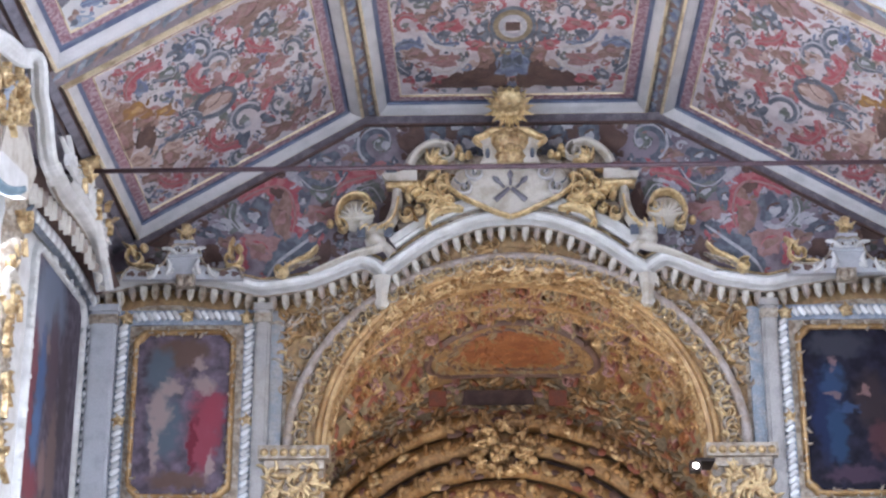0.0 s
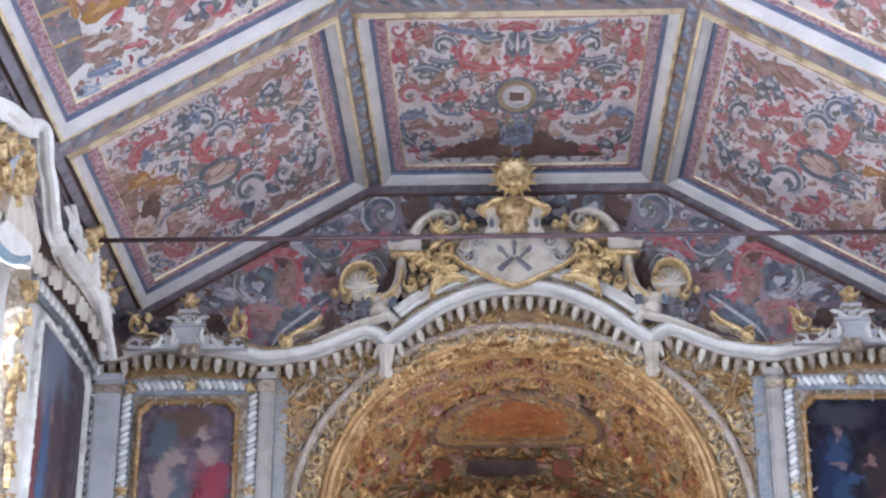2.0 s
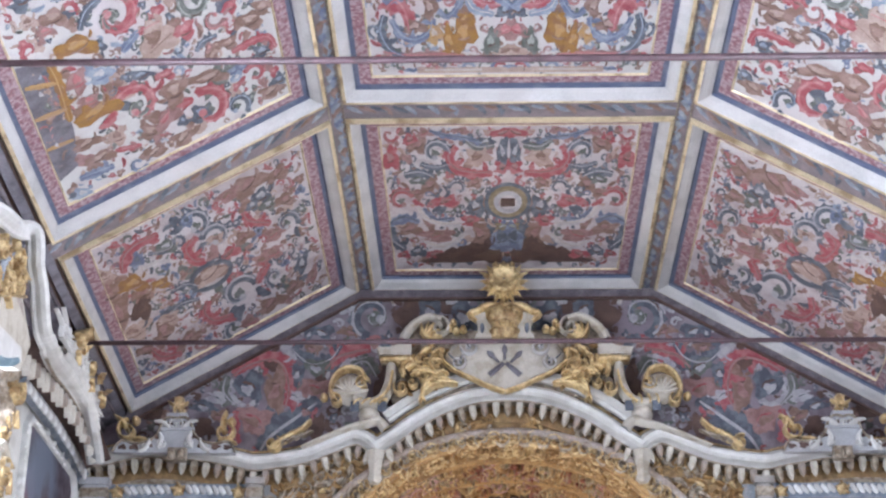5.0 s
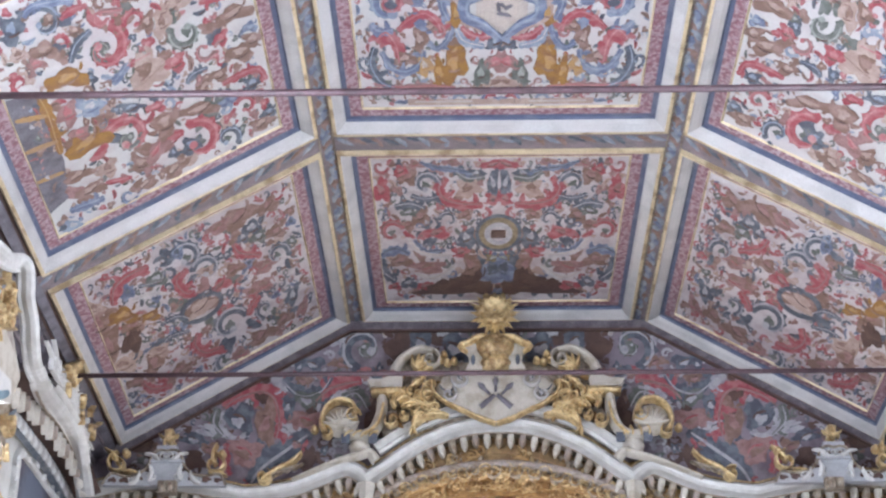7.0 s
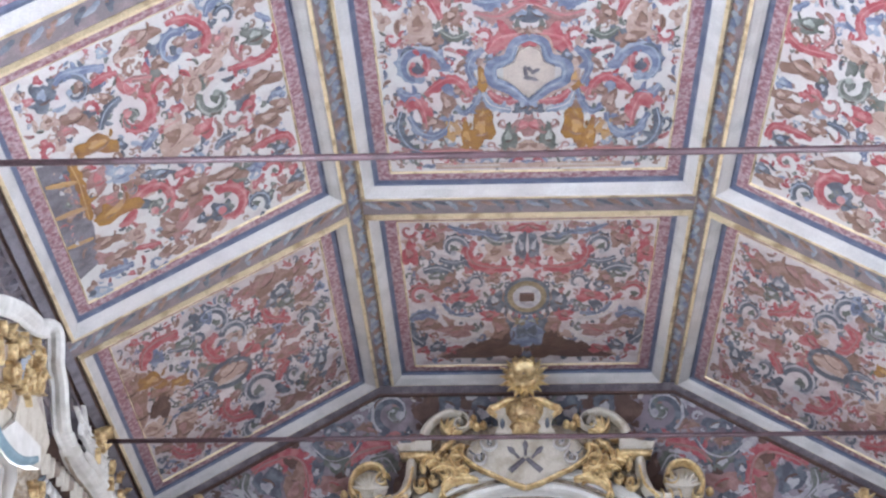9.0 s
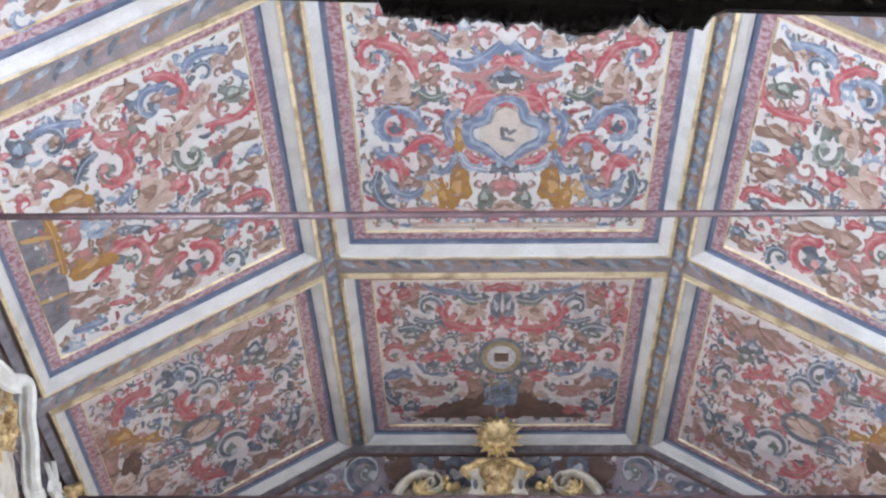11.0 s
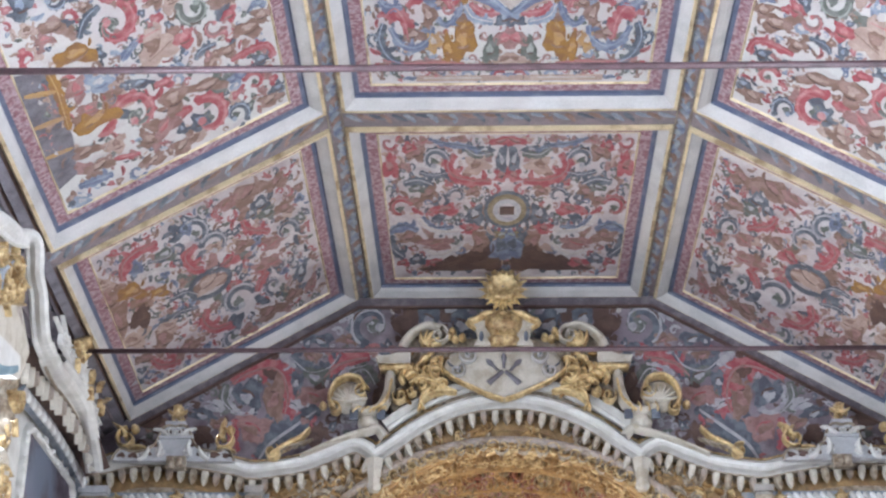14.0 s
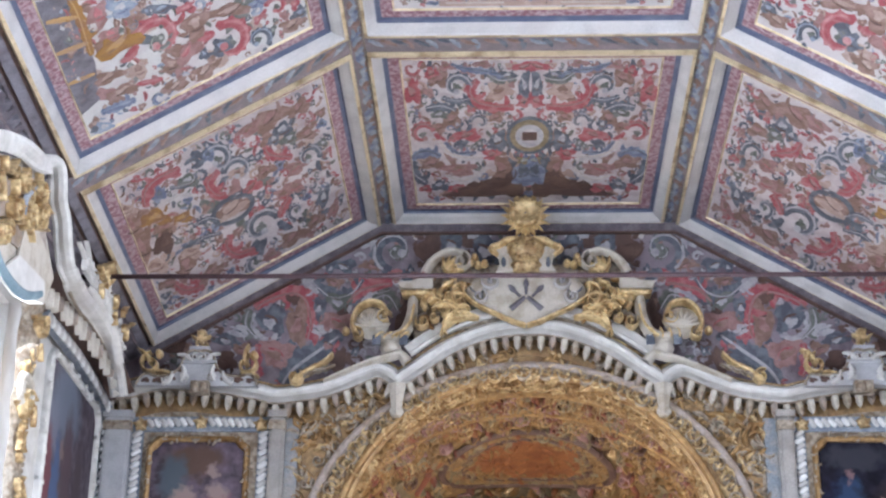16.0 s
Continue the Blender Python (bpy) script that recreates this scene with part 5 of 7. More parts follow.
for k, poly in enumerate(([(0.0, 8.7), (1.75, 8.5), (1.75, 10.1), (0.0, 10.1)], [(1.75, 8.25), (3.1, 8.1), (3.1, 9.28), (1.75, 10.08)], [(3.1, 8.0), (4.7, 8.1), (4.45, 8.52), (3.1, 9.28)])):
    p.fill(poly, 71 + k, DUSK, 500, 0.11)
    p.fill(poly, 81 + k, ("lilac", "slate", "umber", "lilac", "green"), 700, 0.055)
p.done(mural)

CORNICE = curve(mirrored([(0, 8.70), (0.45, 8.65), (0.92, 8.46), (1.3, 8.20)]), 5)
wing = [(1.55, 8.02), (1.66, 8.12), (1.82, 8.16), (2.1, 8.04), (2.4, 7.93), (2.75, 7.87), (2.98, 7.85), (3.2, 7.90), (3.6, 7.97), (4.0, 8.01), (4.4, 8.0), (4.72, 7.92), (5.0, 7.90)]
EDGE = [(-u, v) for u, v in reversed(curve(wing, 4))] + [(u, v) for u, v in CORNICE] + curve(wing, 4)
cornice = tagged(new("cornice_gable"), "white waving baroque cornice with gilt fringe below", "cornice", kind="structure")
P0 = proud(0.0)
part("white_moulding", Geo(P0).sweep(EDGE, [(0, -0.07), (0.12, -0.07), (0.15, -0.045), (0.25, -0.03), (0.29, 0.0), (0.30, 0.04), (0.27, 0.065), (0.25, 0.085), (0, 0.085)], 0.0), "cool_white", cornice)
part("gilt_line", Geo(P0).sweep(EDGE, [(0.0, -0.09), (0.16, -0.09), (0.16, -0.071), (0.0, -0.071)], 0.0), "gold_pale", cornice)
part("upper_fillet", Geo(P0).sweep(EDGE, [(0.0, 0.0865), (0.19, 0.0865), (0.2, 0.10), (0.15, 0.12), (0.0, 0.125)], 0.0), "cool_white", cornice)
part("gilt_bead", Geo(P0).sweep(EDGE, [(0.12, 0.1255), (0.17, 0.1255), (0.17, 0.145), (0.12, 0.145)], 0.0), "gold", cornice)
part("frieze", Geo(P0).sweep(EDGE, [(0.0, -0.30), (0.03, -0.30), (0.03, -0.107), (0.0, -0.107)], 0.0), "carved", cornice)


def tongue_mesh(w, h, name, mat):
    g = Geo()
    out = [(-w / 2, 0), (-w / 2, -0.55 * h), (-0.3 * w, -0.8 * h), (0, -h), (0.3 * w, -0.8 * h), (w / 2, -0.55 * h), (w / 2, 0)]
    rings = [[(u * k, v * (0.96 if k < 1 else 1), n) for u, v in out] for k, n in ((1.0, 0.0), (1.0, 0.035), (0.6, 0.07))]
    g.loft(rings, closed=True, cap=True)
    me = g.mesh(name)
    me.materials.append(M[mat])
    return me


tongue = tongue_mesh(0.09, 0.17, "tongue", "gold_pale")
tongue_white = tongue_mesh(0.085, 0.17, "tongue", "arms")
tongue_side = tongue_mesh(0.07, 0.2, "tongue", "arms")
tongue_small = tongue_mesh(0.08, 0.15, "tongue", "dusty")


def fringe(plane, line, step, low, parent, n=0.10, kinds=(tongue_white, tongue, tongue_white, tongue_small)):
    """Hanging tongues at even steps under a moulding."""
    total, marks = 0.0, [0.0]
    for (a, b), (c, d) in zip(line, line[1:]):
        total += math.hypot(c - a, d - b)
        marks.append(total)
    count = int(total / step)
    basis = Matrix((plane.u.normalized(), plane.v.normalized(), plane.n)).transposed().to_4x4()
    for i in range(count):
        t = (i + 0.5) * total / count
        j = max(k for k in range(len(marks) - 1) if marks[k] <= t)
        f = (t - marks[j]) / (marks[j + 1] - marks[j])
        (a, b), (c, d) = line[j], line[j + 1]
        ob = new("tongue", kinds[i % len(kinds)])
        lean = 0.6 * math.atan2(d - b, c - a)
        ob.matrix_world = Matrix.Translation(plane.at(a + f * (c - a), b + f * (d - b) - low, n)) @ basis @ pose(0, 0, 0, 0, 0, math.degrees(lean))
        ob.parent = parent


fringe(P0, EDGE, 0.14, 0.098, cornice)
for s in (-1, 1):
    g = Geo(P0)
    g.loft([[(s * 1.55 + x * k, v, n) for x, n in ((-0.09, 0.05), (-0.09, 0.2), (0, 0.27), (0.09, 0.2), (0.09, 0.05))] for k, v in ((1.15, 8.0), (0.9, 7.85), (0.7, 7.72), (0.95, 7.66), (0.5, 7.6))], closed=True, cap=True)
    part("drop_corbel", g, "arms", cornice)

# crest over the cornice
P3, P4, P5 = proud(0.28), proud(0.38), proud(0.46)
C0 = -0.03
arms = thing("armorial_crest", P3.at(C0, 8.8), "ivory and gilt armorial crest with scrolls above the arch", "crest")
half = [(0.0, 8.74), (0.18, 8.80), (0.36, 8.90), (0.56, 9.0), (0.70, 9.14), (0.72, 9.24), (0.64, 9.36), (0.5, 9.45), (0.36, 9.44), (0.18, 9.46), (0.0, 9.47)]
outline = [(C0 + u, v) for u, v in half] + [(C0 - u, v) for u, v in half[-2:0:-1]]
g = Geo(P3)
g.loft([[(C0 + (u - C0) * k, 9.15 + (v - 9.15) * k, n) for u, v in outline] for k, n in ((1.0, 0.0), (1.0, 0.05), (0.85, 0.09), (0.4, 0.115))], closed=True, cap=True)
part("shield", g, "arms", arms, "ivory shield", True)
g = Geo(P4)
for a in (-0.75, 0.0, 0.75):
    c, d = math.sin(a), math.cos(a)
    g.ribbon([(C0 + 0.10 * c, 9.08 + 0.10 * d), (C0 + 0.2 * c, 9.08 + 0.2 * d)], [0.035, 0.04], 0.015, 0.03)
    g.leaf(C0 + 0.19 * c, 9.08 + 0.19 * d, 0.12, math.pi / 2 - a, 0.07, 0.015, 0.0, 0.03, 0)
for s in (-1, 1):
    leg = curve([(C0 + s * 0.015, 9.15), (C0 + s * 0.09, 9.08), (C0 + s * 0.19, 8.99)], 3)
    g.ribbon(leg, [0.05 + 0.004 * i for i in range(len(leg))], 0.015, 0.03)
part("emblem", g, "grey_stone", arms, "grey painted emblem")
back = [(0.0, 8.74), (0.7, 8.68), (1.0, 8.62), (1.3, 8.5), (1.36, 8.7), (1.25, 8.9), (1.36, 9.05), (1.14, 9.14), (1.12, 9.35), (1.18, 9.45), (1.0, 9.62), (0.72, 9.66), (0.55, 9.5), (0.3, 9.5), (0.0, 9.5)]
g = Geo(P0).slab([(C0 + u, v) for u, v in back] + [(C0 - u, v) for u, v in back[-2:0:-1]], 0.0, 0.2)
part("backing", g, "gold_pale", arms, "worn gilt backing board")
# ivory moulding that carries the crest along the cornice
foot = [(u, v) for u, v in EDGE if abs(u) < 1.42]
part("base_moulding", Geo(P0).sweep(foot, [(0.205, 0.148), (0.27, 0.148), (0.285, 0.18), (0.262, 0.20), (0.262, 0.275), (0.275, 0.29), (0.205, 0.305)], 0.0), "cool_white", arms, "ivory moulding under the crest")
gold = Geo(P3)
for s in (-1, 1):
    X = lambda u: C0 + s * u
    turned = lambda a: a if s > 0 else math.pi - a
    # quarter volutes at the top
    white = Geo(P3)
    arc = [(X(u), v) for u, v in curve([(1.23, 9.44), (1.18, 9.56), (1.06, 9.68), (0.9, 9.75), (0.76, 9.7)], 4)]
    white.ribbon(arc, [0.13 - 0.003 * i for i in range(17)], 0.14, 0.0)
    white.spiral(X(0.78), 9.6, 0.13, 1.4, 1.4 if s > 0 else math.pi - 1.4, s, 0.07, 0.13, 0.02)
    part("volute", white, "arms", arms, "white moulded volute", True)
    for j in range(5):
        a = 1.0 + 0.45 * j
        gold.leaf(X(0.95), 9.46, 0.2, turned(a), 0.09, 0.12, 0.4 * s, 0.02, 3)
    for j, (u, v) in enumerate(((0.66, 9.6), (0.58, 9.56), (0.62, 9.66), (0.5, 9.58))):
        gold.dome(X(u), v, 0.05, 0.055, 0.12, 0.02)
    # slanting caps at the sides
    white = Geo(P3)
    cap = [(X(u), v) for u, v in ((1.12, 9.2), (1.5, 9.21), (1.54, 9.3), (1.36, 9.31), (1.2, 9.38), (1.12, 9.37))]
    white.slab(cap if s > 0 else cap[::-1], 0.0, 0.17)
    part("side_cap", white, "arms", arms, "white moulded cap")
    under = [(X(u), v) for u, v in ((1.12, 9.14), (1.48, 9.13), (1.5, 9.18), (1.12, 9.195))]
    gold.slab(under if s > 0 else under[::-1], 0.0, 0.19)
    # scrolls on the shield's shoulders
    white = Geo(P4)
    white.spiral(X(0.42), 9.36, 0.12, 1.4, turned(0.5), -s, 0.05, 0.06, 0.02)
    white.spiral(X(0.56), 9.16, 0.10, 1.4, turned(2.0), s, 0.05, 0.06, 0.02)
    part("shield_scroll", white, "white", arms, "white scroll", True)
    # slate strokes paint shadow into the creases of the scrolls
    dark = Geo(P4)
    for u, v, a in ((0.40, 9.33, 0.4), (0.34, 9.40, 2.6), (0.52, 9.12, 1.0), (0.60, 9.2, 0.2)):
        dark.leaf(X(u), v, 0.12, turned(a), 0.03, 0.01, 0.9 * s, 0.06, 2)
    part("shadow_line", dark, "slate", arms, "grey strokes painting shadow along the scrolls", kind="stuff")
    # broad acanthus at the foot
    for j, (u, v, size, a, bend) in enumerate(((0.56, 8.86, 0.62, 0.42, -1.3), (0.66, 8.90, 0.56, 0.55, -1.9), (0.78, 8.92, 0.40, 0.95, -1.2), (0.74, 8.95, 0.36, 0.2, 1.4))):
        gold.leaf(X(u), v, size, turned(a), 0.14 - 0.015 * j, 0.13, s * bend, 0.03 + 0.014 * j, 5)
    for u, v, r, a in ((0.98, 8.94, 0.09, 0.4), (0.84, 8.90, 0.06, 2.0), (1.10, 8.86, 0.06, 3.0)):
        gold.spiral(X(u), v, r, 1.4, turned(a), s, 0.05, 0.14, 0.06)
    gold.spiral(X(1.24), 8.80, 0.09, 1.4, turned(0.6), -s, 0.06, 0.15, 0.05)
    # rim of the shield and the tangle beside it
    rim = [(X(a), b) for a, b in curve([(0.0, 8.76), (0.2, 8.83), (0.38, 8.92), (0.58, 9.02), (0.74, 9.16), (0.76, 9.3)], 4)]
    gold.ribbon(rim, [0.045 + 0.02 * abs(math.sin(1.3 * i)) for i in range(len(rim))], 0.1, 0.06)
    rnd = random.Random(14)
    for j in range(26):
        u, v = 0.78 + 0.52 * rnd.random(), 8.92 + 0.3 * rnd.random()
        a = rnd.uniform(0.2, 2.9)
        if j % 4:
            gold.leaf(X(u), v, rnd.uniform(0.13, 0.22), turned(a), rnd.uniform(0.10, 0.15), 0.11, s * rnd.uniform(0.6, 2.0), rnd.uniform(0.02, 0.08), 3)
        else:
            gold.spiral(X(u), v, rnd.uniform(0.07, 0.1), 1.4, a, s, 0.05, 0.12, 0.05)
    for j in range(8):
        gold.leaf(X(0.86 + 0.03 * (j % 3)), 9.2 + 0.04 * j, rnd.uniform(0.14, 0.22), turned(rnd.uniform(0.8, 2.4)), 0.08, 0.1, s * rnd.uniform(-1.5, 1.5), 0.03, 3)
part("gilt_foliage", gold, "bright_gold", arms, "bright gilt leaves and scrolls", True)
brown = Geo(P3)
for s in (-1, 1):
    rnd = random.Random(15)
    for j in range(18):
        u, v = 0.7 + 0.5 * rnd.random(), 8.8 + 0.6 * rnd.random()
        brown.leaf(C0 + s * u, v, rnd.uniform(0.12, 0.2), rnd.uniform(0, 6.28), 0.08, 0.05, rnd.uniform(-2, 2), 0.01, 3)
part("dull_mantling", brown, "gold_dim", arms, "", True, "stuff")
# pedestal: a gilt mask between flared ivory sides
g = Geo(P4)
g.loft([[(C0 + x * k, v, n * k) for x, n in ((-0.2, 0.0), (-0.2, 0.1), (-0.09, 0.19), (0.09, 0.19), (0.2, 0.1), (0.2, 0.0))] for k, v in ((0.75, 9.46), (0.95, 9.54), (0.8, 9.6), (1.1, 9.7), (1.15, 9.8), (0.9, 9.88), (0.4, 9.92), (0.25, 10.0))], closed=True, cap=True)
for j, (u, v, r) in enumerate(((0.0, 9.62, 0.07), (0.0, 9.74, 0.055), (-0.12, 9.76, 0.05), (0.12, 9.76, 0.05), (0.0, 9.84, 0.06), (-0.1, 9.6, 0.05), (0.1, 9.6, 0.05))):
    g.dome(C0 + u, v, r, r * 0.7, 0.08, 0.16)
part("pedestal", g, "gold", arms, "gilt moulded pedestal", True)
for s in (-1, 1):
    g = Geo(P4)
    side = [(C0 + s * u, v) for u, v in ((0.16, 9.46), (0.36, 9.46), (0.31, 9.56), (0.33, 9.66), (0.42, 9.74), (0.3, 9.78), (0.16, 9.8))]
    g.slab(side if s > 0 else side[::-1], 0.0, 0.09)
    part("flared_side", g, "arms", arms)
    # slate patch painting the dark of a hole; nothing is cut
    part("hole_patch", Geo(P4).dome(C0 + s * 0.27, 9.58, 0.03, 0.07, 0.012, 0.09), "slate", arms)
    part("gilt_edge", Geo(P4).ribbon([(C0 + s * u, v) for u, v in curve([(0.33, 9.66), (0.42, 9.76), (0.33, 9.8), (0.24, 9.86), (0.14, 9.88), (0.0, 9.86)], 3)], [0.04, 0.06, 0.08, 0.09, 0.1, 0.1, 0.1, 0.1, 0.1, 0.1, 0.1, 0.09, 0.08, 0.08, 0.07, 0.06], 0.08, 0.08), "bright_gold", arms, "", True)

sunburst = thing("sunburst", P5.at(C0, 10.0), "gilded carved sunburst with pointed rays on the crest", "sunburst")
SU = (C0, 10.24)
for count, r0, r1, w, h, off, n in ((16, 0.12, 0.335, 0.085, 0.05, 0.0, 0.0), (16, 0.12, 0.27, 0.08, 0.08, 0.196, 0.02)):
    for j in range(count):
        a = 2 * math.pi * j / count + off
        k = 1.0 if j % 2 else 0.9
        part("ray", Geo(P5).spike(*SU, a, r0, r0 + (r1 - r0) * k, w, h, n), "bright_gold", sunburst)
g = Geo(P5)
g.loft([[(SU[0] + r * math.cos(a), SU[1] + r * math.sin(a), n) for a in [2 * math.pi * i / 24 for i in range(24)]] for r, n in ((0.2, 0.02), (0.19, 0.1), (0.15, 0.13), (0.12, 0.11), (0.06, 0.085), (0.01, 0.08))], closed=True)
part("face_disc", g, "bright_gold", sunburst, "gilt dished disc", True)
for j in range(12):
    a = 2 * math.pi * (j + 0.5) / 12
    part("bead", Geo(P5).dome(SU[0] + 0.165 * math.cos(a), SU[1] + 0.165 * math.sin(a), 0.035, 0.035, 0.05, 0.1, 0, 8), "bright_gold", sunburst, "", True)
for a, r in ((0.0, 0.4), (0.42, 0.37), (-0.42, 0.37)):
    part("crown_point", Geo(P5).spike(*SU, math.pi / 2 + a, 0.16, r, 0.085, 0.07, 0.04), "bright_gold", sunburst)
part("stem", Geo(P4).box(C0 - 0.05, C0 + 0.05, 9.92, 10.2, 0.0, 0.06), "bright_gold", sunburst)


def volute(s):
    """The shell-headed scroll that flanks the crest."""
    v = thing("scroll_volute", P3.at(s * 1.8, 8.3), "white and gilt scroll volute with a shell head", "volute", "scroll volutes on the cornice")
    X = lambda u: C0 + s * u
    g = Geo(P3)
    g.ribbon([(X(a), b) for a, b in curve([(1.36, 9.12), (1.38, 8.9), (1.48, 8.68), (1.66, 8.62), (1.8, 8.68)], 5)], [0.13 + 0.002 * i for i in range(21)], 0.16)
    g.dome(X(1.62), 8.5, 0.13, 0.12, 0.14)
    g.ribbon([(X(a), b) for a, b in curve([(1.4, 8.3), (1.5, 8.42), (1.64, 8.38), (1.8, 8.34), (2.05, 8.24), (2.4, 8.08)], 4)], [0.14 - 0.0055 * i for i in range(21)], 0.15)
    part("arm", g, "arms", v, "", True)
    g = Geo(P3)
    for j in range(9):
        a = 0.1 + 2.8 * j / 8
        g.leaf(X(1.84), 8.74, 0.22, a if s > 0 else math.pi - a, 0.055, 0.05, 0.1 * s, 0.1, 0)
    g.dome(X(1.86), 8.82, 0.22, 0.2, 0.12, 0.0, 0, 18)
    part("shell", g, "arms", v, "ivory fluted shell", True, "stuff")
    g = Geo(P3)
    g.ribbon([(X(a), b) for a, b in curve([(1.66, 8.88), (1.72, 9.03), (1.88, 9.07), (2.02, 8.98), (2.08, 8.8), (2.02, 8.66)], 5)], [0.075] * 26, 0.18)
    g.spiral(X(1.7), 8.86, 0.10, 1.4, 0.4, -s, 0.05, 0.18)
    g.spiral(X(2.02), 8.66, 0.08, 1.4, 2.0, s, 0.05, 0.16)
    g.dome(X(2.16), 8.72, 0.05, 0.06, 0.1)
    for j in range(4):
        g.leaf(X(1.5 + 0.1 * j), 8.58, 0.14, 1.2, 0.05, 0.1, 0.8 * s, 0.08, 2)
    g.ribbon([(X(a), b) for a, b in curve([(1.34, 9.0), (1.4, 8.76), (1.56, 8.6)], 5)], [0.035] * 11, 0.06, 0.14)
    part("gilt_edge", g, "bright_gold", v, "", True)
    # slate patches stand for the dark openings in the block
    g = Geo(P3)
    for a, b in ((1.46, 8.56), (1.78, 8.56)):
        g.box(min(X(a - 0.05), X(a + 0.05)), max(X(a - 0.05), X(a + 0.05)), b - 0.06, b + 0.06, 0.13, 0.15)
    part("hole_patch", g, "slate", v, kind="stuff")


def torch(s):
    """A gilt flaming scroll lying along the cornice."""
    t = thing("gilt_scroll", P3.at(s * 2.55, 8.05), "gilded flame-like scroll lying on the cornice", "scroll", "gilt scrolls on the cornice")
    X = lambda u: C0 + s * u
    g = Geo(P3)
    g.ribbon([(X(a), b) for a, b in curve([(2.3, 8.42), (2.42, 8.3), (2.6, 8.2), (2.76, 8.08)], 5)], [0.03, 0.05, 0.07, 0.08, 0.09, 0.1, 0.11, 0.12, 0.13, 0.13, 0.13, 0.12, 0.12, 0.11, 0.1, 0.08], 0.14, 0.0, 5)
    part("flame", g, "bright_gold", t, "", True)
    part("curl", Geo(P3).spiral(X(2.74), 8.12, 0.1, 1.4, 1.0, s, 0.06, 0.16), "bright_gold", t, "", True)
    g = Geo(P3)
    for j in range(4):
        g.leaf(X(2.4 + 0.09 * j), 8.2 - 0.03 * j, 0.16, 2.2 if s > 0 else math.pi - 2.2, 0.06, 0.09, 0.6 * s, 0.03, 2)
    part("leaf_spray", g, "gold_pale", t, "", True)


def side_crest(s):
    c = thing("picture_crest", P3.at(s * 3.93, 8.1), "white crest with painted dark holes and gilt finial above the picture", "crest", "crests above the pictures")
    X = lambda u: s * u
    g = Geo(P3)
    pts = [(3.2, 8.0), (3.28, 8.14), (3.44, 8.12), (3.6, 8.15), (3.7, 8.24), (3.76, 8.4), (3.84, 8.45), (3.92, 8.43), (4.0, 8.45), (4.08, 8.4), (4.14, 8.24), (4.24, 8.15), (4.4, 8.12), (4.56, 8.16), (4.66, 8.02)]
    q = [(X(a), b) for a, b in curve(pts, 3)]
    g.slab(q if s > 0 else q[::-1], 0.0, 0.1)
    g.box(*sorted((X(3.7), X(4.1))), 8.28, 8.31, 0.1, 0.14)
    g.box(*sorted((X(3.8), X(4.04))), 8.45, 8.49, 0.0, 0.14)
    part("pediment", g, "grey_white", c)
    rim = [(X(a), b) for a, b in curve(pts, 3)]
    part("gilt_rim", Geo(P3).ribbon(rim, [0.035] * len(rim), 0.05, 0.09), "gold_pale", c)
    g = Geo(P3)
    for u, v, a, h in ((3.5, 8.02, 0.3, 1), (3.72, 8.06, 0.9, 1), (4.34, 8.02, 2.8, -1), (4.12, 8.06, 2.2, -1), (3.84, 8.3, 2.0, 1), (4.0, 8.3, 1.1, -1)):
        g.leaf(X(u), v, 0.22, a if s > 0 else math.pi - a, 0.09, 0.05, 0.9 * h * s, 0.1, 4)
        g.spiral(X(u + 0.05 * h), v + 0.06, 0.06, 1.3, a, s * h, 0.035, 0.04, 0.1)
    part("carved_leaves", g, "cool_white", c, "", True, "stuff")
    g = Geo(P3)
    g.dome(X(3.92), 8.66, 0.07, 0.09, 0.12)
    g.spiral(X(3.92), 8.56, 0.08, 1.2, 0.0, s, 0.05, 0.12)
    for a in (0.5, 1.2, 1.9, 2.6):
        g.leaf(X(3.92), 8.58, 0.14, a, 0.06, 0.08, 0.0, 0.04, 2)
    part("finial", g, "bright_gold", c, "", True)
    for u, v, h in ((3.36, 8.28, 1), (4.5, 8.3, -1)):
        g = Geo(P3)
        g.spiral(X(u), v, 0.14, 1.3, 1.6, s * h, 0.07, 0.14)
        g.leaf(X(u), v, 0.26, 1.9, 0.1, 0.13, 0.6 * s * h)
        g.leaf(X(u + 0.06 * h), v - 0.1, 0.24, 0.2, 0.09, 0.11, -0.6)
        g.dome(X(u - 0.09), v + 0.12, 0.05, 0.06, 0.13, 0.03)
        part("gilt_curl", g, "bright_gold", c, "", True)
    # umber blots paint the dark of holes onto the uncut slab
    g = Geo(P3)
    for u, v, w in ((3.3, 8.07, 0.05), (3.44, 8.08, 0.06), (3.6, 8.1, 0.055), (3.7, 8.2, 0.035), (4.14, 8.2, 0.035), (4.24, 8.1, 0.055), (4.4, 8.08, 0.06), (4.54, 8.08, 0.05), (3.84, 8.37, 0.04), (4.0, 8.37, 0.04)):
        g.blot(X(u), v, w, 0.6 * w, 0.012, 0.1)
    part("hole_blots", g, "umber", c, kind="stuff")
    g = Geo(P5)
    g.box(*sorted((X(3.8), X(4.02))), 7.95, 8.1, -0.1, 0.02)
    g.dome(X(3.87), 8.02, 0.05, 0.07, 0.04, 0.02)
    g.dome(X(3.97), 8.02, 0.05, 0.07, 0.04, 0.02)
    part("gilt_clasp", g, "gold_pale", c)


for s in (-1, 1):
    volute(s)
    torch(s)
    side_crest(s)

# ---- chancel arch ----
def ellipse(a, b, n=40):
    return [(a * math.cos(math.pi * i / n), SPRING + b * math.sin(math.pi * i / n)) for i in range(n + 1)]


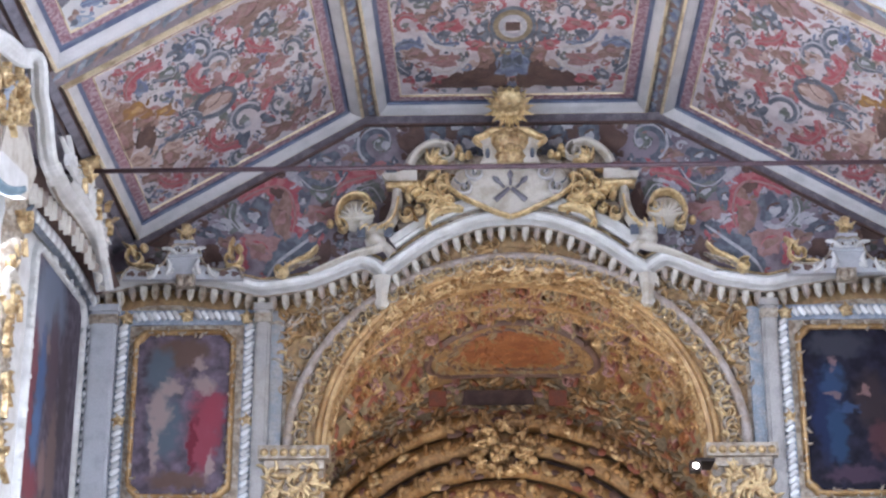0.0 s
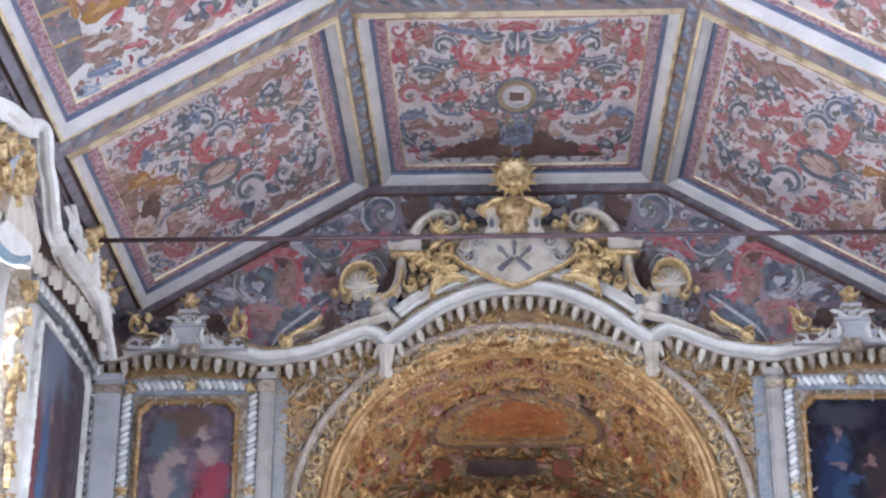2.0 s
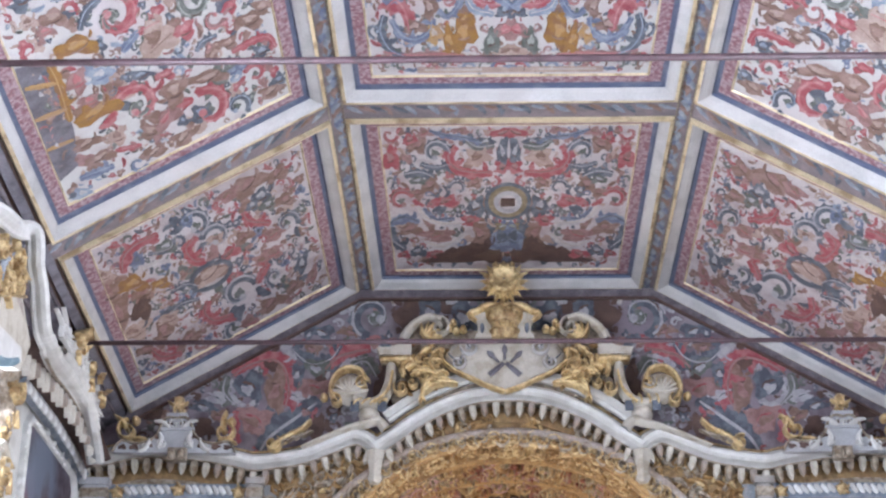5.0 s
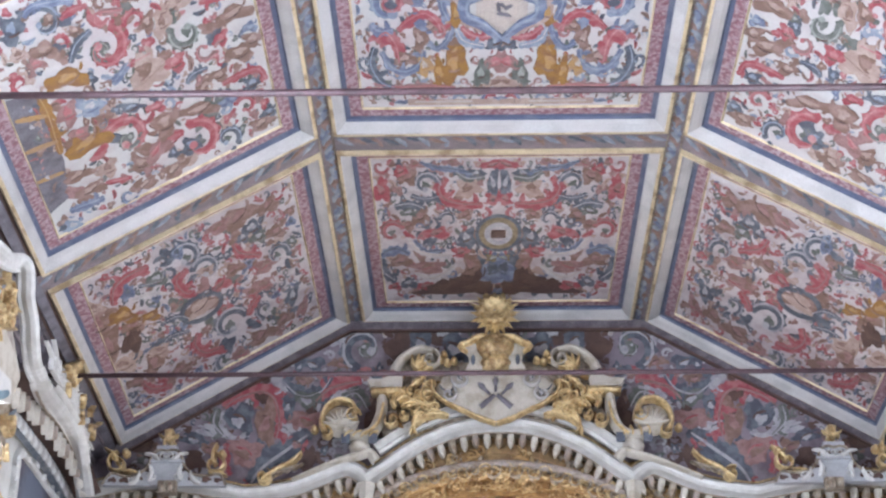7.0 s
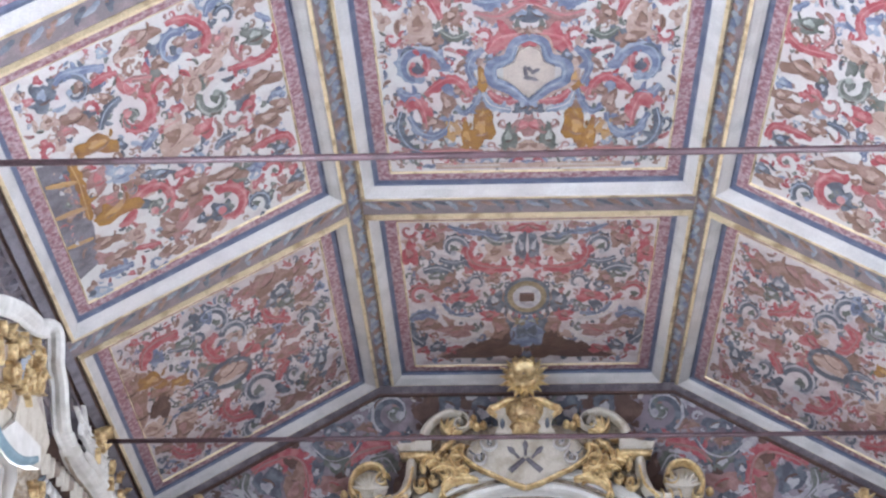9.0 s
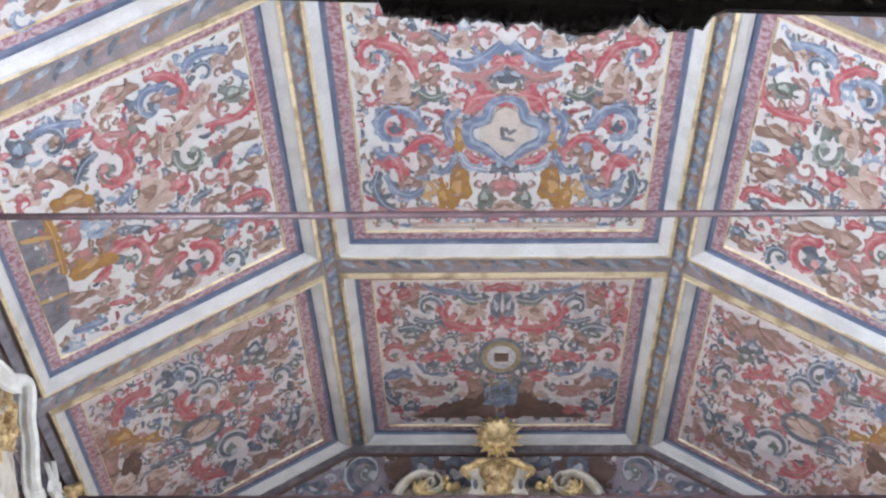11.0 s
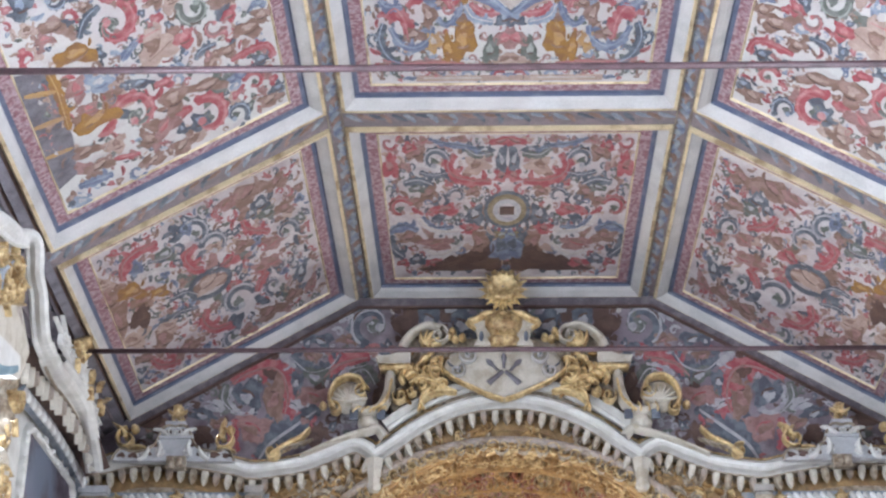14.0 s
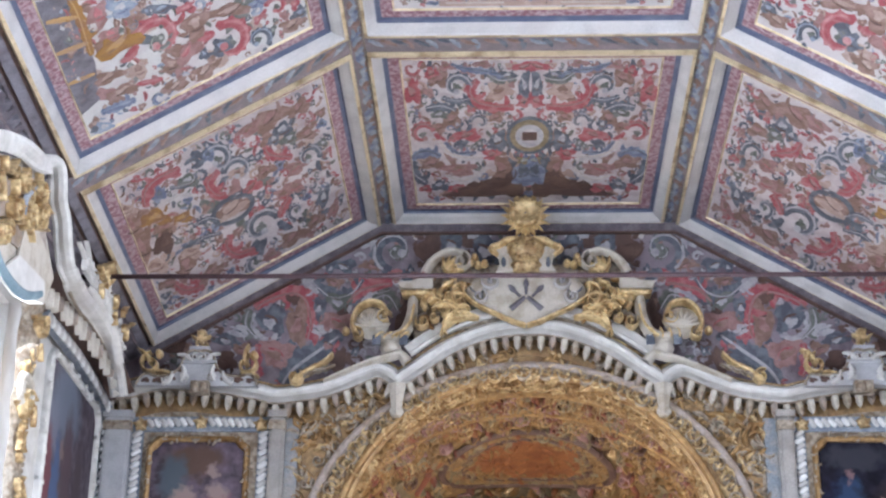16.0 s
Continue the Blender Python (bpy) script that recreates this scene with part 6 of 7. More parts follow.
arch = tagged(new("chancel_arch"), "gilded carved archivolt round the chancel opening", "arch", kind="structure")
inner_l, outer_l = ellipse(2.25, 2.2), ellipse(2.68, 2.28)
g = Geo(P0)
g.loft([[(u, v, 0.005) for u, v in inner_l], [(u, v, 0.08) for u, v in inner_l], [(u, v, 0.08) for u, v in outer_l], [(u, v, 0.005) for u, v in outer_l]])
part("carved_band", g, "carved", arch)
part("inner_roll", Geo(P0).sweep(ellipse(2.28, 2.2), [(0.07, -0.045), (0.12, -0.032), (0.14, 0.0), (0.12, 0.032), (0.07, 0.045)], 0.0), "gold_dim", arch, "", True)
part("outer_roll", Geo(P0).sweep(ellipse(2.62, 2.3), [(0.05, -0.065), (0.13, -0.045), (0.15, 0.0), (0.13, 0.045), (0.05, 0.065)], 0.0), "dusty", arch, "", True)
rnd = random.Random(31)
ga, gb = Geo(P0), Geo(P0)
for i in range(64):
    a = math.pi * (i + 0.5) / 64
    u, v = 2.46 * math.cos(a), SPRING + 2.22 * math.sin(a)
    d = a + math.pi / 2
    (ga if i % 2 else gb).spiral(u, v, 0.10, 1.3, rnd.uniform(0, 6), 1 if i % 4 < 2 else -1, 0.06, 0.08, 0.08)
    for k in range(3):
        ga.leaf(u + rnd.uniform(-0.08, 0.08), v + rnd.uniform(-0.08, 0.08), rnd.uniform(0.12, 0.2), d + rnd.uniform(-1, 1), 0.07, 0.07, rnd.uniform(-1.5, 1.5), 0.07, 3)
part("gilt_leaves", ga, "gold", arch, "", True, "stuff")
part("pale_leaves", gb, "gold_pale", arch, "", True, "stuff")
for s in (-1, 1):
    g = Geo(P0)
    for z0, z1, w0, n in ((5.80, 5.95, 0.40, 0.30), (5.70, 5.80, 0.34, 0.22), (5.2, 5.70, 0.33, 0.16), (5.10, 5.2, 0.37, 0.22), (0.0, 5.10, 0.33, 0.12)):
        g.box(s * 2.52 - w0, s * 2.52 + w0, z0, z1, 0.0, n)
    part("capital", g, "gold_pale", arch, "worn gilt carved capital")
    g = Geo(P0)
    for i in range(130):
        g.leaf(s * 2.52 + rnd.uniform(-0.32, 0.32), rnd.uniform(4.6, 5.72), rnd.uniform(0.12, 0.24), rnd.uniform(0, 6.28), 0.1, 0.12, rnd.uniform(-2, 2), 0.12, 3)
    for i in range(7):
        g.dome(s * 2.52 - 0.33 + 0.11 * i, 5.87, 0.05, 0.05, 0.06, 0.29)
    part("capital_leaves", g, "gold", arch, "", True, "stuff")

# spandrel carving between arch and cornice
for s in (-1, 1):
    low, high = [], []
    for i in range(25):
        a = math.pi / 2 * i / 24
        u, v = 2.68 * math.cos(a), SPRING + 2.28 * math.sin(a)
        z = min((abs(q[0] - u), q[1]) for q in EDGE)[1] - 0.08
        low.append((s * u, min(v, z), 0.012))
        high.append((s * u, z, 0.012))
    part("spandrel", Geo(P0).loft([low, high]), "carved", arch, "brown gilt ground of the spandrel")
for mat, count in (("gold_pale", 260), ("gold_dim", 260), ("gold", 80)):
    g = Geo(P0)
    for s in (-1, 1):
        for i in range(count):
            u, v = rnd.uniform(0.2, 2.7), rnd.uniform(6.6, 8.5)
            if ((u / 2.72) ** 2 + ((v - SPRING) / 2.34) ** 2) > 1.0 and v < 8.5 - 0.22 * u:
                if i % 4:
                    g.leaf(s * u, v, rnd.uniform(0.12, 0.22), rnd.uniform(0, 6.28), 0.1, 0.06, rnd.uniform(-1.6, 1.6), 0.013, 3)
                else:
                    g.spiral(s * u, v, 0.08, 1.3, rnd.uniform(0, 6), s, 0.05, 0.06, 0.013)
    part("spandrel_carving", g, mat, arch, "", True, "stuff")


# ---- chancel ----
class Curved:
    """A drawing board on the vault: u along the arc from the crown in metres, v along the chancel, n inward."""

    def __init__(self, long=1.0):
        self.long = long

    def at(self, u, v, n=0.0):
        v = 20 + (v - 20) * self.long
        a = math.pi / 2 - u / 3.6
        x, z = CH_X * math.cos(a), CH_Z + CH_TOP * math.sin(a)
        return Vector((x - n * math.cos(a), v, z - n * math.sin(a)))


VAULT = Curved()
DRAWN = Curved(2.4)
decor = thing("vault_carving", (0, 22, 8), "gilded vault ribs round an orange-red painted panel", "vault carving")
ring0 = [(1.3 * math.cos(0.21 * i), 22.65 + 1.28 * math.sin(0.21 * i)) for i in range(30)]
shrunk = lambda k: [(u * k, 22.65 + (v - 22.65) * k, 0.05) for u, v in ring0]
part("panel_margin", Geo(VAULT).loft([shrunk(1.0), shrunk(0.85), shrunk(0.7)], closed=True), "carved", decor, "brown margin of the painted panel")
part("orange_panel", Geo(VAULT).loft([shrunk(0.7), shrunk(0.35), shrunk(0.03)], closed=True), "vault_red", decor, "orange-red painted panel")
rnd = random.Random(91)
for mat, lo, hi, count in (("vault_red", 0.3, 0.8, 50), ("carved", 0.6, 1.0, 60), ("gold_dim", 0.6, 1.0, 24), ("olive", 0.65, 1.0, 40)):
    g = Geo(DRAWN)
    for i in range(count):
        a, d = rnd.uniform(0, 6.28), rnd.uniform(lo, hi)
        g.leaf(1.25 * d * math.cos(a), 20 + (2.65 + 1.2 * d * math.sin(a)) / 2.4, rnd.uniform(0.12, 0.24), rnd.uniform(0, 6.28), 0.09, 0.02, rnd.uniform(-1.5, 1.5), 0.05, 3)
    part("panel_carving", g, mat, decor, "", True, "stuff")
g = Geo(VAULT)
g.ribbon(ring0 + ring0[:1], [0.12] * (len(ring0) + 1), 0.06, 0.03)
for i in range(26):
    a = 0.24 * i
    g.leaf(1.0 * math.cos(a), 22.65 + 1.0 * math.sin(a), 0.25, a + 1.5, 0.08, 0.03, 0.8, 0.05, 3)
part("panel_border", g, "umber", decor, "dark brown border of the painted panel", True)
for v in (19.72, 20.5):
    g = Geo(VAULT)
    g.ribbon([(-5 + 0.25 * i, v) for i in range(41)], [0.17] * 41, 0.12, 0.0)
    part("gilt_rib", g, "gold_dim", decor, "", True)


class Soffit:
    """A drawing board on the underside of the arch: u along the arc from the crown, v into the wall."""

    def at(self, u, v, n=0.0):
        a = math.pi / 2 - u / ARCH_R
        r = ARCH_R * 0.995 - n
        return Vector((r * math.cos(a), FAR + v, SPRING + r * math.sin(a)))


SOFFIT = Soffit()
for name, mat, seed in (("soffit_leaves", "gold", 81), ("soffit_ground_leaves", "gold_dim", 82)):
    rnd = random.Random(seed)
    g = Geo(SOFFIT)
    for i in range(150):
        u, v = rnd.uniform(-3.5, 3.5), rnd.uniform(0.08, 0.5)
        if i % 3:
            g.leaf(u, v, rnd.uniform(0.1, 0.2), rnd.uniform(0, 6.28), 0.09, 0.06, rnd.uniform(-2, 2), 0.0, 3)
        else:
            g.spiral(u, v, 0.09, 1.3, rnd.uniform(0, 6), 1, 0.06, 0.07)
    part(name, g, mat, decor, "", True, "stuff")
g = Geo(SOFFIT)
for v in (0.02, 0.56):
    g.ribbon([(-3.5 + 0.14 * i, v) for i in range(51)], [0.06] * 51, 0.06, 0.0)
part("soffit_fillet", g, "gold_dim", decor, "", True, "stuff")
g = Geo(VAULT)
for s in (-1, 1):
    for k in (1.6, 2.3, 3.0):
        g.ribbon([(s * (k + 0.12 * math.sin(0.8 * i)), 21.1 + 0.2 * i) for i in range(14)], [0.09] * 14, 0.06, 0.01)
part("red_ribs", g, "crimson_oil", decor, "dull red painted ribs", True, "stuff")
for s in (-1, 1):
    for k in range(3):
        u, v = s * (2.1 + 0.75 * k), 22.4 + 0.2 * k
        g = Geo(VAULT)
        g.slab([(u - 0.28, v - 0.55), (u + 0.28, v - 0.45), (u + 0.28, v + 0.5), (u - 0.28, v + 0.6)], 0.0, 0.03)
        part("olive_panel", g, "olive", decor)
for name, mat, seed, count in (("gilt_leaves", "gold_dim", 51, 520), ("bright_leaves", "gold", 52, 170), ("brown_leaves", "carved", 53, 220), ("rose_leaves", "rose", 54, 130), ("olive_leaves", "olive", 55, 220), ("crimson_leaves", "crimson_oil", 57, 170), ("orange_leaves", "vault_red", 58, 110), ("umber_leaves", "umber", 56, 60)):
    rnd = random.Random(seed)
    g = Geo(DRAWN)
    for i in range(count):
        u, v = rnd.uniform(-4.6, 4.6), rnd.choice((rnd.uniform(19.65, 21.1), rnd.uniform(19.65, 23.9)))
        if (u / 1.35) ** 2 + ((v - 22.65) / 1.35) ** 2 < 1 and rnd.random() < 0.93:
            continue
        if rnd.random() < 0.35:
            g.spiral(u, 20 + (v - 20) / 2.4, rnd.uniform(0.08, 0.15), 1.3, rnd.uniform(0, 6), rnd.choice((-1, 1)), 0.07, 0.10)
        else:
            g.leaf(u, 20 + (v - 20) / 2.4, rnd.uniform(0.13, 0.28), rnd.uniform(0, 6.28), rnd.uniform(0.08, 0.13), 0.09, rnd.uniform(-2, 2), 0.0, 3)
    part(name, g, mat, decor, "", True, "stuff")

retable = thing("altar_retable", (0, 24.1, 0), "carved gilded altar retable with concentric arches", "altarpiece")
RP = Plane((-0.15, 24.0, 4.24), (1, 0, 0), (0, 0, 1), (0, -1, 0))
# umber board puts the dark gaps between the archivolts into colour
part("backboard", Geo(RP).box(-3.15, 3.45, -4.2, 3.95, -0.4, -0.3), "umber", retable, "umber backboard painting the dark gaps between the arches")
arc = [math.pi * i / 48 for i in range(49)]
g = Geo(RP)
g.loft([[(k * math.cos(a), min(3.95, k * math.sin(a)), -0.05) for a in arc] for k in (3.3, 3.6, 3.9, 4.3)])
part("tympanum", g, "olive", retable, "dull painted tympanum")
rnd = random.Random(61)
for r, n, mat, w in ((3.28, 0.0, "gold_dim", 0.12), (2.98, -0.05, "carved", 0.15), (2.62, -0.12, "gold_dim", 0.13), (2.3, -0.2, "carved", 0.16)):
    line = [(r * math.cos(math.pi * i / 60), r * math.sin(math.pi * i / 60)) for i in range(61)]
    part("archivolt", Geo(RP).sweep(line, [(-0.3, -w), (0.0, -w), (0.06, -w / 2), (0.08, 0), (0.06, w / 2), (0.0, w), (-0.3, w)], n), mat, retable, "", True)
    g = Geo(RP)
    for i in range(int(26 * r)):
        a = math.pi * (0.12 + 0.76 * i / (26 * r))
        g.dome(r * math.cos(a) + rnd.uniform(-0.08, 0.08), r * math.sin(a) + rnd.uniform(-0.08, 0.08), rnd.uniform(0.05, 0.1), rnd.uniform(0.04, 0.07), 0.1, n + 0.04, rnd.uniform(0, 3), 7)
        if i % 3 == 0:
            g.leaf(r * math.cos(a), r * math.sin(a), rnd.uniform(0.12, 0.18), a + rnd.uniform(-1, 1), 0.13, 0.1, rnd.uniform(-0.8, 0.8), n + 0.06, 2)
    part("carved_leaves", g, "gold_dim" if int(10 * r) % 2 else "carved", retable, "", True, "stuff")
    # crimson and umber domes paint dark gaps between carvings; gold ones are relief
    for mat, count in (("crimson_oil", 12), ("umber", 14), ("gold", 14)):
        g = Geo(RP)
        for i in range(count):
            a = math.pi * rnd.uniform(0.12, 0.88)
            q = r + rnd.uniform(-0.16, 0.16)
            g.dome(q * math.cos(a), q * math.sin(a), rnd.uniform(0.06, 0.13), rnd.uniform(0.04, 0.07), 0.035, n + 0.07, a + 1.57, 8)
        part("relief_patches", g, mat, retable, "", True, "stuff")
for k, (mat, count) in enumerate((("gold_dim", 150), ("carved", 150), ("rose", 50), ("olive", 120), ("gold", 50), ("vault_red", 60))):
    g = Geo(RP)
    for i in range(count):
        a, r = math.pi * rnd.uniform(0.2, 0.8), rnd.uniform(3.42, 3.95)
        if rnd.random() < 0.5:
            g.dome(r * math.cos(a), r * math.sin(a), rnd.uniform(0.05, 0.12), rnd.uniform(0.03, 0.06), 0.04, -0.05, rnd.uniform(0, 3), 7)
        else:
            g.leaf(r * math.cos(a), r * math.sin(a), rnd.uniform(0.12, 0.22), a + 1.57 + rnd.uniform(-0.6, 0.6), 0.11, 0.035, rnd.uniform(-1, 1), -0.05 + 0.004 * k, 2)
    part("tympanum_carving", g, mat, retable, "", True, "stuff")
part("slate_panel", Geo(RP).slab([(-0.58, 3.52), (0.48, 3.52), (0.44, 3.74), (-0.54, 3.74)], -0.1, 0.02), "oil_brown", retable, "dark painted panel")
for u in (-0.93, 0.82):
    part("red_panel", Geo(RP).slab([(u - 0.13, 3.5), (u + 0.13, 3.5), (u + 0.13, 3.73), (u - 0.13, 3.73)], -0.1, 0.015), "crimson_oil", retable, "dull red painted panel")
g = Geo(RP)
for i in range(46):
    a, d = rnd.uniform(0, 6.28), rnd.uniform(0.05, 0.48)
    g.dome(d * math.cos(a), 2.85 + 0.85 * d * math.sin(a), rnd.uniform(0.05, 0.11), rnd.uniform(0.05, 0.1), rnd.uniform(0.08, 0.16), 0.05, a, 7)
for i in range(16):
    a = 0.39 * i
    g.leaf(0.3 * math.cos(a), 2.85 + 0.27 * math.sin(a), 0.2, a + (0.7 if i % 2 else -0.7), 0.12, 0.14, 0.8, 0.08, 3)
part("keystone_cartouche", g, "gold", retable, "gilt carved keystone cartouche", True, "stuff")

spot = thing("spotlight", P5.at(2.05, 5.8), "small lit spotlight on the arch capital", "lamp")
part("bulb", Geo(proud(0.5)).dome(2.02, 5.74, 0.032, 0.032, 0.03, 0.06), "glow", spot, "glowing lamp face", True)
part("housing", Geo(proud(0.5)).box(1.96, 2.08, 5.68, 5.80, -0.12, 0.055), "dark_wood", spot)
part("bracket", Geo(proud(0.2)).box(1.98, 2.2, 5.72, 5.76, -0.1, 0.36), "dark_wood", spot)
# ---- pictures and pilasters ----
def bead_mesh(mat):
    g = Geo()
    rings = []
    for x, w in ((-0.062, 0.4), (-0.045, 0.9), (0.0, 1.0), (0.045, 0.9), (0.062, 0.4)):
        rings.append([(x + 0.35 * 0.03 * w * math.sin(a), 0.036 * w * math.cos(a), 0.025 + 0.028 * w * math.sin(a)) for a in (0, 1.05, 2.1, 3.14, 4.2, 5.24)])
    g.loft(rings, closed=True, cap=True)
    me = g.mesh("bead")
    me.materials.append(M[mat])
    me.polygons.foreach_set("use_smooth", [True] * len(me.polygons))
    return me


BEADS = (bead_mesh("white"), bead_mesh("plaster"))


def rope(plane, pts, step, n, parent, lean):
    """White twisted beads laid along a line."""
    basis = Matrix((plane.u.normalized(), plane.v.normalized(), plane.n)).transposed().to_4x4()
    total = sum(math.hypot(c - a, d - b) for (a, b), (c, d) in zip(pts, pts[1:]))
    i = 0
    for (a, b), (c, d) in zip(pts, pts[1:]):
        L = math.hypot(c - a, d - b)
        k = max(1, round(L / step))
        for j in range(k):
            f = (j + 0.5) / k
            ob = new("bead", BEADS[i % 2])
            ob.matrix_world = Matrix.Translation(plane.at(a + f * (c - a), b + f * (d - b), n)) @ basis @ pose(0, 0, 0, 0, 0, math.degrees(math.atan2(d - b, c - a)) + 90 + lean)
            ob.parent = parent
            i += 1


def cut(u0, u1, v0, v1, c):
    """A rectangle with notched corners, anticlockwise."""
    out = []
    for (x, y), (sx, sy) in zip(((u0, v0), (u1, v0), (u1, v1), (u0, v1)), ((1, 1), (-1, 1), (-1, -1), (1, -1))):
        q = [(x, y + sy * c), (x + sx * c * 0.55, y + sy * c * 0.55), (x + sx * c, y)]
        out += q if sx * sy > 0 else q[::-1]
    return out


def picture(plane, u0, u1, v0, v1, label, canvas, seed, gilt="gold_dim", leaf="gold_pale"):
    pic = thing("painting", plane.at((u0 + u1) / 2, v0), label, "painting", "framed oil paintings")
    part("canvas", Geo(plane).slab(cut(u0 - 0.02, u1 + 0.02, v0 - 0.02, v1 + 0.02, 0.1), 0.03, 0.05), canvas, pic, "darkened oil painting with soft patches of colour")
    a, b = cut(u0, u1, v0, v1, 0.12), cut(u0 - 0.062, u1 + 0.062, v0 - 0.062, v1 + 0.062, 0.12)
    m = [((x + p) / 2, (y + q) / 2) for (x, y), (p, q) in zip(a, b)]
    g = Geo(plane)
    g.loft([[(*q, n) for q in r + r[:1]] for r, n in ((a, 0.05), (a, 0.075), (m, 0.115), (b, 0.09), (b, 0.0))])
    part("gilt_frame", g, gilt, pic, "", True)
    rnd = random.Random(seed)
    g = Geo(plane)
    for (x, y), (p, q) in zip(m, m[1:] + m[:1]):
        L = math.hypot(p - x, q - y)
        for j in range(max(1, int(L / 0.075))):
            f = (j + rnd.random()) / max(1, int(L / 0.075))
            g.leaf(x + f * (p - x) + rnd.uniform(-0.03, 0.03), y + f * (q - y) + rnd.uniform(-0.03, 0.03), rnd.uniform(0.05, 0.09), rnd.uniform(0, 6.28), 0.045, 0.03, rnd.uniform(-2, 2), 0.085, 2)
    part("frame_carving", g, leaf, pic, "", True, "stuff")
    return pic


def bay(s):
    """Picture bay beside the arch: pilasters, marbled strip and rope moulding."""
    X = lambda a, b: sorted((s * a, s * b))
    board = tagged(new("bay_west" if s < 0 else "bay_east"), "white and blue painted picture bay with rope mouldings", "wall panel", kind="structure")
    part("ground", Geo(P0).box(*X(2.66, 5.05), -0.1, 7.8, 0.0, 0.02), "gold_pale", board)
    part("marbled_strip", Geo(P0).box(*X(2.70, 2.85), 0, 7.62, 0.02, 0.06), "blue_grey", board, "blue-grey marbled strip")
    for a, b in ((2.85, 3.03), (4.66, 4.97)):
        g = Geo(P0).box(*X(a, b), 0, 7.66, 0.02, 0.14)
        g.box(*X(a + 0.03, b - 0.03), 0, 7.6, 0.14, 0.165)
        g.box(*X(a - 0.02, b + 0.02), 7.6, 7.68, 0.02, 0.2)
        if a < 3:
            part("pilaster", g, "buff_paint", board, "stained buff-grey painted pilaster")
        else:
            part("pilaster", g, "grey_white", board, "grey-white painted pilaster, darkened for the weaker light there")
        part("gilt_capital", Geo(P0).box(*X(a - 0.01, b + 0.01), 7.45, 7.56, 0.02, 0.18), "gold_pale", board)
    for a, b in ((3.03, 3.17), (4.52, 4.66)):
        part("blue_ground", Geo(P0).box(*X(a, b), 0, 7.64, 0.02, 0.05), "sky_blue", board)
    part("blue_ground", Geo(P0).box(*X(3.17, 4.52), 7.46, 7.64, 0.02, 0.05), "sky_blue", board)
    rope(P0, [(s * 3.10, 5.0), (s * 3.10, 7.46)], 0.074, 0.05, board, 35)
    rope(P0, [(s * 4.59, 5.0), (s * 4.59, 7.46)], 0.074, 0.05, board, 35)
    rope(P0, [(s * 3.22, 7.55), (s * 3.76, 7.57)], 0.074, 0.05, board, 35)
    rope(P0, [(s * 3.94, 7.57), (s * 4.48, 7.55)], 0.074, 0.05, board, 35)
    for u, v in ((3.85, 7.57), (3.14, 7.54), (4.56, 7.54), (3.1, 6.3), (4.59, 6.3)):
        g = Geo(P0).dome(s * u, v, 0.075, 0.075, 0.06, 0.05)
        for k in range(5):
            g.leaf(s * u, v, 0.1, 1.26 * k, 0.05, 0.05, 0.8, 0.06, 2)
        part("gilt_boss", g, "gold", board, "", True)
    part("lower_frame", Geo(P0).box(*X(3.17, 4.52), 0.0, 5.32, 0.02, 0.05), "white", board)


for s in (-1, 1):
    bay(s)
picture(P0, -4.40, -3.32, 5.45, 7.33, "dark oil painting with red and pale patches in a gilt frame", "canvas_red", 3)
picture(P0, 3.30, 4.40, 5.45, 7.33, "very dark oil painting with blue patches in a gilt frame", "canvas_blue", 4)


# ---- west wall ----
def inboard(n):
    """A drawing board n metres in front of the west wall, u along the nave, shrunk towards the camera to keep its view.
    """
    k = n / 4.764
    p = Plane((-5.0 + 4.764 * k, 0, 1.6 * k), (0, 1, 0), (0, 0, 1), (1, 0, 0))
    p.u, p.v = p.u * (1 - k), p.v * (1 - k)
    return p


SIGHT_LINE = Vector((-0.24, 0.89, 0.38))  # view direction from the camera; the side mouldings are turned to face it


wc = tagged(new("cornice_west"), "white curving side cornice with gilt fringe below", "cornice", kind="structure")


def rail(name, pts, w, deep, mat, parent, label=""):
    """A moulding along points (u, v, n) of the west wall's boards, w wide as the camera sees it."""
    line = [inboard(n).at(u, v, 0.0) for u, v, n in curve(pts, 6)]
    rings = []
    for i, q in enumerate(line):
        t = (line[min(i + 1, len(line) - 1)] - line[max(i - 1, 0)]).normalized()
        d = SIGHT_LINE.normalized()
        side = t.cross(d).normalized()
        rings.append([tuple(q + side * w * a - d * deep * b) for a, b in ((-0.5, -0.8), (-0.5, 0.1), (-0.36, 0.5), (-0.2, 0.45), (0.05, 0.9), (0.3, 1.0), (0.5, 0.5), (0.5, -0.8))])
    return part(name, Geo().loft(rings, closed=True, cap=True), mat, parent, label)


W0 = inboard(-0.08)
wbay = tagged(new("bay_side"), "white and blue side wall bay with waving cornice", "wall panel", kind="structure")
part("ground", Geo(W0).box(15.6, 19.0, 0, 7.95, 0.0, 0.03), "cool_white", wbay)
for a, b, mat in ((18.72, 18.98, "white"), (18.5, 18.7, "sky_blue")):
    part("pilaster", Geo(W0).box(a, b, 0, 7.75, 0.03, 0.12 if mat == "white" else 0.07), "grey_white" if mat == "white" else mat, wbay)
rope(W0, [(18.6, 5.0), (18.6, 7.5)], 0.1, 0.07, wbay, 35)
rail("rope_ground", [(16.0, 7.8, 0.06), (17.31, 7.85, 0.06), (18.28, 7.82, 0.06), (19.0, 7.74, 0.06)], 0.16, 0.02, "sky_blue", wbay)
rope(inboard(0.08), [(16.1, 7.8), (17.31, 7.85), (18.28, 7.82), (18.95, 7.74)], 0.11, 0.02, wbay, 35)
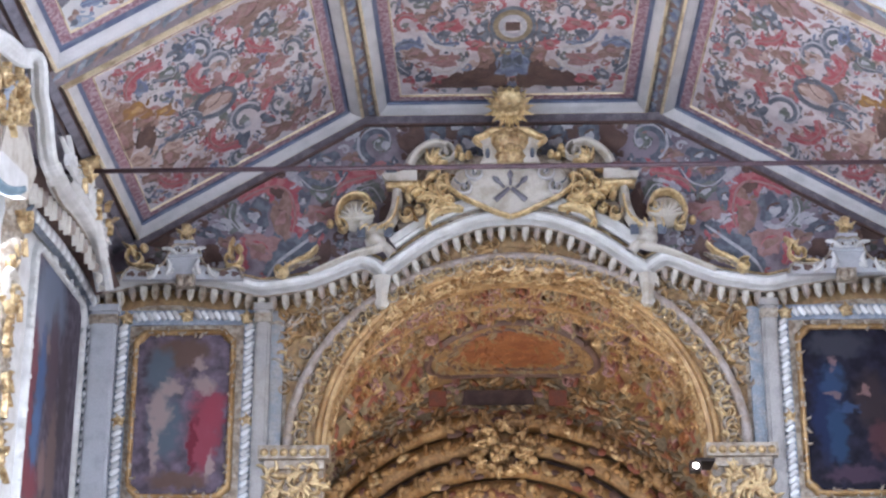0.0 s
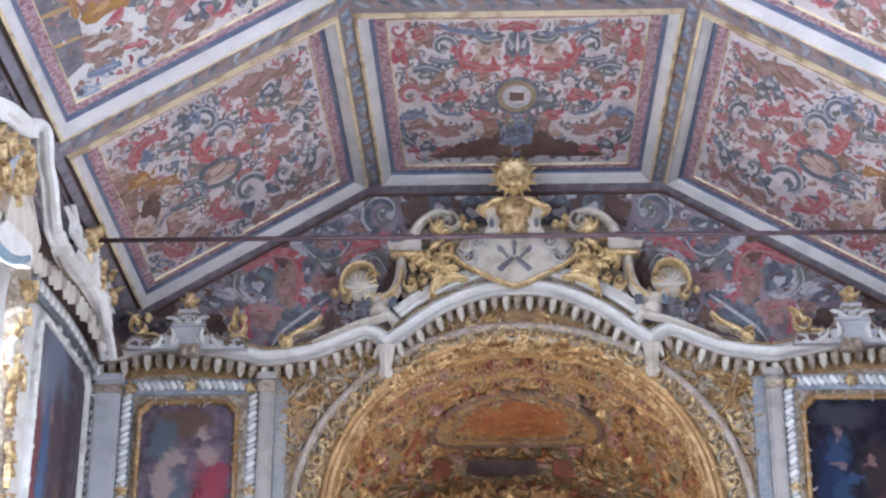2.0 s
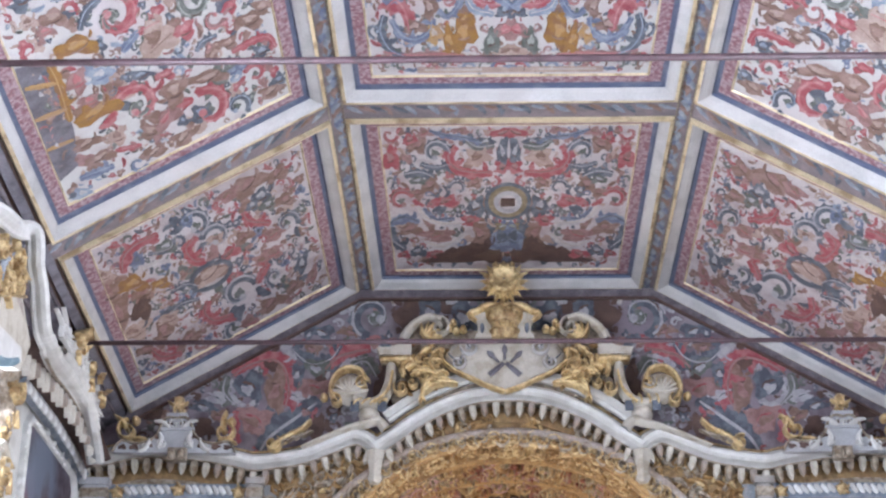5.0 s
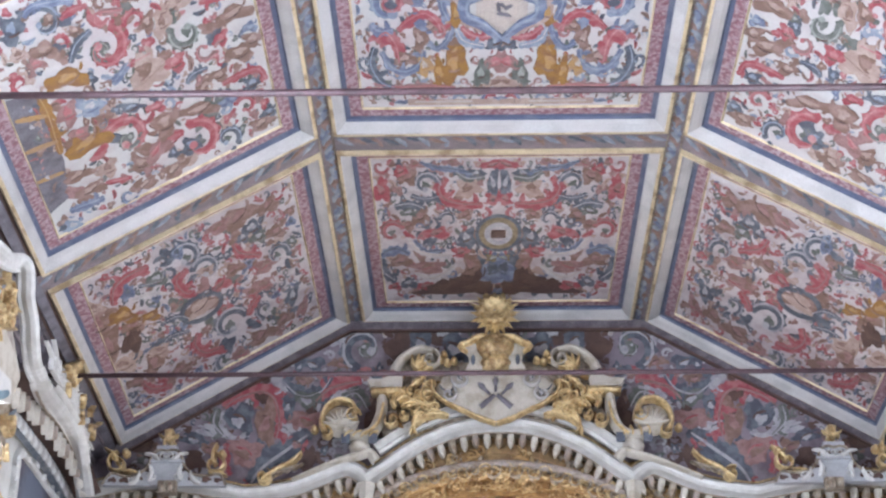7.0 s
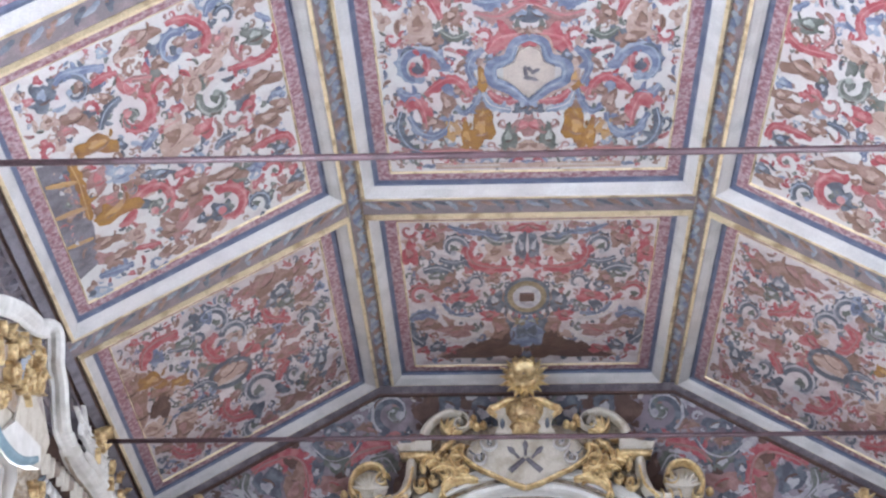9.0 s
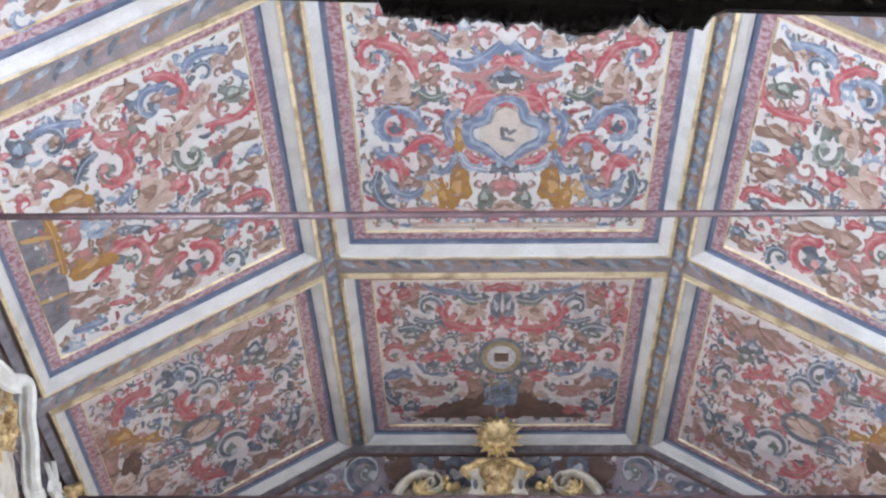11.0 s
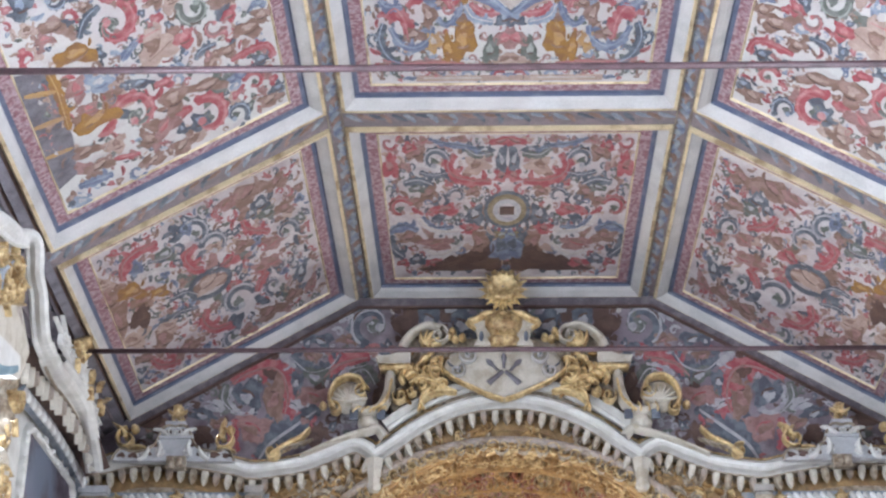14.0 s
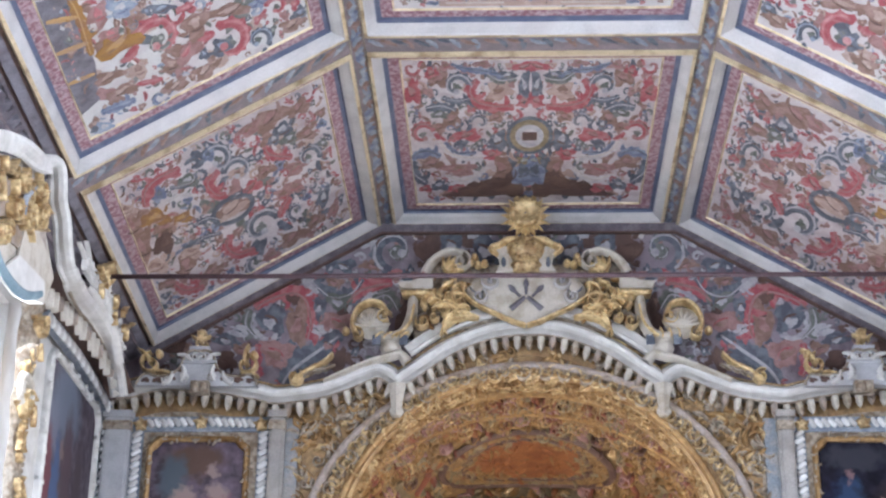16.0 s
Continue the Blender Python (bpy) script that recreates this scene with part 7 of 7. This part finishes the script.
picture(W0, 16.3, 18.35, 4.7, 7.5, "tall oil painting of blue and red patches on the side wall", "canvas_side", 6, "cool_white", "cool_white")
TEETH = [(15.9, 7.95), (16.48, 8.05), (17.2, 8.13), (17.72, 8.16), (18.59, 8.15), (19.23, 8.09), (19.5, 8.0)]
W3 = inboard(0.3)
rail("white_moulding", [(17.0, 8.55, 0.62), (17.3, 8.5, 0.5), (17.92, 8.54, 0.45), (18.68, 8.52, 0.42), (19.24, 8.32, 0.38), (19.57, 8.1, 0.35)], 0.2, 0.12, "cool_white", wc)
rail("upper_fillet", [(17.0, 8.72, 0.62), (17.3, 8.66, 0.5), (17.92, 8.7, 0.45), (18.68, 8.68, 0.42), (19.24, 8.46, 0.38), (19.57, 8.22, 0.35)], 0.07, 0.10, "cool_white", wc)
rail("gilt_line", [(16.9, 8.4, 0.52), (17.3, 8.36, 0.42), (17.92, 8.4, 0.38), (18.68, 8.38, 0.36), (19.24, 8.2, 0.33), (19.57, 8.0, 0.3)], 0.035, 0.10, "gold_pale", wc)
rail("frieze", [(15.9, 8.1, 0.2), (16.5, 8.17, 0.2), (17.72, 8.22, 0.2), (18.6, 8.2, 0.2), (19.5, 8.05, 0.2)], 0.42, 0.03, "umber", wc)
fringe(W3, curve(TEETH, 4), 0.2, -0.10, wc, 0.02, (tongue_side, tongue_side, tongue_small))
# leafy cresting above the side cornice
W4 = inboard(0.48)
crest = thing("leafy_crest", W4.at(18.0, 8.4), "white and gilt leafy cresting on the side cornice", "crest")
rnd = random.Random(77)
LONG_W4 = inboard(0.48)
LONG_W4.u = LONG_W4.u * 2.2
g = Geo(LONG_W4)
for i in range(8):
    y = (17.3 + 0.26 * i) / 2.2
    z = 8.82 if i < 5 else 8.82 - 0.08 * (i - 4)
    for a, r, w in ((1.75, 0.34, 0.05), (1.2, 0.42, 0.055), (0.75, 0.36, 0.05), (0.35, 0.24, 0.045)):
        a += 0.25 * math.sin(1.7 * i)
        g.leaf(y, z, r * (0.85 + 0.2 * math.sin(2.3 * i + 3 * a)), a, w, 0.05, 0.7 if i % 2 else -0.7, 0.0, 3)
    g.spiral(y + 0.04, z + 0.08, 0.055, 1.3, 1.0 + i, 1 if i % 2 else -1, 0.025, 0.05, 0.01)
part("white_sprays", g, "cool_white", crest, "white pierced leaf sprays", True, "stuff")
g = Geo(W4)
g.ribbon(curve([(17.4, 8.68), (18.0, 8.74), (18.7, 8.7), (19.3, 8.45)], 6), [0.12] * 19, 0.08)
part("white_leaves", g, "cool_white", crest, "", True, "stuff")
g = Geo(W4)
for i in range(14):
    g.leaf(17.9 + rnd.uniform(-0.1, 1.6), 8.66 + rnd.uniform(0, 0.35), rnd.uniform(0.12, 0.25), rnd.uniform(0.5, 2.5), 0.07, 0.06, rnd.uniform(-2, 2), 0.05, 3)
part("gilt_leaves", g, "gold", crest, "", True, "stuff")
rod_end = thing("rod_bracket", W4.at(18.6, 8.9), "gilded carved bracket holding the tie rod", "bracket")
g = Geo()
for i in range(9):
    a = 0.7 * i
    g.tube([(-4.66, 16.4 + 0.03 * math.cos(a), 8.3 + 0.02 * i), (-4.5 + 0.03 * math.sin(a), 16.4 + 0.07 * math.cos(a), 8.28 + 0.03 * i), (-4.38, 16.4 + 0.05 * math.sin(a), 8.36 + 0.02 * i)], [0.03, 0.045, 0.015], 6)
part("leaf_socket", g, "gold", rod_end, "", True)

# window surround that swells into the nave, with its white crest
W7 = inboard(0.75)
sur = thing("window_surround", W7.at(15.5, 7.6), "white and gilt carved surround of the side window", "window surround")
rail("white_moulding", [(13.3, 8.4, 0.75), (14.0, 8.77, 0.75), (14.72, 9.05, 0.75), (15.38, 9.21, 0.75), (15.88, 9.42, 0.75), (16.03, 9.28, 0.75), (16.1, 9.12, 0.74), (16.33, 8.98, 0.73), (16.47, 8.78, 0.72), (16.68, 8.6, 0.68), (17.0, 8.55, 0.62)], 0.17, 0.12, "cool_white", sur, "white waving moulding")
g = Geo(W7)
g.slab([(13.4, 7.9), (15.9, 7.95), (16.5, 8.1), (16.75, 8.5), (16.3, 8.8), (16.05, 9.1), (15.8, 9.3), (15.3, 9.2), (14.5, 8.88), (13.4, 8.5)], -0.25, -0.12)
part("panel", g, "arms", sur, "ivory panel")
g = Geo(W7)
g.slab([(13.6, 8.0), (15.4, 8.25), (16.28, 8.5), (16.3, 8.66), (15.9, 9.0), (15.78, 9.2), (15.3, 9.05), (14.5, 8.78), (13.6, 8.4)], -0.119, -0.1)
part("gilt_ground", g, "dusty", sur, "worn rose and gilt ground")
part("ivory_field", Geo(W7).slab([(15.3, 8.16), (16.2, 8.26), (16.24, 8.58), (15.86, 8.68), (15.4, 8.46)], -0.0985, -0.08), "arms", sur, "ivory field")
part("lower_field", Geo(W7).slab([(14.9, 7.86), (15.4, 7.84), (16.3, 8.12), (16.24, 8.255), (15.3, 8.15)], -0.0985, -0.07), "cool_white", sur, "bluish white field")
g = Geo(W7)
for i in range(5):
    a = 0.5 + 1.26 * i
    g.leaf(15.26, 8.8, 0.22 + 0.1 * abs(math.cos(a)), a, 0.1, 0.04, 0.3, -0.07, 2)
part("grey_leaf", g, "sky_blue", sur, "grey-blue painted leaf", True)
g = Geo(W7)
for i in range(26):
    f = (i % 13) / 12
    y, z = (14.35 + 1.5 * f, 8.62 + 0.5 * f - 0.12 * f * f) if i < 13 else (14.6 + 1.2 * f, 8.24 + 0.42 * f)
    g.leaf(y, z, rnd.uniform(0.2, 0.36), (0.3 if i < 13 else 0.6) + rnd.uniform(-0.8, 0.8), 0.09, 0.08, rnd.uniform(-2, 2), -0.1, 4)
for y, z, r in ((15.62, 9.0, 0.16), (15.02, 8.84, 0.14), (15.7, 8.76, 0.15), (15.3, 8.56, 0.13), (14.9, 8.5, 0.15), (14.6, 8.1, 0.14)):
    g.spiral(y, z, r, 1.4, 1 + y, 1, 0.07, 0.1, -0.09)
    g.dome(y, z, 0.05, 0.04, 0.12, -0.09)
part("gilt_foliage", g, "gold", sur, "", True)
g = Geo(W7)
g.ribbon(curve([(14.2, 8.05), (14.58, 7.93), (15.02, 7.83), (15.63, 7.88), (16.2, 8.1)], 6), [0.12] * 25, 0.05, -0.11)
part("teal_band", g, "teal", sur, "teal painted band", True)
W2 = inboard(0.2)
herm = thing("gilded_herm", W2.at(15.7, 0), "gilded carved upright beside the side window", "carved upright")
g = Geo(W2)
line = [(5.0, 0.16), (5.4, 0.2), (5.75, 0.12), (6.0, 0.22), (6.4, 0.16), (6.7, 0.26), (6.85, 0.18), (7.1, 0.24), (7.4, 0.28), (7.6, 0.2), (7.75, 0.3), (7.85, 0.3)]
g.loft([[(15.66 + 0.9 * w * math.cos(a), z, -0.05 + 0.5 * w * math.sin(a)) for a in (0, 0.63, 1.26, 1.88, 2.51, 3.14)] for z, w in line], cap=False)
part("shaft", g, "gold_pale", herm, "", True)
g = Geo(W2)
for i in range(30):
    g.leaf(15.66 + rnd.uniform(-0.2, 0.2), rnd.uniform(5.0, 7.7), rnd.uniform(0.12, 0.3), rnd.uniform(0, 6.28), 0.12, 0.06, rnd.uniform(-2, 2), 0.03, 3)
g.spiral(15.5, 6.65, 0.17, 1.5, 1, 1, 0.08, 0.1, 0.05)
g.spiral(15.66, 7.55, 0.15, 1.5, 1, -1, 0.08, 0.1, 0.05)
part("carved_leaves", g, "gold", herm, "", True, "stuff")
part("base", Geo(W2).box(15.45, 15.9, -0.12, 5.0, -0.3, 0.03), "cool_white", herm)
g = Geo(W2)
for i in range(24):
    g.dome(15.95 - 0.02 * math.sin(i), 5.0 + 0.075 * i, 0.06, 0.04, 0.05, -0.05)
part("bead_edge", g, "gold_pale", herm, "", True, "stuff")
g = Geo(W2)
g.ring(15.45, 6.78, 0.2, 0.16, 0.07, 0.06, 0.06, 20)
g.ring(15.45, 6.78, 0.1, 0.08, 0.04, 0.05, 0.06, 16)
part("oval_boss", g, "arms", herm, "ivory oval boss", True)
